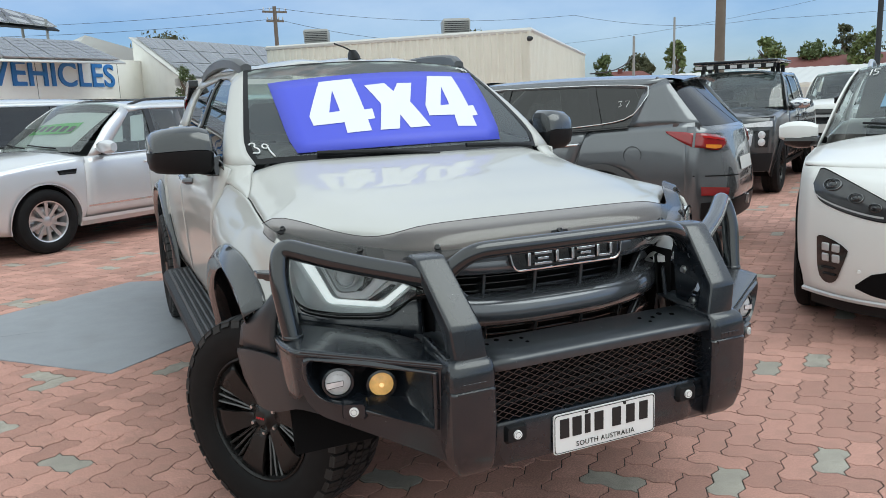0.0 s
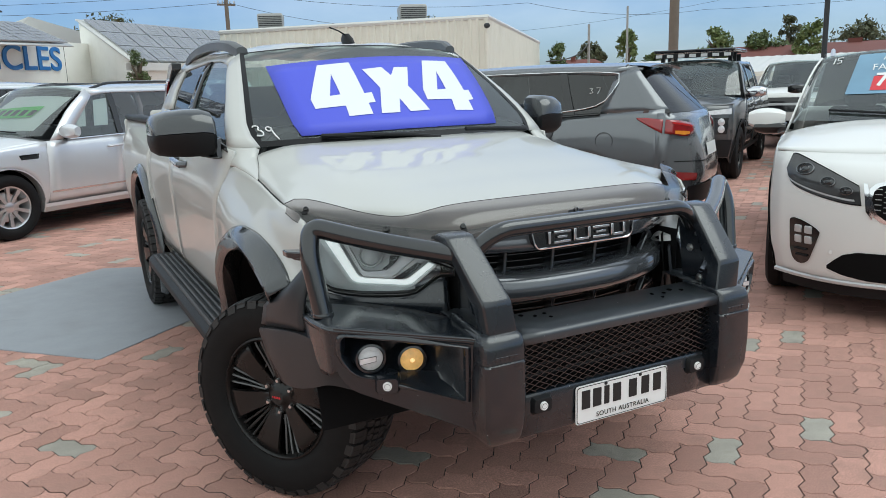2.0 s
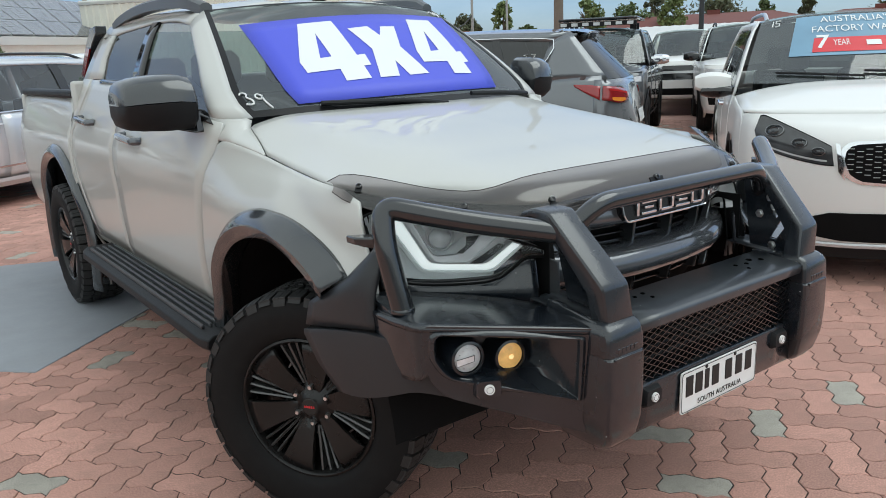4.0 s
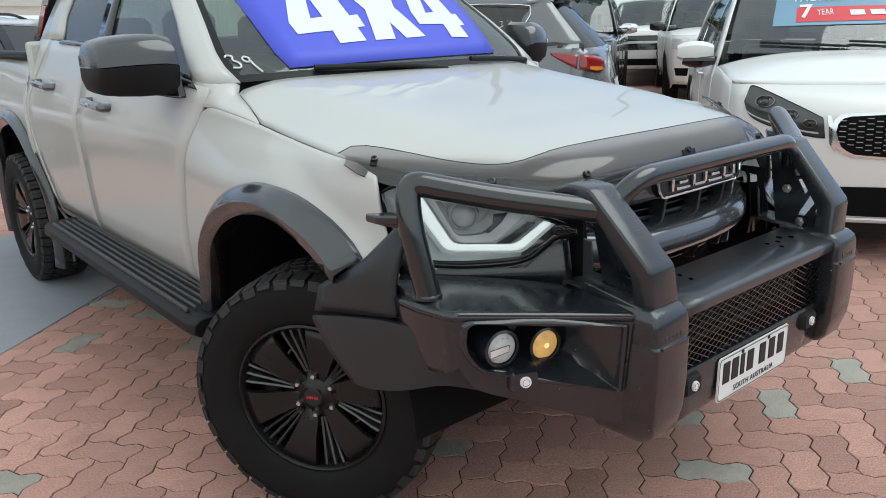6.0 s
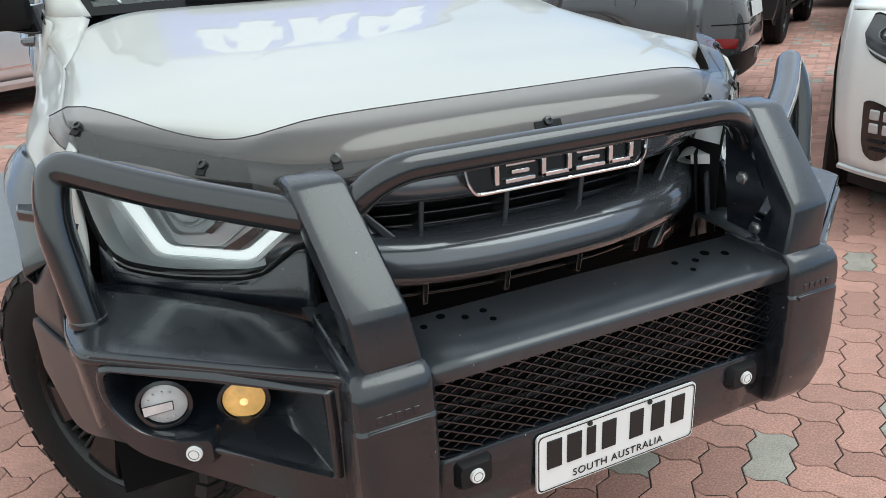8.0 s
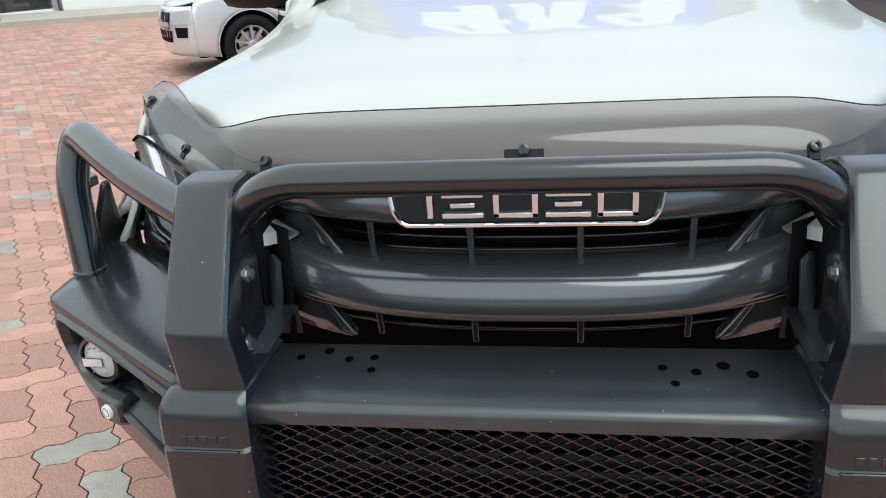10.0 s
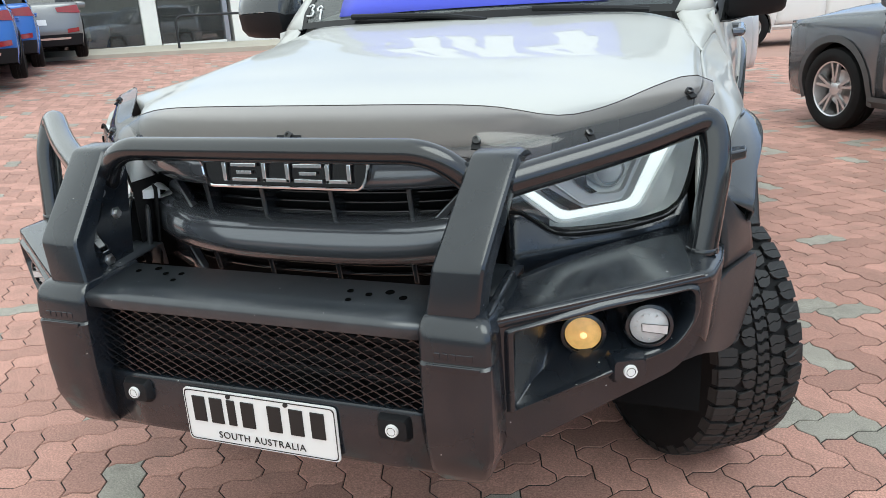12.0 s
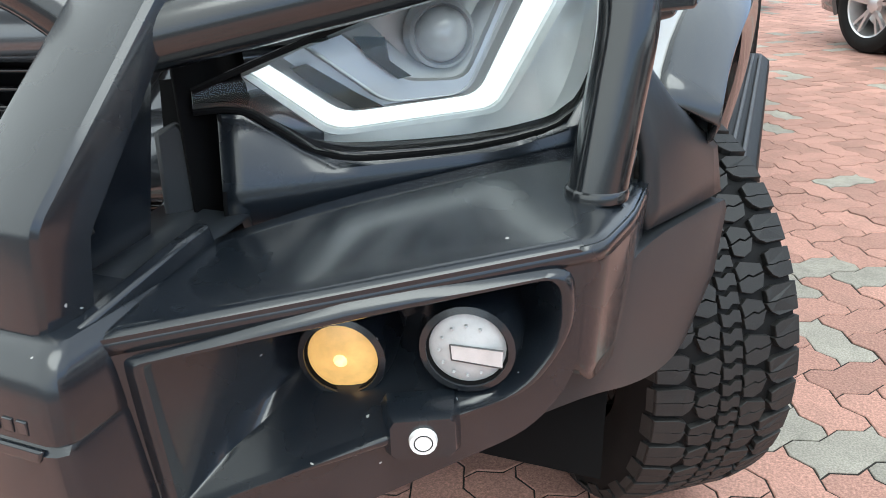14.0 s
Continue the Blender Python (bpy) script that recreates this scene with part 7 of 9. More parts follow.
# white seven-seater facing the ute's flank
KS = Body(wb=2.78, r=0.37, hw=0.945, nose=-0.93, tail=3.87, roof=1.69, slope=2.6, bottom=0.23, hood_f=1.02, hood_r=1.175, screen_b=0.50, screen_t=1.22, roof_r=3.35, glass_b=3.72, glass_bz=1.15, belt0=1.07, belt1=1.14, plan=0.40, lean=0.04,
          doors=(0.48, 1.55, 2.45), windows=((0.78, 1.28), (1.52, 1.55), (1.60, 1.63), (2.58, 2.5), (2.68, 2.6), (3.35, 3.05)))
KH = (-0.812, -0.583)
kia = car("white_seven_seater", heading(3.68, 0.27, *KH), KS, WHITE2, "white seven-seat wagon with a warranty sign in its windscreen", spokes=10, twin=False, rim=RIMDARK, rails=RIMSILVER, dark_roof=True, cladding=PLASTIC, side_glass=GLASS, handle=CHROME)
wipers(KS, kia)
for s in (-1, 1):
    y, z = KS.windows[0][0] - 0.02, KS.belt(KS.windows[0][0]) + 0.09
    x = KS.x(y, z)
    bm = bmesh.new()
    rows = [[(s * (x + 0.03 + 0.235 * t), y - 0.055 + 0.075 * math.cos(a), z - 0.066 + 0.058 * math.sin(math.pi * (0.1 + 0.8 * t)) ** 0.5 * math.sin(a)) for a in np.linspace(0, 2 * math.pi, 12, endpoint=False)] for t in np.linspace(0, 1, 6)]
    vv = sheet(bm, rows, close=True)
    bm.faces.new(vv[0])
    bm.faces.new(vv[-1])
    part("mirror_base", bm, GLOSSBLACK, kia, "gloss black lower half of the door mirror")
def on_front(body, u, z, off):
    """A frame lying on a nose: x along it, z up it, y into it."""
    p = Vector(body.front(u, z, off))
    a = (Vector(body.front(u + 0.02, z, off)) - Vector(body.front(u - 0.02, z, off))).normalized()
    c = (Vector(body.front(u, z + 0.02, off)) - Vector(body.front(u, z - 0.02, off))).normalized()
    b = c.cross(a).normalized()
    c = a.cross(b)
    m = Matrix((a, b, c)).transposed().to_4x4()
    m.translation = p
    return m


for s in (-1, 1):
    lt = curve([(0.462, 0.842), (0.56, 0.888), (0.70, 0.948), (0.80, 0.988), (0.872, 1.012), (0.885, 1.002)], 22)
    lb = curve([(0.445, 0.738), (0.52, 0.740), (0.66, 0.764), (0.80, 0.800), (0.885, 0.838), (0.912, 0.92)], 22)
    part("headlamp_rim", decal(KS.front, [(s * (u + 0.004), z + 0.007) for u, z in lt], [(s * (u - 0.002), z - 0.007) for u, z in lb], 24, 7, 0.003), MATT, kia, "black gap round the headlamp")
    lamp = part("headlamp_bowl", decal(KS.front, [(s * u, z) for u, z in lt], [(s * u, z) for u, z in lb], 24, 7, 0.005), SMOKEDLAMP, kia, "black swept-back headlamp")
    part("lamp_strip", decal(KS.front, [(s * (u + 0.015), z + 0.028) for u, z in lb[1:-3]], [(s * (u + 0.01), z + 0.016) for u, z in lb[1:-3]], 20, 2, 0.008), LAMPGREY, lamp, "grey light strip along the lamp's foot")
    for u, z, r in ((0.535, 0.815, 0.026), (0.645, 0.860, 0.031), (0.79, 0.925, 0.040)):
        m = on_front(KS, s * u, z, 0.007) @ Matrix.Diagonal((1.30, 1, 0.85, 1))
        bm = bmesh.new()
        lathe(bm, [(0.0, -0.010), (r * 0.35, -0.009), (r * 0.6, -0.003), (r * 0.8, 0.0), (r * 1.0, 0.004)], 22, axis="y", m=m)
        part("headlamp_lens", bm, FLARE, lamp)
        bm = bmesh.new()
        lathe(bm, [(r * 1.0, 0.0), (r * 1.05, -0.006), (r * 1.16, -0.005), (r * 1.2, 0.001)], 22, axis="y", m=m)
        part("lens_ring", bm, LENSRING, lamp)
        bm = bmesh.new()
        lathe(bm, [(r * 0.45, -0.008), (r * 0.55, -0.012), (r * 0.62, -0.008)], 22, axis="y", m=m)
        part("lens_step", bm, SMOKEDLAMP, lamp)
    part("lamp_blade", decal(KS.front, [(s * 0.415, 0.86), (s * 0.440, 0.865)], [(s * 0.375, 0.65), (s * 0.415, 0.70)], 4, 6, 0.010), CHROME, kia, "chrome blade between lamp and grille")
    ft = curve([(0.675, 0.545), (0.70, 0.572), (0.77, 0.604), (0.845, 0.622), (0.866, 0.600)], 12)
    fb = curve([(0.682, 0.520), (0.725, 0.40), (0.775, 0.330), (0.845, 0.318), (0.866, 0.360)], 12)
    part("fog_housing", decal(KS.front, [(s * u, z) for u, z in ft], [(s * u, z) for u, z in fb], 14, 8, 0.004), GLOSSBLACK, kia)
    for z in (0.425, 0.385):
        bm = bmesh.new()
        box(bm, -0.045, 0.045, -0.006, 0.004, -0.006, 0.006, on_front(KS, s * 0.795, z, 0.006))
        part("fog_slat", bm, PLASTIC, kia, bevel=0.002)
    for u in (0.745, 0.808):
        for z in (0.487, 0.552):
            bm = bmesh.new()
            box(bm, -0.026, 0.026, -0.006, 0.008, -0.025, 0.025, on_front(KS, s * u, z, 0.007))
            part("fog_lamp", bm, LAMPGREY, kia, "grey square lamp cell", bevel=0.009)
    part("lower_intake", decal(KS.front, [(s * 0.0, 0.455), (s * 0.45, 0.450), (s * 0.54, 0.425), (s * 0.645, 0.345)], [(s * 0.0, 0.27), (s * 0.40, 0.275), (s * 0.55, 0.295), (s * 0.645, 0.325)], 16, 5, 0.004), MATT, kia)
    bm = bmesh.new()
    lathe(bm, [(0.0, -0.004), (0.011, -0.003), (0.012, 0.003)], 12, axis="y", m=pose(*KS.front(s * 0.61, 0.43, 0.003)))
    part("parking_sensor", bm, WHITE2, kia)
kg = [(-0.385, 0.775), (-0.375, 0.835), (-0.33, 0.858), (0.0, 0.875), (0.33, 0.858), (0.375, 0.835), (0.385, 0.775)]
kb = [(-0.385, 0.77), (-0.355, 0.69), (-0.29, 0.645), (0.0, 0.625), (0.29, 0.645), (0.355, 0.69), (0.385, 0.77)]
part("grille_rim", decal(KS.front, [(u * 1.07, z + 0.016) for u, z in kg], [(u * 1.07, z - 0.016) for u, z in kb], 21, 5, 0.006), CHROME, kia, "chrome grille surround")
part("grille_field", decal(KS.front, kg, kb, 21, 5, 0.011), MATT, kia)
for r_ in range(7):
    for c_ in range(15):
        u, z = -0.35 + 0.05 * c_, 0.650 + 0.030 * r_ + 0.015 * (c_ % 2)
        if abs(u) < 0.36 and z < 0.858 - 0.03 * (abs(u) / 0.36) ** 4 and z > 0.640 + 0.07 * (abs(u) / 0.36) ** 4:
            p = KS.front(u, z, 0.016)
            bm = bmesh.new()
            box(bm, -0.017, 0.017, -0.003, 0.004, 0.004, 0.0075, pose(*p, 0, 0, u * 40))
            part("grille_stud", bm, LAMPGREY, kia)
bm = bmesh.new()
sheet(bm, [[KS.front(u, z, o) for u in np.linspace(-1, 1, 21)] for z, o in ((0.262, 0.003), (0.252, 0.014), (0.236, 0.014), (0.23, 0.0))])
part("skid_trim", bm, LAMPGREY, kia)
bm = bmesh.new()
sheet(bm, [[KS.front(u, z, -0.02) for u in np.linspace(-0.98, 0.98, 15)] for z in (0.24, 0.20, 0.16)])
part("lower_apron", bm, PLASTIC, kia)
sign = part("screen_sign", decal(KS.screen, [(-0.62, 0.92), (0.80, 0.92)], [(-0.66, 0.30), (0.82, 0.30)], 12, 5, 0.004), material("sign_sky_print", (0.16, 0.30, 0.42), 0.45, vary=0.25, scale=3), kia, "warranty sign with red panel across the windscreen")
part("red_panel", decal(KS.screen, [(-0.44, 0.54), (0.78, 0.54)], [(-0.46, 0.34), (0.79, 0.34)], 10, 3, 0.007), REDINK, sign)


def screen_text(body, text, u0, u1, v, height, mat, parent, bold=0.0):
    """Flat characters wrapped on a windscreen."""
    cu = bpy.data.curves.new("sign_text", "FONT")
    cu.body, cu.align_x, cu.align_y, cu.offset = text, "LEFT", "BOTTOM", bold
    tmp = bpy.data.objects.new("sign_text", cu)
    scene.collection.objects.link(tmp)
    me = bpy.data.meshes.new_from_object(tmp.evaluated_get(bpy.context.evaluated_depsgraph_get()))
    bpy.data.objects.remove(tmp)
    xs = [v_.co.x for v_ in me.vertices]
    lo, hi = min(xs), max(xs)
    for v_ in me.vertices:
        u = u0 + (u1 - u0) * (v_.co.x - lo) / (hi - lo)
        v_.co = body.screen(u, v + v_.co.y * height, 0.009)
    me.materials.clear()
    me.materials.append(mat)
    ob = new("sign_text", me)
    ob.parent = parent
    return ob


screen_text(KS, "AUSTRALIA'S BEST", -0.38, 0.62, 0.76, 0.14, PAPER, sign)
screen_text(KS, "FACTORY WARRANTY", -0.46, 0.70, 0.60, 0.14, PAPER, sign)
screen_text(KS, "7", -0.42, -0.30, 0.345, 0.26, PAPER, sign, 0.02)
screen_text(KS, "YEAR", -0.27, -0.12, 0.40, 0.12, PAPER, sign)
for u in (0.02, 0.20, 0.42):
    part("text_bar", decal(KS.screen, [(u, 0.48), (u + 0.13, 0.48)], [(u, 0.41), (u + 0.13, 0.41)], 3, 2, 0.010), PAPER, sign)
bm = bmesh.new()
for st in ([(-0.86, 0.90), (-0.86, 0.80)], [(-0.78, 0.90), (-0.83, 0.90), (-0.83, 0.86), (-0.79, 0.85), (-0.79, 0.81), (-0.83, 0.80)]):
    pipe(bm, [KS.screen(u, v, 0.006) for u, v in st], 0.005, 5)
part("painted_number", bm, PAPER, kia, "white painted number 15 on the windscreen")

# charcoal ute with a roof rack
TR = Body(wb=3.0, r=0.39, hw=0.92, nose=-0.88, tail=4.3, roof=1.80, hood_f=1.10, hood_r=1.24, screen_b=0.55, screen_t=1.15, roof_r=2.55, glass_b=2.75, glass_bz=1.25, belt0=1.17, belt1=1.22, sill=0.42, bottom=0.36, plan=0.30, lean=0.05,
          doors=(0.50, 1.5, 2.35), windows=((0.78, 1.22), (1.45, 1.48), (1.54, 1.57), (2.35, 2.30), (2.40, 2.36), (2.50, 2.42)))
tri = car("charcoal_ute", corner_place(7.75, 5.55, -0.83, -0.56, 0.79, 1), TR, CHARCOAL, "charcoal dual-cab ute with a black roof rack", rim=RIMDARK, spokes=6, twin=True, mirror=CHROME, cladding=PLASTIC, rim_r=0.24)
for s in (-1, 1):
    part("headlamp", decal(TR.front, [(s * 0.52, 1.02), (s * 0.98, 1.06)], [(s * 0.52, 0.98), (s * 0.98, 0.98)], 7, 3), LAMPWHITE, tri)
    part("lamp_stack", decal(TR.front, [(s * 0.74, 0.93), (s * 0.94, 0.93)], [(s * 0.76, 0.70), (s * 0.92, 0.70)], 5, 4), GLOSSBLACK, tri)
    for z in (0.87, 0.77):
        bm = bmesh.new()
        lathe(bm, [(0.0, -0.01), (0.05, -0.004), (0.055, 0.006)], 16, axis="y", m=pose(*TR.front(s * 0.84, z, 0.006), 0, 0, s * 35))
        part("fog_lamp", bm, LAMPWHITE, tri)
    part("chrome_blade", decal(TR.front, [(s * 0.50, 1.00), (s * 0.72, 0.94), (s * 0.70, 0.72)], [(s * 0.46, 0.97), (s * 0.66, 0.91), (s * 0.64, 0.72)], 9, 2, 0.008), CHROME, tri)
    for k in range(3):
        p0, p1 = TR.roof_at(s * 0.80, 1.30 + 0.5 * k), TR.roof_at(s * 0.80, 1.30 + 0.5 * k)
        bm = bmesh.new()
        box(bm, p0[0] - 0.03, p0[0] + 0.03, p0[1] - 0.03, p0[1] + 0.03, p0[2] - 0.01, p0[2] + 0.12)
        part("rack_foot", bm, PLASTIC, tri)
part("grille", decal(TR.front, [(-0.46, 1.0), (0.46, 1.0)], [(-0.46, 0.72), (0.46, 0.72)]), MATT, tri)
part("lower_bumper", decal(TR.front, [(-0.98, 0.62), (0.98, 0.62)], [(-0.98, 0.37), (0.98, 0.37)], 15, 3, 0.02), PLASTIC, tri)
bm = bmesh.new()
pipe(bm, bend([(-0.62, 1.05, 1.93), (-0.62, 2.55, 1.93), (0.62, 2.55, 1.93), (0.62, 1.05, 1.93), (-0.62, 1.05, 1.93)], 0.04, 4), 0.025, 8)
rack = part("roof_rack", bm, TUBEBLACK, tri, "black slatted roof rack")
for y in np.linspace(1.10, 2.5, 8):
    bm = bmesh.new()
    box(bm, -0.62, 0.62, y - 0.045, y + 0.045, 1.92, 1.945)
    part("rack_slat", bm, TUBEBLACK, rack)
bm = bmesh.new()
box(bm, -0.62, 0.62, 1.04, 1.07, 1.82, 1.89)
light_bar = part("light_bar", bm, PLASTIC, tri)
for k in range(7):
    bm = bmesh.new()
    box(bm, -0.60 + 0.18 * k, -0.50 + 0.18 * k, 1.02, 1.06, 1.83, 1.88)
    part("lamp", bm, LAMPGREY, light_bar)

# white utes and wagons further along the rows
RG = Body(wb=3.2, r=0.39, hw=0.93, nose=-0.9, tail=4.3, roof=1.82, hood_f=1.12, hood_r=1.24, screen_b=0.55, screen_t=1.15, roof_r=2.55, glass_b=2.75, glass_bz=1.25, belt0=1.17, belt1=1.22, sill=0.42, bottom=0.36, plan=0.28,
          doors=(0.50, 1.5, 2.35), windows=((0.78, 1.22), (1.45, 1.48), (1.54, 1.57), (2.35, 2.30), (2.40, 2.36), (2.50, 2.42)))


def far_front(body, e):
    for s in (-1, 1):
        part("headlamp", decal(body.front, [(s * 0.60, body.hood_f - 0.06), (s * 0.98, body.hood_f - 0.04)], [(s * 0.60, body.hood_f - 0.22), (s * 0.98, body.hood_f - 0.20)], 6, 3), LAMPWHITE, e)
        part("fog_recess", decal(body.front, [(s * 0.68, 0.62), (s * 0.92, 0.62)], [(s * 0.70, 0.50), (s * 0.90, 0.50)], 5, 3), MATT, e)
    part("grille", decal(body.front, [(-0.55, body.hood_f - 0.07), (0.55, body.hood_f - 0.07)], [(-0.50, body.hood_f - 0.36), (0.50, body.hood_f - 0.36)], 9, 4), GLOSSBLACK, e)
    part("grille_bar", decal(body.front, [(-0.53, body.hood_f - 0.18), (0.53, body.hood_f - 0.18)], [(-0.53, body.hood_f - 0.23), (0.53, body.hood_f - 0.23)], 9, 2, 0.012), LAMPGREY, e)
    part("lower_intake", decal(body.front, [(-0.60, 0.58), (0.60, 0.58)], [(-0.55, 0.44), (0.55, 0.44)], 9, 3), MATT, e)


w2 = car("white_wagon", heading(10.35, 5.2, -0.80, -0.60), RG, WHITE2, "white four-wheel-drive wagon with black mirrors", rim=RIMDARK, mirror=GLOSSBLACK, cladding=PLASTIC, rails=PLASTIC)
far_front(RG, w2)
w3 = car("white_ute", heading(17.2, 11.5, -0.83, -0.56), RG, WHITE2, "white dual-cab ute facing along the row", rim=RIMDARK, mirror=GLOSSBLACK, cladding=PLASTIC)
far_front(RG, w3)
w4 = car("white_ute", heading(13.0, 8.55, -0.83, -0.56), RG, WHITE2, "white dual-cab ute half hidden in the row", mirror=CHROME)
far_front(RG, w4)
w5 = car("white_ute", heading(15.4, 8.6, -0.80, -0.60), RG, WHITE2, "white dual-cab ute behind the wagons", mirror=GLOSSBLACK)
far_front(RG, w5)
w6 = car("white_wagon", corner_place(1.02, 15.8, -0.95, -0.3, 0.83, 1), RG, WHITE2, "white wagon parked across the yard", rim=RIMSILVER)
far_front(RG, w6)
w7 = car("silver_wagon", heading(-4.2, 8.2, -0.83, -0.56), SW, SILVER, "silver wagon beyond the first")
far_front(SW, w7)
car("grey_wagon", heading(-3.0, 14.0, -0.8, -0.6), SW, GREY2, "grey wagon deep in the yard")

# hatchbacks by the showroom
HB = Body(wb=2.65, r=0.345, hw=0.91, nose=-0.88, tail=3.45, roof=1.60, hood_f=0.85, hood_r=1.05, screen_b=0.5, screen_t=1.2, roof_r=2.95, glass_b=3.30, glass_bz=1.12, belt0=1.0, belt1=1.10,
          doors=(0.48, 1.5, 2.3), windows=((0.75, 1.22), (1.45, 1.48), (1.54, 1.57), (2.45, 2.38), (2.52, 2.45), (2.95, 2.75)))


def rear_details(b, e, plate=True):
    for s in (-1, 1):
        part("tail_lamp", decal(b.back, [(s * 0.50, 1.02), (s * 1.0, 1.06)], [(s * 0.52, 0.93), (s * 1.0, 0.90)], 7, 3, 0.012), REDLENS, e, "red tail lamp")
        part("bumper_reflector", decal(b.back, [(s * 0.66, 0.60), (s * 0.92, 0.62)], [(s * 0.66, 0.52), (s * 0.92, 0.54)], 4, 2, 0.012), REDLENS, e)
    part("bumper_cladding", decal(b.back, [(-0.98, 0.50), (0.98, 0.50)], [(-0.98, 0.28), (0.98, 0.28)], 11, 3, 0.014), PLASTIC, e)
    part("number_plate", decal(b.back, [(-0.24, 0.80), (0.24, 0.80)], [(-0.24, 0.69), (0.24, 0.69)], 4, 2, 0.014), PLATEWHITE, e)
    part("exhaust_trim", decal(b.back, [(-0.72, 0.44), (0.72, 0.44)], [(-0.70, 0.40), (0.70, 0.40)], 9, 2, 0.02), CHROME, e)


def tail_place(wx, wy, hx, hy, b, s):
    """From a rear wheel on side s at wx, wy."""
    n = math.hypot(hx, hy)
    hx, hy = hx / n, hy / n
    lx, ly = -hy, hx
    return heading(wx - lx * (b.hw - 0.1) * s + hx * b.wb, wy - ly * (b.hw - 0.1) * s + hy * b.wb, hx, hy)


SHOW = (-0.74, 0.67)
for name, (wx, wy), paint, lab in (("grey_suv", (-12.3, 11.15), GREY2, "grey small four-wheel drive parked by the showroom"), ("blue_hatchback", (-11.24, 9.0), BLUE, "bright blue hatchback parked by the showroom"),
                                   ("blue_suv", (-10.0, 7.46), BLUE, "bright blue small wagon with black cladding"), ("navy_sedan", (-9.3, 6.1), NAVY, "deep blue sedan parked by the showroom")):
    e = car(name, tail_place(wx, wy, *SHOW, HB, -1), HB, paint, lab, cladding=PLASTIC if "suv" in name else None)
    rear_details(HB, e)

# ---- buildings and distance ----
def far(az, d, z=0.0):
    """A place by compass angle (degrees to the right of +y) and distance from the forecourt's corner."""
    return Vector((-1.3 + d * math.sin(radians(az)), -2.8 + d * math.cos(radians(az)), z))


RENDER = material("cream_painted_wall", (0.84, 0.835, 0.79), 0.7, vary=0.05, fine=0.04, scale=0.8, dirt=0.12, dirt_color=(0.4, 0.37, 0.32), bump=0.2, bump_scale=60)
METALWALL = material("cream_metal_cladding", (0.74, 0.725, 0.645), 0.5, vary=0.05, fine=0.03, scale=0.6, dirt=0.15, dirt_color=(0.4, 0.37, 0.30))
METALROOF = material("pale_metal_roof", (0.62, 0.62, 0.60), 0.45, metal=0.2, vary=0.06, scale=0.7)
SOLAR = material("solar_cell_blue", (0.022, 0.028, 0.055), 0.12, coat=0.4, vary=0.12, scale=3)
SOLARFRAME = material("solar_frame", (0.45, 0.46, 0.48), 0.3, metal=0.8, vary=0.05, scale=5)
REDROOF = material("terracotta_roof", (0.15, 0.045, 0.036), 0.8, vary=0.15, fine=0.1, scale=2)
TIMBER = material("weathered_pole_timber", (0.16, 0.13, 0.105), 0.85, vary=0.2, fine=0.15, scale=4, bump=0.5, bump_scale=60)
DARKMETAL = material("dark_metal", (0.03, 0.032, 0.035), 0.5, metal=0.3, vary=0.1, scale=5)
SHOPGLASS = clear("shop_glass", (0.55, 0.60, 0.62), ior=2.0, dust_sheen=0.05)
GALV = material("galvanised_metal", (0.33, 0.33, 0.32), 0.5, metal=0.5, vary=0.12, scale=3)

FX, FY = 0.611, 0.792          # the showroom's front line
P0 = Vector((-12.4, 14.94, 0))
SIZE = 1.207


def front(t, z, out=0.0):
    """A place on the showroom's front: t metres along it, z high, out metres towards the yard."""
    t, out = t * SIZE, out * SIZE
    return Vector((P0.x + FX * t + FY * out, P0.y + FY * t - FX * out, 1.46 + (z - 1.46) * SIZE))


def wall_box(bm, t0, t1, z0, z1, o0, o1):
    vs = [bm.verts.new(front(t, z, o)) for z in (z0, z1) for o in (o0, o1) for t in (t0, t1)]
    for f in ((0, 1, 3, 2), (4, 6, 7, 5), (0, 4, 5, 1), (2, 3, 7, 6), (0, 2, 6, 4), (1, 5, 7, 3)):
        bm.faces.new([vs[i] for i in f])


show = empty("showroom", pose(0, 0, 0), "cream single-storey showroom with glass front and blue sign letters", "building")
bm = bmesh.new()
wall_box(bm, -14, 19.6, 1.95, 3.22, -0.30, 0.0)
part("fascia", bm, RENDER, show, "cream fascia panel")
for t in (9.5, 13.2, 16.9):
    bm = bmesh.new()
    wall_box(bm, t - 0.008, t + 0.008, 1.97, 3.20, 0.0, 0.004)
    part("panel_joint", bm, PLASTIC, show)
bm = bmesh.new()
wall_box(bm, 1.0, 6.8, 0.2, 1.95, -0.45, -0.15)
part("wall", bm, RENDER, show)
bm = bmesh.new()
wall_box(bm, 18.6, 19.6, -0.1, 1.95, -0.30, -0.02)
part("wall", bm, RENDER, show)
bm = bmesh.new()
wall_box(bm, -14, 19.6, -0.1, 3.0, -9.2, -9.0)
wall_box(bm, -14.2, -14, -0.1, 3.0, -9.0, -0.2)
wall_box(bm, 19.4, 19.6, -0.1, 3.0, -9.0, -0.3)
wall_box(bm, -14, 19.6, 2.95, 3.05, -9.0, -0.3)
part("back_wall", bm, RENDER, show)
for t in (-13.9, -9.0, -4.6, -0.75, 0.85, 7.0, 8.6, 10.2, 11.8, 13.4, 15.0, 16.6, 18.3):
    w = 0.16 if t in (-0.75,) else 0.05
    bm = bmesh.new()
    wall_box(bm, t - w, t + w, -0.1, 1.95, -0.30, -0.12)
    part("mullion", bm, RENDER if w > 0.1 else SOLARFRAME, show)
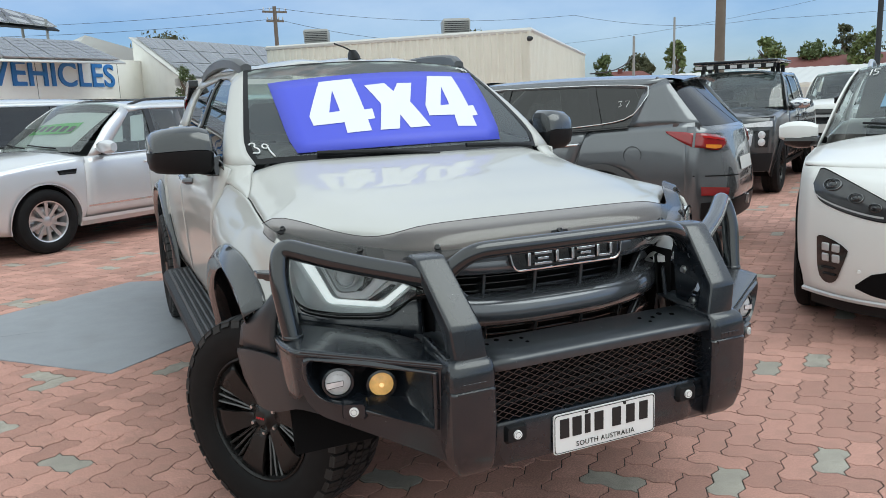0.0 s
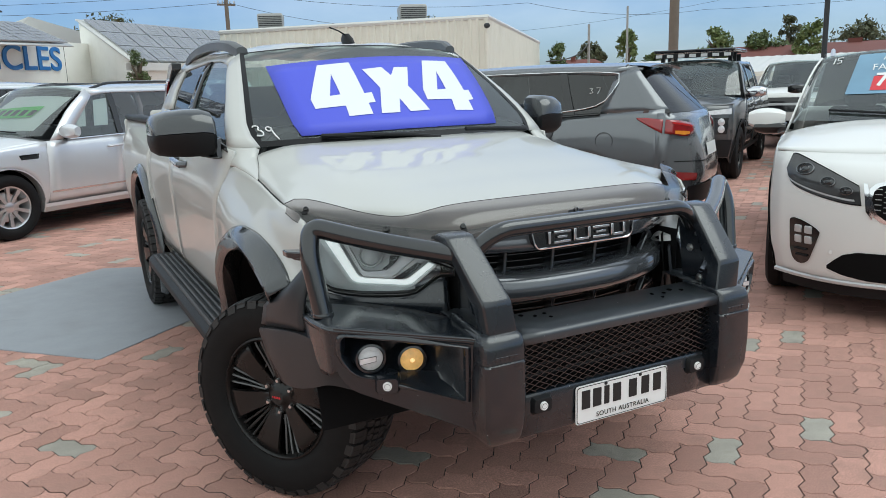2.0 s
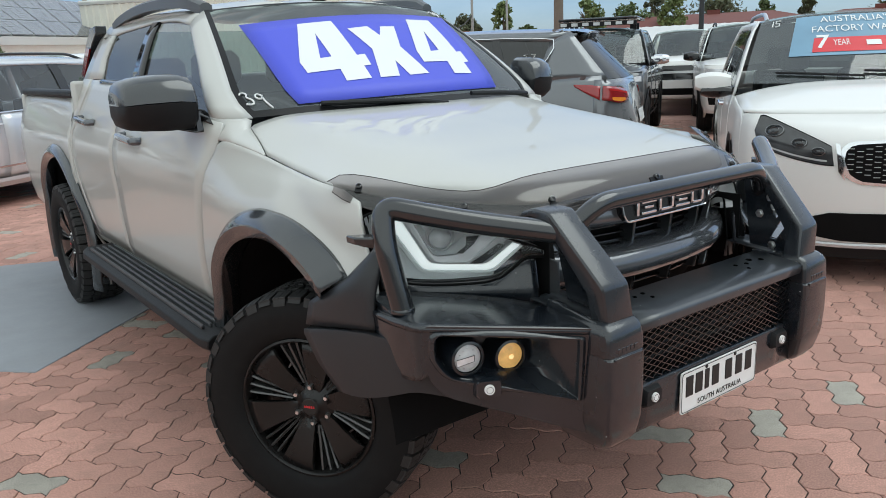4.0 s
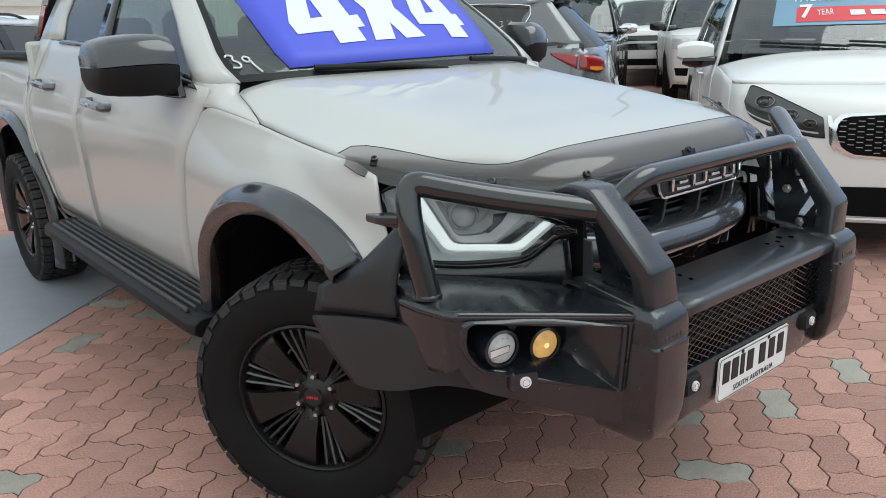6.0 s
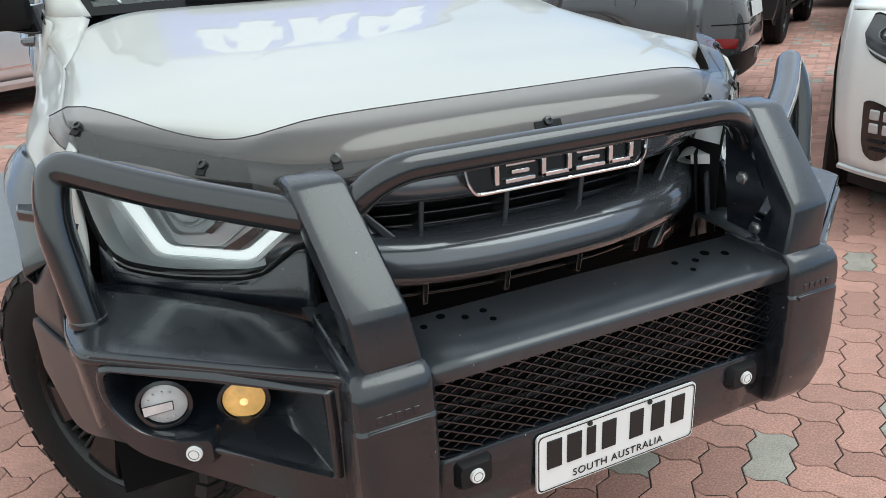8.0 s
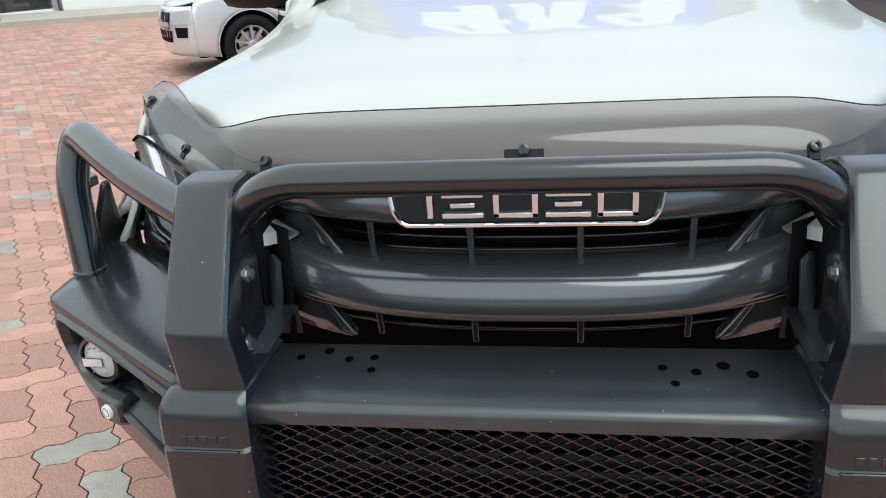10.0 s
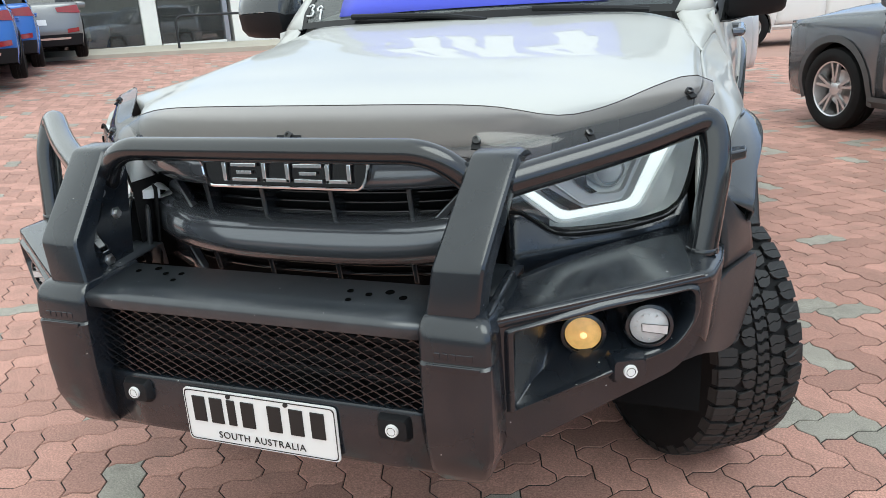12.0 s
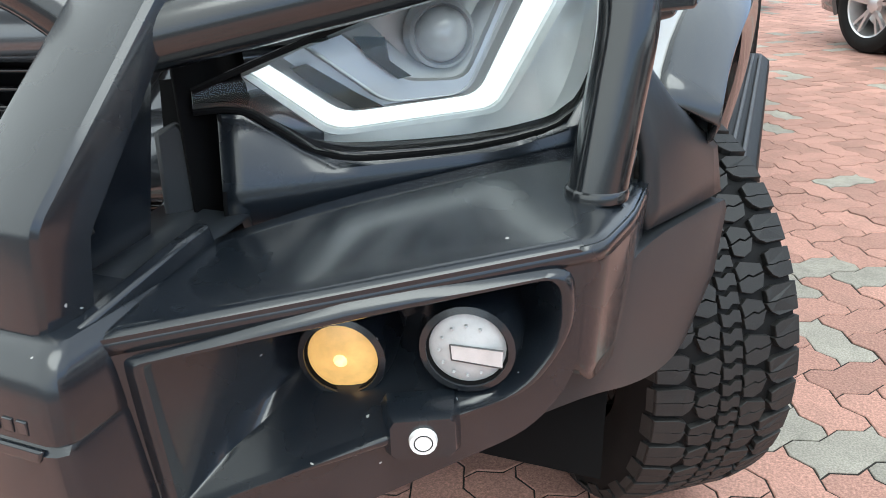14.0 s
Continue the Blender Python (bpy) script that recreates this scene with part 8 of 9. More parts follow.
for t0, t1 in ((-13.9, -9.0), (-9.0, -4.6), (-4.6, -0.75), (-0.55, 0.85), (7.0, 8.6), (8.6, 10.2), (10.2, 11.8), (11.8, 13.4), (13.4, 15.0), (15.0, 16.6), (16.6, 18.3)):
    bm = bmesh.new()
    wall_box(bm, t0, t1, 0.10, 1.95, -0.22, -0.21)
    g = part("window", bm, SHOPGLASS, show, "dark shopfront glass")
    bm = bmesh.new()
    wall_box(bm, t0, t1, -0.1, 0.80 if t0 < 1 else 0.40, -0.30, -0.12)
    part("window_sill", bm, RENDER, show)
bm = bmesh.new()
wall_box(bm, -14, 19.6, -0.1, 0.55, -9.0, -0.3)
part("showroom_floor", bm, CONCRETE, show)
lettering("sign_letters", "OWNED VEHICLES", 1.2, 0.05, SIGNBLUE, show, Matrix.Translation(front(11.5, 2.64, 0.03)) @ Matrix.Rotation(math.atan2(FY, FX), 4, "Z") @ Matrix.Rotation(radians(90), 4, "X"), "blue raised sign letters", 1.03, 1.21, 0.015)
# kerb in front of the showroom
bm = bmesh.new()
for t0, t1 in ((-14, -6), (-6, 1), (1, 8), (8, 19)):
    vs = []
    for t, o, dz in ((t0, 1.45, 0.10), (t0, -0.1, 0.12), (t1, -0.1, 0.12), (t1, 1.45, 0.10), (t0, 1.45, -0.1), (t0, -0.1, -0.1), (t1, -0.1, -0.1), (t1, 1.45, -0.1)):
        p = front(t, 0, o)
        vs.append(bm.verts.new((p.x, p.y, rise(p.x, p.y) + dz)))
    for f in ((0, 1, 2, 3), (0, 3, 7, 4), (1, 5, 6, 2), (0, 4, 5, 1), (3, 2, 6, 7)):
        bm.faces.new([vs[i] for i in f])
tagged(part("kerb", bm, CONCRETE), "pale concrete kerb along the showroom", "kerb", kind="structure")
# handrail
bm = bmesh.new()
a, b = front(-0.5, 0, 0.95), front(3.6, 0, 0.95)
pipe(bm, bend([(a.x, a.y, rise(a.x, a.y)), (a.x, a.y, 1.33), (b.x, b.y, 1.26), (b.x, b.y, rise(b.x, b.y))], 0.2, 6), 0.03, 10)
tagged(part("handrail", bm, DARKMETAL), "black tubular handrail beside the showroom door", "handrail")
# furniture seen through the glass
e = empty("display_table", Matrix.Translation(front(-2.4, 0.55, -2.0)), "white pedestal table inside the showroom", "table")
bm = bmesh.new()
lathe(bm, [(0.0, 0.75), (0.45, 0.75), (0.46, 0.73), (0.45, 0.71), (0.0, 0.71)], 24, axis="z")
part("tabletop", bm, PAPER, e)
bm = bmesh.new()
lathe(bm, [(0.03, 0.71), (0.03, 0.06), (0.24, 0.02), (0.26, 0.0)], 16, axis="z")
part("pedestal", bm, GALV, e)
for t, o in ((-3.4, -2.0), (-1.5, -2.3)):
    e = empty("tub_chair", Matrix.Translation(front(t, 0.55, o)), "blue tub chair inside the showroom", "chair", "showroom chairs")
    bm = bmesh.new()
    lathe(bm, [(0.0, 0.45), (0.30, 0.45), (0.33, 0.42), (0.30, 0.15), (0.0, 0.12)], 18, axis="z")
    part("seat", bm, BLUE, e)
    bm = bmesh.new()
    sheet(bm, [[(r * math.cos(a), r * math.sin(a), z) for a in np.linspace(0.3, math.pi - 0.3, 11)] for r, z in ((0.32, 0.35), (0.36, 0.80), (0.32, 0.82), (0.28, 0.45))])
    part("backrest", bm, BLUE, e)


def solar_roof(name, corners, nx, nz, label, base_mat=METALROOF):
    """A sloping roof with a grid of solar modules on it."""
    bl, br, tr, tl = [Vector(c) for c in corners]
    e = empty(name, pose(0, 0, 0), label, "roof")
    up = (br - bl).cross(tl - bl).normalized()
    if up.z < 0:
        up = -up
    at = lambda a, b, o: (bl * (1 - a) + br * a) * (1 - b) + (tl * (1 - a) + tr * a) * b + up * o
    bm = bmesh.new()
    sheet(bm, [[at(a, b, -0.05) for a in (-0.02, 1.02)] for b in (-0.03, 1.03)])
    part("roof_sheet", bm, base_mat, e, solid=0.05)
    for i in range(nx):
        for j in range(nz):
            a0, a1, b0, b1 = (i + 0.02) / nx, (i + 0.98) / nx, (j + 0.02) / nz, (j + 0.98) / nz
            bm = bmesh.new()
            prism(bm, [at(a0, b0, 0.06), at(a1, b0, 0.06), at(a1, b1, 0.06), at(a0, b1, 0.06)], up * 0.03)
            mod = part("solar_module", bm, SOLARFRAME, e)
            bm = bmesh.new()
            for p in range(6):
                for q in range(3):
                    c0, c1 = a0 + (a1 - a0) * (q + 0.04) / 3, a0 + (a1 - a0) * (q + 0.96) / 3
                    d0, d1 = b0 + (b1 - b0) * (p + 0.05) / 6, b0 + (b1 - b0) * (p + 0.95) / 6
                    polygon(bm, [at(c0, d0, 0.094), at(c1, d0, 0.094), at(c1, d1, 0.094), at(c0, d1, 0.094)])
            part("solar_cells", bm, SOLAR, mod)
    return e


solar_roof("solar_roof", (far(6.7, 30.5, 2.62), far(16.8, 37, 2.62), far(15.9, 43, 4.25), far(3.6, 36, 4.55)), 9, 3, "long shed roof covered with dark solar panels")
bm = bmesh.new()
for a, b, z0, z1 in ((far(6.7, 30.6), far(16.8, 37.1), -0.5, 2.62),):
    prism(bm, [(a.x, a.y, z0), (b.x, b.y, z0), (b.x, b.y, z1), (a.x, a.y, z1)], (0.3, 0.5, 0))
for a, b in ((far(6.5, 30.6), far(3.4, 36.1)),):
    prism(bm, [(a.x, a.y, -0.5), (b.x, b.y, -0.5), (b.x, b.y, 4.45), (a.x, a.y, 2.55)], (0.1, 0.1, 0))
tagged(part("solar_shed", bm, RENDER), "cream shed under the solar roof", "building")
bm = bmesh.new()
a, b = far(6.2, 29.8), far(17, 36.2)
prism(bm, [(a.x, a.y, 2.35), (b.x, b.y, 2.35), (b.x, b.y, 2.62), (a.x, a.y, 2.62)], (-0.2, -0.3, 0))
tagged(part("shed_gutter", bm, METALROOF), "pale gutter along the solar shed", "gutter")
solar_roof("solar_roof", (far(-9, 27, 3.25), far(2.6, 31, 3.30), far(0.0, 33, 4.15), far(-9, 30, 4.15)), 8, 1, "showroom roof with a row of solar panels")
# raised array and gable behind the showroom
bm = bmesh.new()
p = [far(-6, 40, 3.0), far(0.6, 40, 5.05), far(7.5, 42, 3.6), far(7.5, 42, 0), far(-6, 40, 0)]
prism(bm, p, (0, 0.4, 0))
tagged(part("gable_building", bm, METALROOF), "white gabled shed behind the showroom", "building")
e = solar_roof("raised_solar_array", (far(-8, 32, 4.9), far(-1.0, 34, 4.75), far(-1.8, 35, 5.2), far(-8, 33.5, 5.9)), 5, 2, "solar array tilted up on posts", DARKMETAL)
for az in (-4.5, -3.0, -1.6):
    bm = bmesh.new()
    a = far(az, 34)
    pipe(bm, [(a.x, a.y, 3.6), (a.x, a.y, 5.1)], 0.05, 8)
    part("post", bm, GALV, e)

# corrugated warehouse
def corrugated(bm, a, b, z0, za, zb, pitch=0.30, depth=0.05):
    """An upright sheet of ribbed cladding between two ground points; its top runs from za to zb."""
    a, b = Vector((a.x, a.y, 0)), Vector((b.x, b.y, 0))
    n = max(2, int((b - a).length / pitch))
    out = Vector((b.y - a.y, a.x - b.x, 0)).normalized()
    lo, hi = [], []
    for i in range(n):
        for f, o in ((0.0, 0), (0.55, 0), (0.68, 1), (0.87, 1)):
            t = (i + f) / n
            p = a + (b - a) * t + out * depth * o
            lo.append((p.x, p.y, z0))
            hi.append((p.x, p.y, za + (zb - za) * t))
    sheet(bm, [lo, hi])


ware = empty("warehouse", pose(0, 0, 0), "cream corrugated steel warehouse with rooftop coolers", "building")
wa, wc, wd = far(12.2, 35.5), far(30.9, 30), far(34.7, 47)
bm = bmesh.new()
corrugated(bm, wa, wc, -0.5, 3.98, 3.92)
part("front_wall", bm, METALWALL, ware)
bm = bmesh.new()
corrugated(bm, wc, wd, -0.5, 3.92, 3.75)
part("side_wall", bm, METALWALL, ware)
bm = bmesh.new()
pipe(bm, [(wa.x, wa.y, 4.0), (wc.x, wc.y, 3.96), (wd.x, wd.y, 3.8)], 0.10, 6)
part("eave_capping", bm, METALROOF, ware)
bm = bmesh.new()
polygon(bm, [(wa.x, wa.y, 3.95), (wc.x, wc.y, 3.9), (wd.x, wd.y, 3.75), (wa.x + 14, wa.y + 16, 4.4)])
part("roof", bm, METALROOF, ware, solid=0.1)
bm = bmesh.new()
for dx in (-0.10,):
    pipe(bm, [(wc.x + dx, wc.y - 0.12, 3.9), (wc.x + dx, wc.y - 0.12, 0.0)], 0.06, 8)
part("downpipe", bm, METALWALL, ware)
bm = bmesh.new()
lathe(bm, [(0.0, -0.12), (0.08, -0.1), (0.1, 0.05)], 12, axis="y", m=pose(wc.x - 0.2, wc.y - 0.3, 3.62))
part("wall_light", bm, DARKMETAL, ware)
for az, d, z0, w, h in ((15.75, 37.5, 4.30, 1.15, 0.62), (25.6, 33.5, 4.18, 1.15, 0.62)):
    p = far(az, d)
    e = empty("evaporative_cooler", Matrix.Translation((p.x, p.y, z0)) @ Matrix.Rotation(radians(-20), 4, "Z"), "weathered grey rooftop evaporative cooler", "cooler", "rooftop coolers")
    bm = bmesh.new()
    rows = [[(a * w / 2 * k, b_ * w / 2 * k, z) for a, b_ in ((-1, -1), (1, -1), (1, 1), (-1, 1))] for z, k in ((-0.5, 0.5), (-0.05, 0.55), (0.0, 0.95), (h * 0.85, 1.0), (h, 0.9))]
    vv = sheet(bm, rows, close=True)
    bm.faces.new(vv[-1])
    part("casing", bm, GALV, e, bevel=0.03)
    for k in range(6):
        bm = bmesh.new()
        box(bm, -w * 0.44, w * 0.44, -w * 0.51, -w * 0.49, 0.08 + k * h * 0.125, 0.11 + k * h * 0.125)
        part("louvre", bm, DARKMETAL, e)

# far fence, low shed and houses beyond the yard
bm = bmesh.new()
corrugated(bm, far(36, 46), far(75, 34), -0.8, 1.5, 1.5, 0.25, 0.04)
tagged(part("boundary_fence", bm, METALROOF), "pale corrugated steel boundary fence", "fence")
bm = bmesh.new()
a, b, c, d = far(39, 47, 1.7), far(66, 41, 1.7), far(68, 47, 2.55), far(40, 53, 2.6)
rows = []
n = 90
for i in range(n + 1):
    t = i / n
    o = 0.03 * (i % 2)
    rows.append([a + (b - a) * t + Vector((0, 0, o)), d + (c - d) * t + Vector((0, 0, o))])
sheet(bm, rows)
shed = empty("long_shed", pose(0, 0, 0), "long low shed with a white corrugated roof", "building")
part("roof", bm, METALROOF, shed, smooth=False)
bm = bmesh.new()
prism(bm, [(a.x, a.y, -0.8), (b.x, b.y, -0.8), (b.x, b.y, 1.6), (a.x, a.y, 1.6)], (0.1, 0.15, 0))
part("wall", bm, METALWALL, shed)


def house(az, d, w, h, z, label):
    e = empty("house", Matrix.Translation(far(az, d, 0)) @ Matrix.Rotation(radians(-az), 4, "Z"), label, "house", "houses beyond the fence")
    bm = bmesh.new()
    rows = [[(-w / 2, -w * 0.35, z), (w / 2, -w * 0.35, z), (w / 2, w * 0.35, z), (-w / 2, w * 0.35, z)], [(-w / 4, 0, z + h), (w / 4, 0, z + h), (w / 4, 0.05, z + h), (-w / 4, 0.05, z + h)]]
    vv = sheet(bm, rows, close=True)
    bm.faces.new(vv[1])
    part("roof", bm, REDROOF, e, "terracotta tiled roof")
    bm = bmesh.new()
    box(bm, -w * 0.46, w * 0.46, -w * 0.32, w * 0.32, -1, z)
    part("wall", bm, RENDER, e)
    bm = bmesh.new()
    box(bm, -w * 0.10, -w * 0.03, -0.4, 0.2, z + h * 0.6, z + h * 1.25)
    part("chimney", bm, REDROOF, e)


house(37.5, 60, 5, 0.7, 2.4, "brick house with a terracotta roof")
house(49.8, 62, 8, 0.85, 2.75, "house with a dark red roof beyond the fence")
house(56.0, 64, 13, 0.9, 2.8, "house with a red hipped roof")
house(66, 64, 13, 0.9, 2.6, "far house with a red roof")

# poles and wires
def pole(name, az, d, r0, r1, h, mat, label, arm=False, z0=-1.0):
    p = far(az, d)
    e = empty(name, Matrix.Translation((p.x, p.y, 0)), label, "pole", "street poles")
    bm = bmesh.new()
    pipe(bm, [(0, 0, z0), (0, 0, h * 0.5), (0, 0, h)], [r0, 0.5 * (r0 + r1), r1], 14)
    part("shaft", bm, mat, e)
    if arm:
        for zz, w in ((h - 0.35, 0.85), (h - 0.95, 0.6)):
            bm = bmesh.new()
            box(bm, -w, w, -0.06, 0.06, zz - 0.06, zz + 0.06, Matrix.Rotation(radians(-az + 20), 4, "Z"))
            part("cross_arm", bm, mat, e)
            for k in (-0.9, -0.4, 0.4, 0.9):
                bm = bmesh.new()
                lathe(bm, [(0.0, 0.22), (0.04, 0.2), (0.05, 0.1), (0.03, 0.0)], 8, axis="z", m=Matrix.Rotation(radians(-az + 20), 4, "Z") @ pose(k * w, 0, zz + 0.06))
                part("insulator", bm, LAMPGREY, e)
    return e


pole("power_pole", 12.95, 55, 0.17, 0.12, 8.1, TIMBER, "timber power pole with cross-arms", True)
pole("timber_pole", 43.75, 26, 0.165, 0.13, 9.0, TIMBER, "thick weathered timber pole")
pole("lamp_post", 53.2, 24, 0.075, 0.06, 8.0, DARKMETAL, "slim dark lamp post")
pole("lamp_post", 64.5, 24, 0.07, 0.055, 8.0, DARKMETAL, "slim dark lamp post")
e = pole("street_light", 38.1, 33, 0.06, 0.05, 3.75, GALV, "grey street light with a curved arm", False)
bm = bmesh.new()
pipe(bm, curve([(0, 0, 3.0), (-0.5, -0.1, 2.6), (-1.4, -0.3, 2.35), (-2.4, -0.4, 2.3)], 12), 0.025, 6)
part("wire", bm, DARKMETAL, e)
pole("street_light", 40.8, 40, 0.07, 0.05, 5.0, GALV, "thin grey steel mast")
for name, pts in (("overhead_cable", [(-20, 60, 7.6), far(12.95, 55, 8.0), far(34, 60, 7.3), far(46, 70, 7.0), far(70, 75, 8.6)]), ("overhead_cable", [(-20, 58, 6.9), far(12.95, 55, 7.3), far(30, 50, 4.9)]),
                  ("overhead_cable", [far(30, 90, 7.0), far(50, 80, 9.2), far(75, 70, 11.5)])):
    bm = bmesh.new()
    pts = [Vector(p) for p in pts]
    line = []
    for a, b in zip(pts[:-1], pts[1:]):
        for t in np.linspace(0, 1, 12, endpoint=False):
            q = a + (b - a) * float(t)
            q.z -= 1.0 * 4 * t * (1 - t) * 0.6
            line.append(q)
    line.append(pts[-1])
    pipe(bm, line, 0.012, 5)
    tagged(part(name, bm, DARKMETAL), "thin dark overhead power cable", "cable", "overhead cables")


# trees
LEAF3 = material("light_green_leaf", (0.12, 0.16, 0.05), 0.6, vary=0.35, fine=0.2, scale=0.6)
LEAF = material("tree_leaf", (0.085, 0.12, 0.04), 0.6, vary=0.35, fine=0.2, scale=0.6)
LEAF2 = material("gum_leaf", (0.08, 0.09, 0.045), 0.6, vary=0.35, fine=0.2, scale=0.6)
BARK = material("tree_bark", (0.12, 0.095, 0.07), 0.9, vary=0.2, fine=0.2, scale=3)


def tree(az, d, h, w, z_base, mat, label, seed, slim=1.0, cat="tree"):
    rnd = random.Random(seed)
    p = far(az, d)
    e = empty("tree", Matrix.Translation((p.x, p.y, 0)), label, cat, "trees beyond the yard")
    bm = bmesh.new()
    pipe(bm, [(0, 0, -1), (0.1, 0, z_base), (0.05, 0.1, z_base + h * 0.6)], [0.2, 0.15, 0.05], 8)
    for k in range(6):
        a = rnd.uniform(0, 6.28)
        z = z_base + h * rnd.uniform(0.0, 0.5)
        pipe(bm, [(0.05, 0, z), (math.cos(a) * w * 0.2, math.sin(a) * w * 0.2, z + h * 0.15), (math.cos(a) * w * 0.35, math.sin(a) * w * 0.35, z + h * 0.3)], [0.07, 0.05, 0.02], 5)
    part("trunk", bm, BARK, e)
    bm = bmesh.new()
    clumps = []
    for k in range(44):
        a, t = rnd.uniform(0, 6.28), rnd.random()
        rr = w * 0.5 * (math.sin(math.pi * (0.12 + 0.8 * t)) ** 0.8) * rnd.uniform(0.25, 1.0)
        clumps.append((rr * math.cos(a), rr * math.sin(a), z_base - 0.5 + (h + 0.5) * (0.04 + 0.92 * t), w * rnd.uniform(0.10, 0.2)))
    for cx, cy, cz, cr in clumps:
        for _ in range(50):
            v = Vector((rnd.gauss(0, 1), rnd.gauss(0, 1), rnd.gauss(0, 0.8))).normalized() * cr * rnd.uniform(0.4, 1.15)
            q = Vector((cx, cy, cz)) + v
            s1, s2 = Vector((rnd.gauss(0, 1), rnd.gauss(0, 1), rnd.gauss(0, 1))).normalized(), Vector((rnd.gauss(0, 1), rnd.gauss(0, 1), rnd.gauss(0, 1))).normalized()
            k = rnd.uniform(0.06, 0.15) * max(1, d / 45) * (0.4 if w < 1 else 1)
            polygon(bm, [q - s1 * k, q + s2 * k * 0.6, q + s1 * k, q - s2 * k * 0.6])
    tagged(part("crown", bm, mat, e, smooth=False), kind="stuff")


tree(5.3, 70, 2.6, 5.5, 5.0, LEAF2, "grey-green gum tree behind the sheds", 1)
tree(6.6, 29.6, 1.3, 0.75, 1.75, LEAF, "slim dark green conifer by the shed", 2, cat="shrub")
tree(36.0, 45, 1.9, 1.2, 1.7, LEAF, "leafy street tree beside the warehouse", 3)
tree(38.4, 75, 2.2, 2.6, 2.6, LEAF2, "dark leafy tree behind the houses", 4)
tree(41.0, 62, 3.0, 1.7, 2.2, LEAF3, "upright green street tree", 5)
tree(46.9, 55, 2.5, 2.1, 2.2, LEAF3, "leafy green street tree", 6)
tree(42.8, 75, 1.2, 2.0, 2.5, LEAF, "low rounded grey-green tree", 7)
tree(49.8, 62, 2.2, 2.8, 2.3, LEAF, "broad grey-green yard tree", 8)
tree(51.4, 66, 3.7, 2.0, 2.2, LEAF2, "tall dark conifer among the trees", 9)
tree(52.7, 60, 2.8, 2.4, 2.2, LEAF3, "tall light green leafy tree", 10)
tree(55.6, 75, 2.4, 4.6, 3.0, LEAF2, "broad gum tree behind the red roofs", 11)
tree(58.5, 68, 2.2, 1.5, 2.4, LEAF, "narrow green leafy tree", 12)
tree(61.0, 66, 2.6, 1.2, 2.2, LEAF2, "slim dark conifer beyond the fence", 15)
tree(67.0, 75, 3.2, 5.0, 2.4, LEAF2, "grey-green gum tree past the houses", 13)
tree(25.8, 80, 2.0, 6.0, 6.2, LEAF2, "tree tops over the warehouse roof", 14)

# plain steel walls added out of view to close the horizon behind the camera
bm = bmesh.new()
corrugated(bm, Vector((70, 20, 0)), Vector((45, -45, 0)), -0.5, 4.0, 4.0, 0.6, 0.06)
corrugated(bm, Vector((45, -45, 0)), Vector((-45, -45, 0)), -0.5, 3.2, 3.2, 0.6, 0.06)
corrugated(bm, Vector((-45, -45, 0)), Vector((-40, 0, 0)), -0.5, 4.0, 4.0, 0.6, 0.06)
tagged(part("yard_wall", bm, METALWALL), "plain cream steel wall, unseen, added to close the yard", "wall", kind="structure")

# ---- paving: wavy interlocking pavers in a herringbone, cut from one lattice ----
LAT, TURN_P = 0.1166, radians(37.22)
CA, SA = math.cos(TURN_P), math.sin(TURN_P)
WAVE = ((0.0, 0.0), (0.28, 0.092), (0.72, -0.092))


def lat(u, v):
    return (0.069 + LAT * (u * CA - v * SA), 0.305 + LAT * (u * SA + v * CA))


def outline(cells_u, cells_v):
    """The wavy outline of a paver of 2 x 1 or 1 x 2 cells, corner at the origin, counter-clockwise, in cells."""
    pts = []
    for i in range(cells_u):
        pts += [(i + a, w) for a, w in WAVE]
    for i in range(cells_v):
        pts += [(cells_u + w, i + a) for a, w in WAVE]
    for i in range(cells_u):
        pts += [(cells_u - i - a, cells_v - w) for a, w in WAVE]
    for i in range(cells_v):
        pts += [(-w, cells_v - i - a) for a, w in WAVE]
    return pts


def paver_shape(cells_u, cells_v):
    """Rings of a paver round its middle: foot, chamfer and top."""
    o = np.array(outline(cells_u, cells_v)) - np.array([cells_u / 2, cells_v / 2])
    nrm = []
    for i in range(len(o)):
        d = o[(i + 1) % len(o)] - o[i - 1]
        nrm.append(np.array([-d[1], d[0]]) / np.linalg.norm(d))
    nrm = np.array(nrm)
    ring = lambda inset: (o + nrm * inset / LAT)
    xy = lambda r: np.stack([LAT * (r[:, 0] * CA - r[:, 1] * SA), LAT * (r[:, 0] * SA + r[:, 1] * CA)], 1)
    return [(xy(ring(0.0021)), -0.010), (xy(ring(0.0023)), -0.0018), (xy(ring(0.0044)), 0.0)]


SHAPES = {0: paver_shape(2, 1), 1: paver_shape(1, 2)}


def layout(u0, u1, v0, v1):
    """Herringbone: each cell row repeats a pattern of four, shifted by one from row to row."""
    for v in range(v0, v1):
        for u in range(u0, u1):
            k = (u + v) % 4
            if k == 0:
                yield 0, u + 1.0, v + 0.5
            elif k == 2:
                yield 1, u + 0.5, v + 1.0


GREY_AT = ((1.275, -0.744), (0.804, -0.672), (1.259, 0.785), (1.432, 0.244), (0.230, -0.749), (0.437, -0.465))


def inside(x, y, poly):
    c = False
    for (x0, y0), (x1, y1) in zip(poly, poly[1:] + poly[:1]):
        if (y0 > y) != (y1 > y) and x < (x1 - x0) * (y - y0) / (y1 - y0) + x0:
            c = not c
    return c


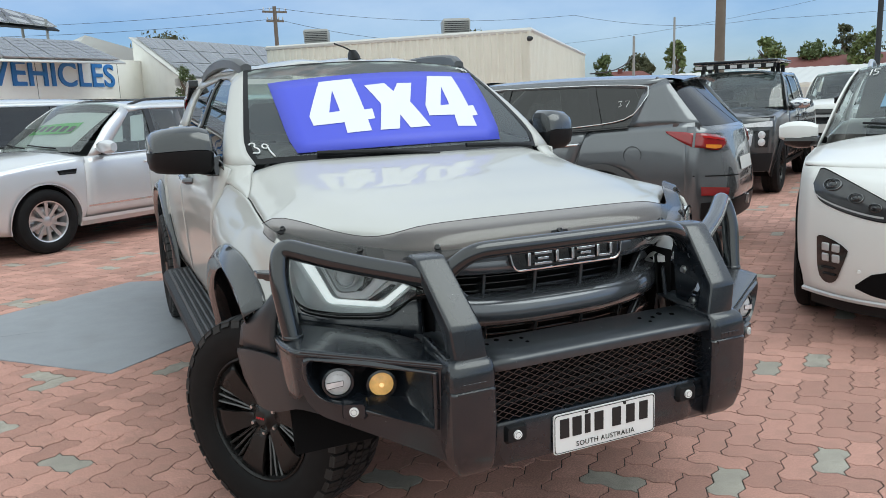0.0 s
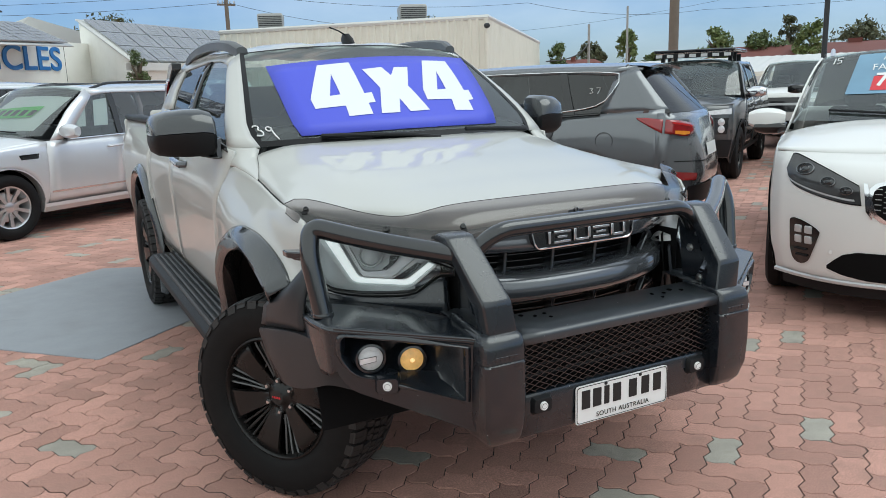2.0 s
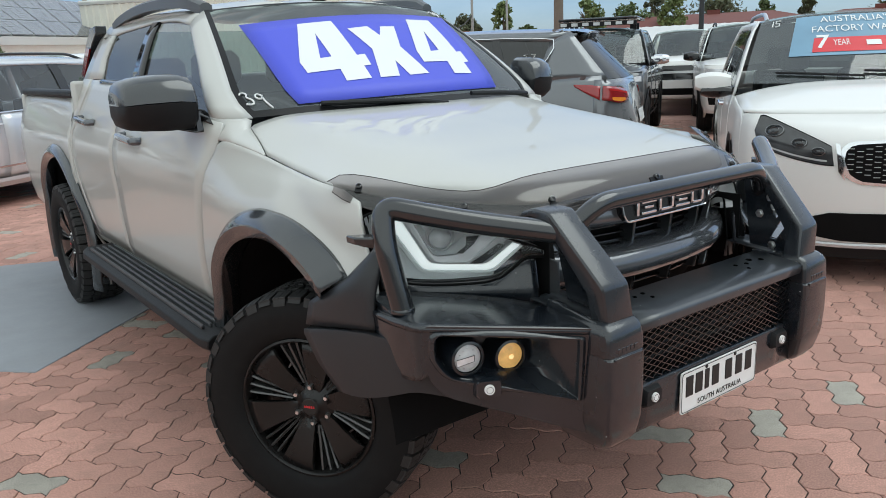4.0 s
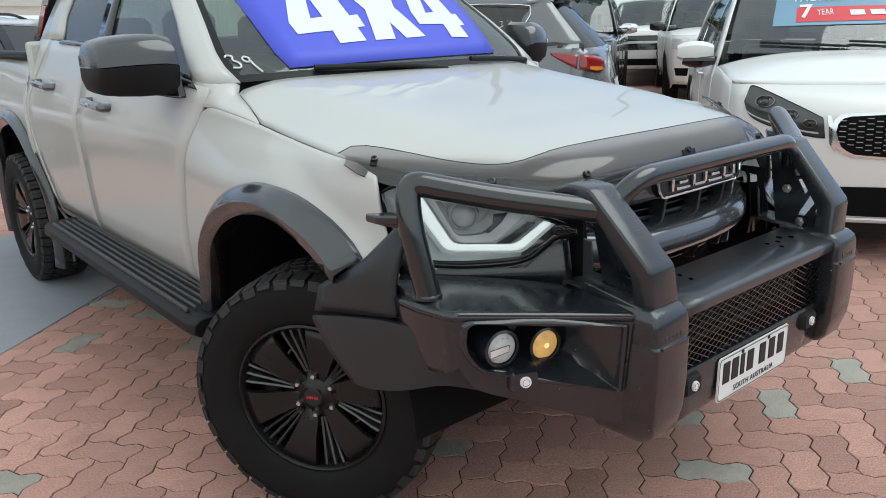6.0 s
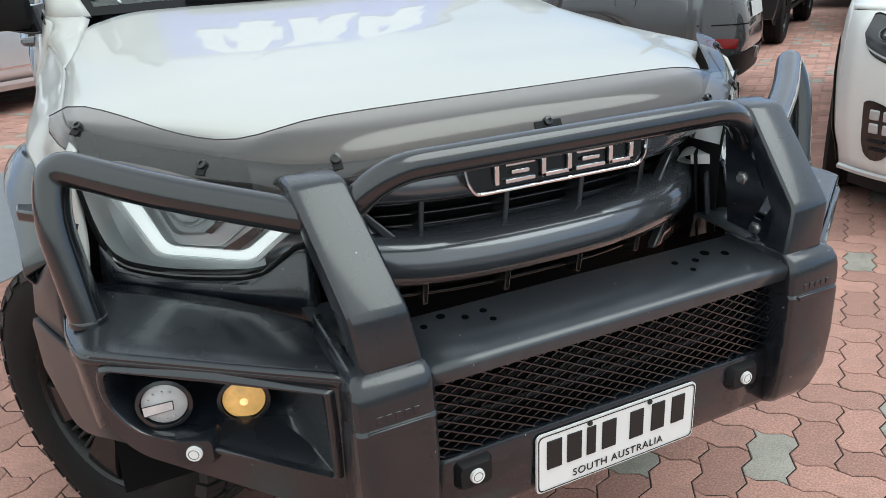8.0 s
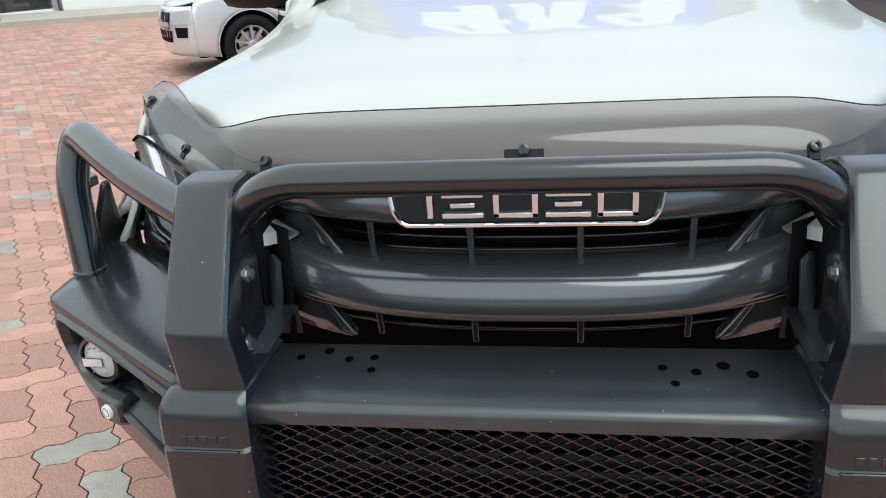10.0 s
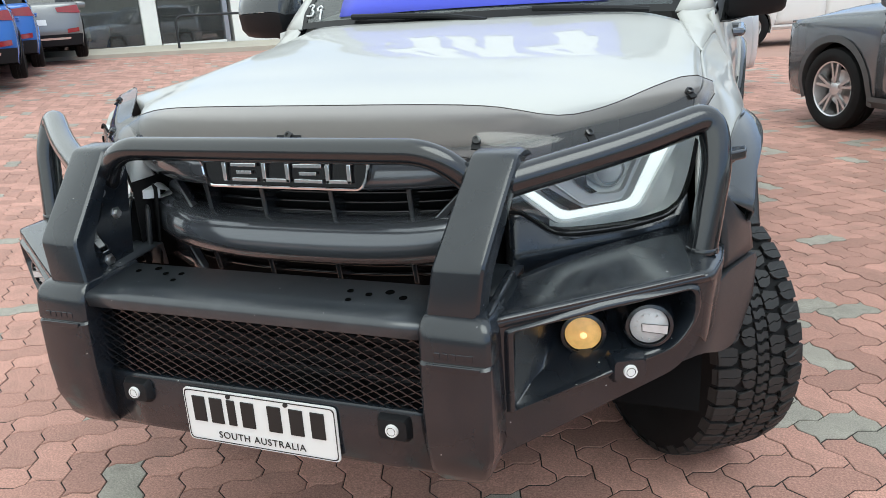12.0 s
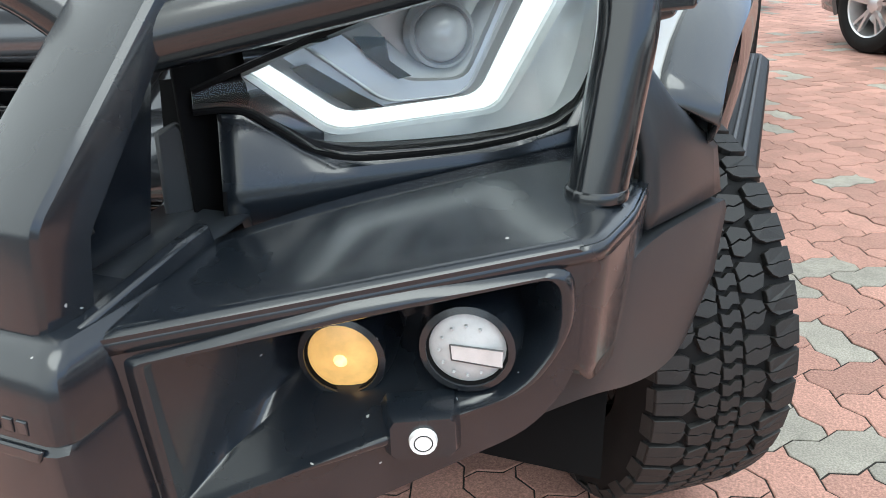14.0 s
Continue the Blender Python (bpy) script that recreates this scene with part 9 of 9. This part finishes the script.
mid_x, mid_y = sum(p[0] for p in slab) / len(slab), sum(p[1] for p in slab) / len(slab)
hidden = [(mid_x + (x - mid_x) * 0.84, mid_y + (y - mid_y) * 0.84) for x, y in slab]
rnd_p = random.Random(5)
meshes = {}
for kind in (0, 1):
    for mat_i, mt in enumerate((PAVER, PAVER_GREY)):
        bm = bmesh.new()
        rows = [[(x, y, z) for x, y in ring] for ring, z in SHAPES[kind]]
        vv = sheet(bm, rows, close=True)
        bm.faces.new(vv[-1])
        bmesh.ops.recalc_face_normals(bm, faces=bm.faces)
        me = bpy.data.meshes.new("paver")
        bm.to_mesh(me)
        bm.free()
        me.materials.append(mt)
        meshes[kind, mat_i] = me

bm = bmesh.new()
sheet(bm, [[(x, y, rise(x, y) - 0.0030) for x in (-13.4, -2.6, 11.4)] for y in np.linspace(-3.5, 13.4, 10)])
bed = tagged(part("forecourt_paving", bm, JOINT), "red and grey interlocking pavers with dark joints", "paving", kind="structure")
joined = {0: ([], []), 1: ([], [])}
singles = 0
N = 190
greys = [np.array(g) for g in GREY_AT]
for kind, u, v in layout(-N, N, -N, N):
    x, y = lat(u, v)
    if not (-13.5 < x < 11.5 and -3.6 < y < 13.5) or inside(x, y, hidden):
        continue
    if math.hypot(x - 0.5, y - 1.0) > 9 and not (x < 0 or y > 2):
        continue
    is_grey = (rnd_p.random() < 0.075 and not (0.0 < x < 1.7 and -1.1 < y < -0.2)) or any(np.hypot(x - g[0], y - g[1]) < 0.07 for g in greys)
    tilt = min(0.0014, max(-0.0014, rnd_p.gauss(0, 0.0009)))
    near = (-2.1 < x < -0.95 and -1.3 < y < 0.9) or (1.0 < x < 2.1 and -0.9 < y < 1.2) or (-0.4 < x <= 1.0 and -1.2 < y < -0.55)
    if near and singles < 300:
        ob = new("paver", meshes[kind, int(is_grey)])
        ob.parent = bed
        ob.location = (x, y, rise(x, y) + tilt)
        ob.rotation_euler = (rnd_p.gauss(0, 0.004), rnd_p.gauss(0, 0.004), 0)
        singles += 1
    else:
        vs, fs = joined[int(is_grey)]
        z = rise(x, y) + tilt
        a, b = rnd_p.gauss(0, 0.004), rnd_p.gauss(0, 0.004)
        far_off = math.hypot(x + 0.5, y + 1.0) > 7
        rings = SHAPES[kind][1:] if far_off else SHAPES[kind]
        base, k = len(vs), len(rings[0][0])
        for ring, dz in rings:
            vs.extend((x + p[0], y + p[1], rise(x + p[0], y) + tilt + dz + a * p[1] + b * p[0]) for p in ring)
        for r_ in range(len(rings) - 1):
            for i in range(k):
                j = (i + 1) % k
                fs.append((base + r_ * k + i, base + r_ * k + j, base + (r_ + 1) * k + j, base + (r_ + 1) * k + i))
        fs.append(tuple(base + (len(rings) - 1) * k + i for i in range(k)))


def island(mat, name):
    """The same stone, varied from piece to piece of a joined mesh."""
    m = mat.copy()
    m.name = name
    n, l = m.node_tree.nodes, m.node_tree.links
    info = [q for q in n if q.bl_idname == "ShaderNodeObjectInfo"][0]
    geo = n.new("ShaderNodeNewGeometry")
    for link in list(info.outputs["Random"].links):
        l.new(geo.outputs["Random Per Island"], link.to_socket)
    return m


for k, mt in ((0, PAVER), (1, PAVER_GREY)):
    vs, fs = joined[k]
    me = bpy.data.meshes.new("paver_field")
    me.from_pydata(vs, [], fs)
    me.materials.append(island(mt, mt.name + "_field"))
    ob = new("paver_field", me)
    ob.parent = bed
    tagged(ob, kind="stuff")
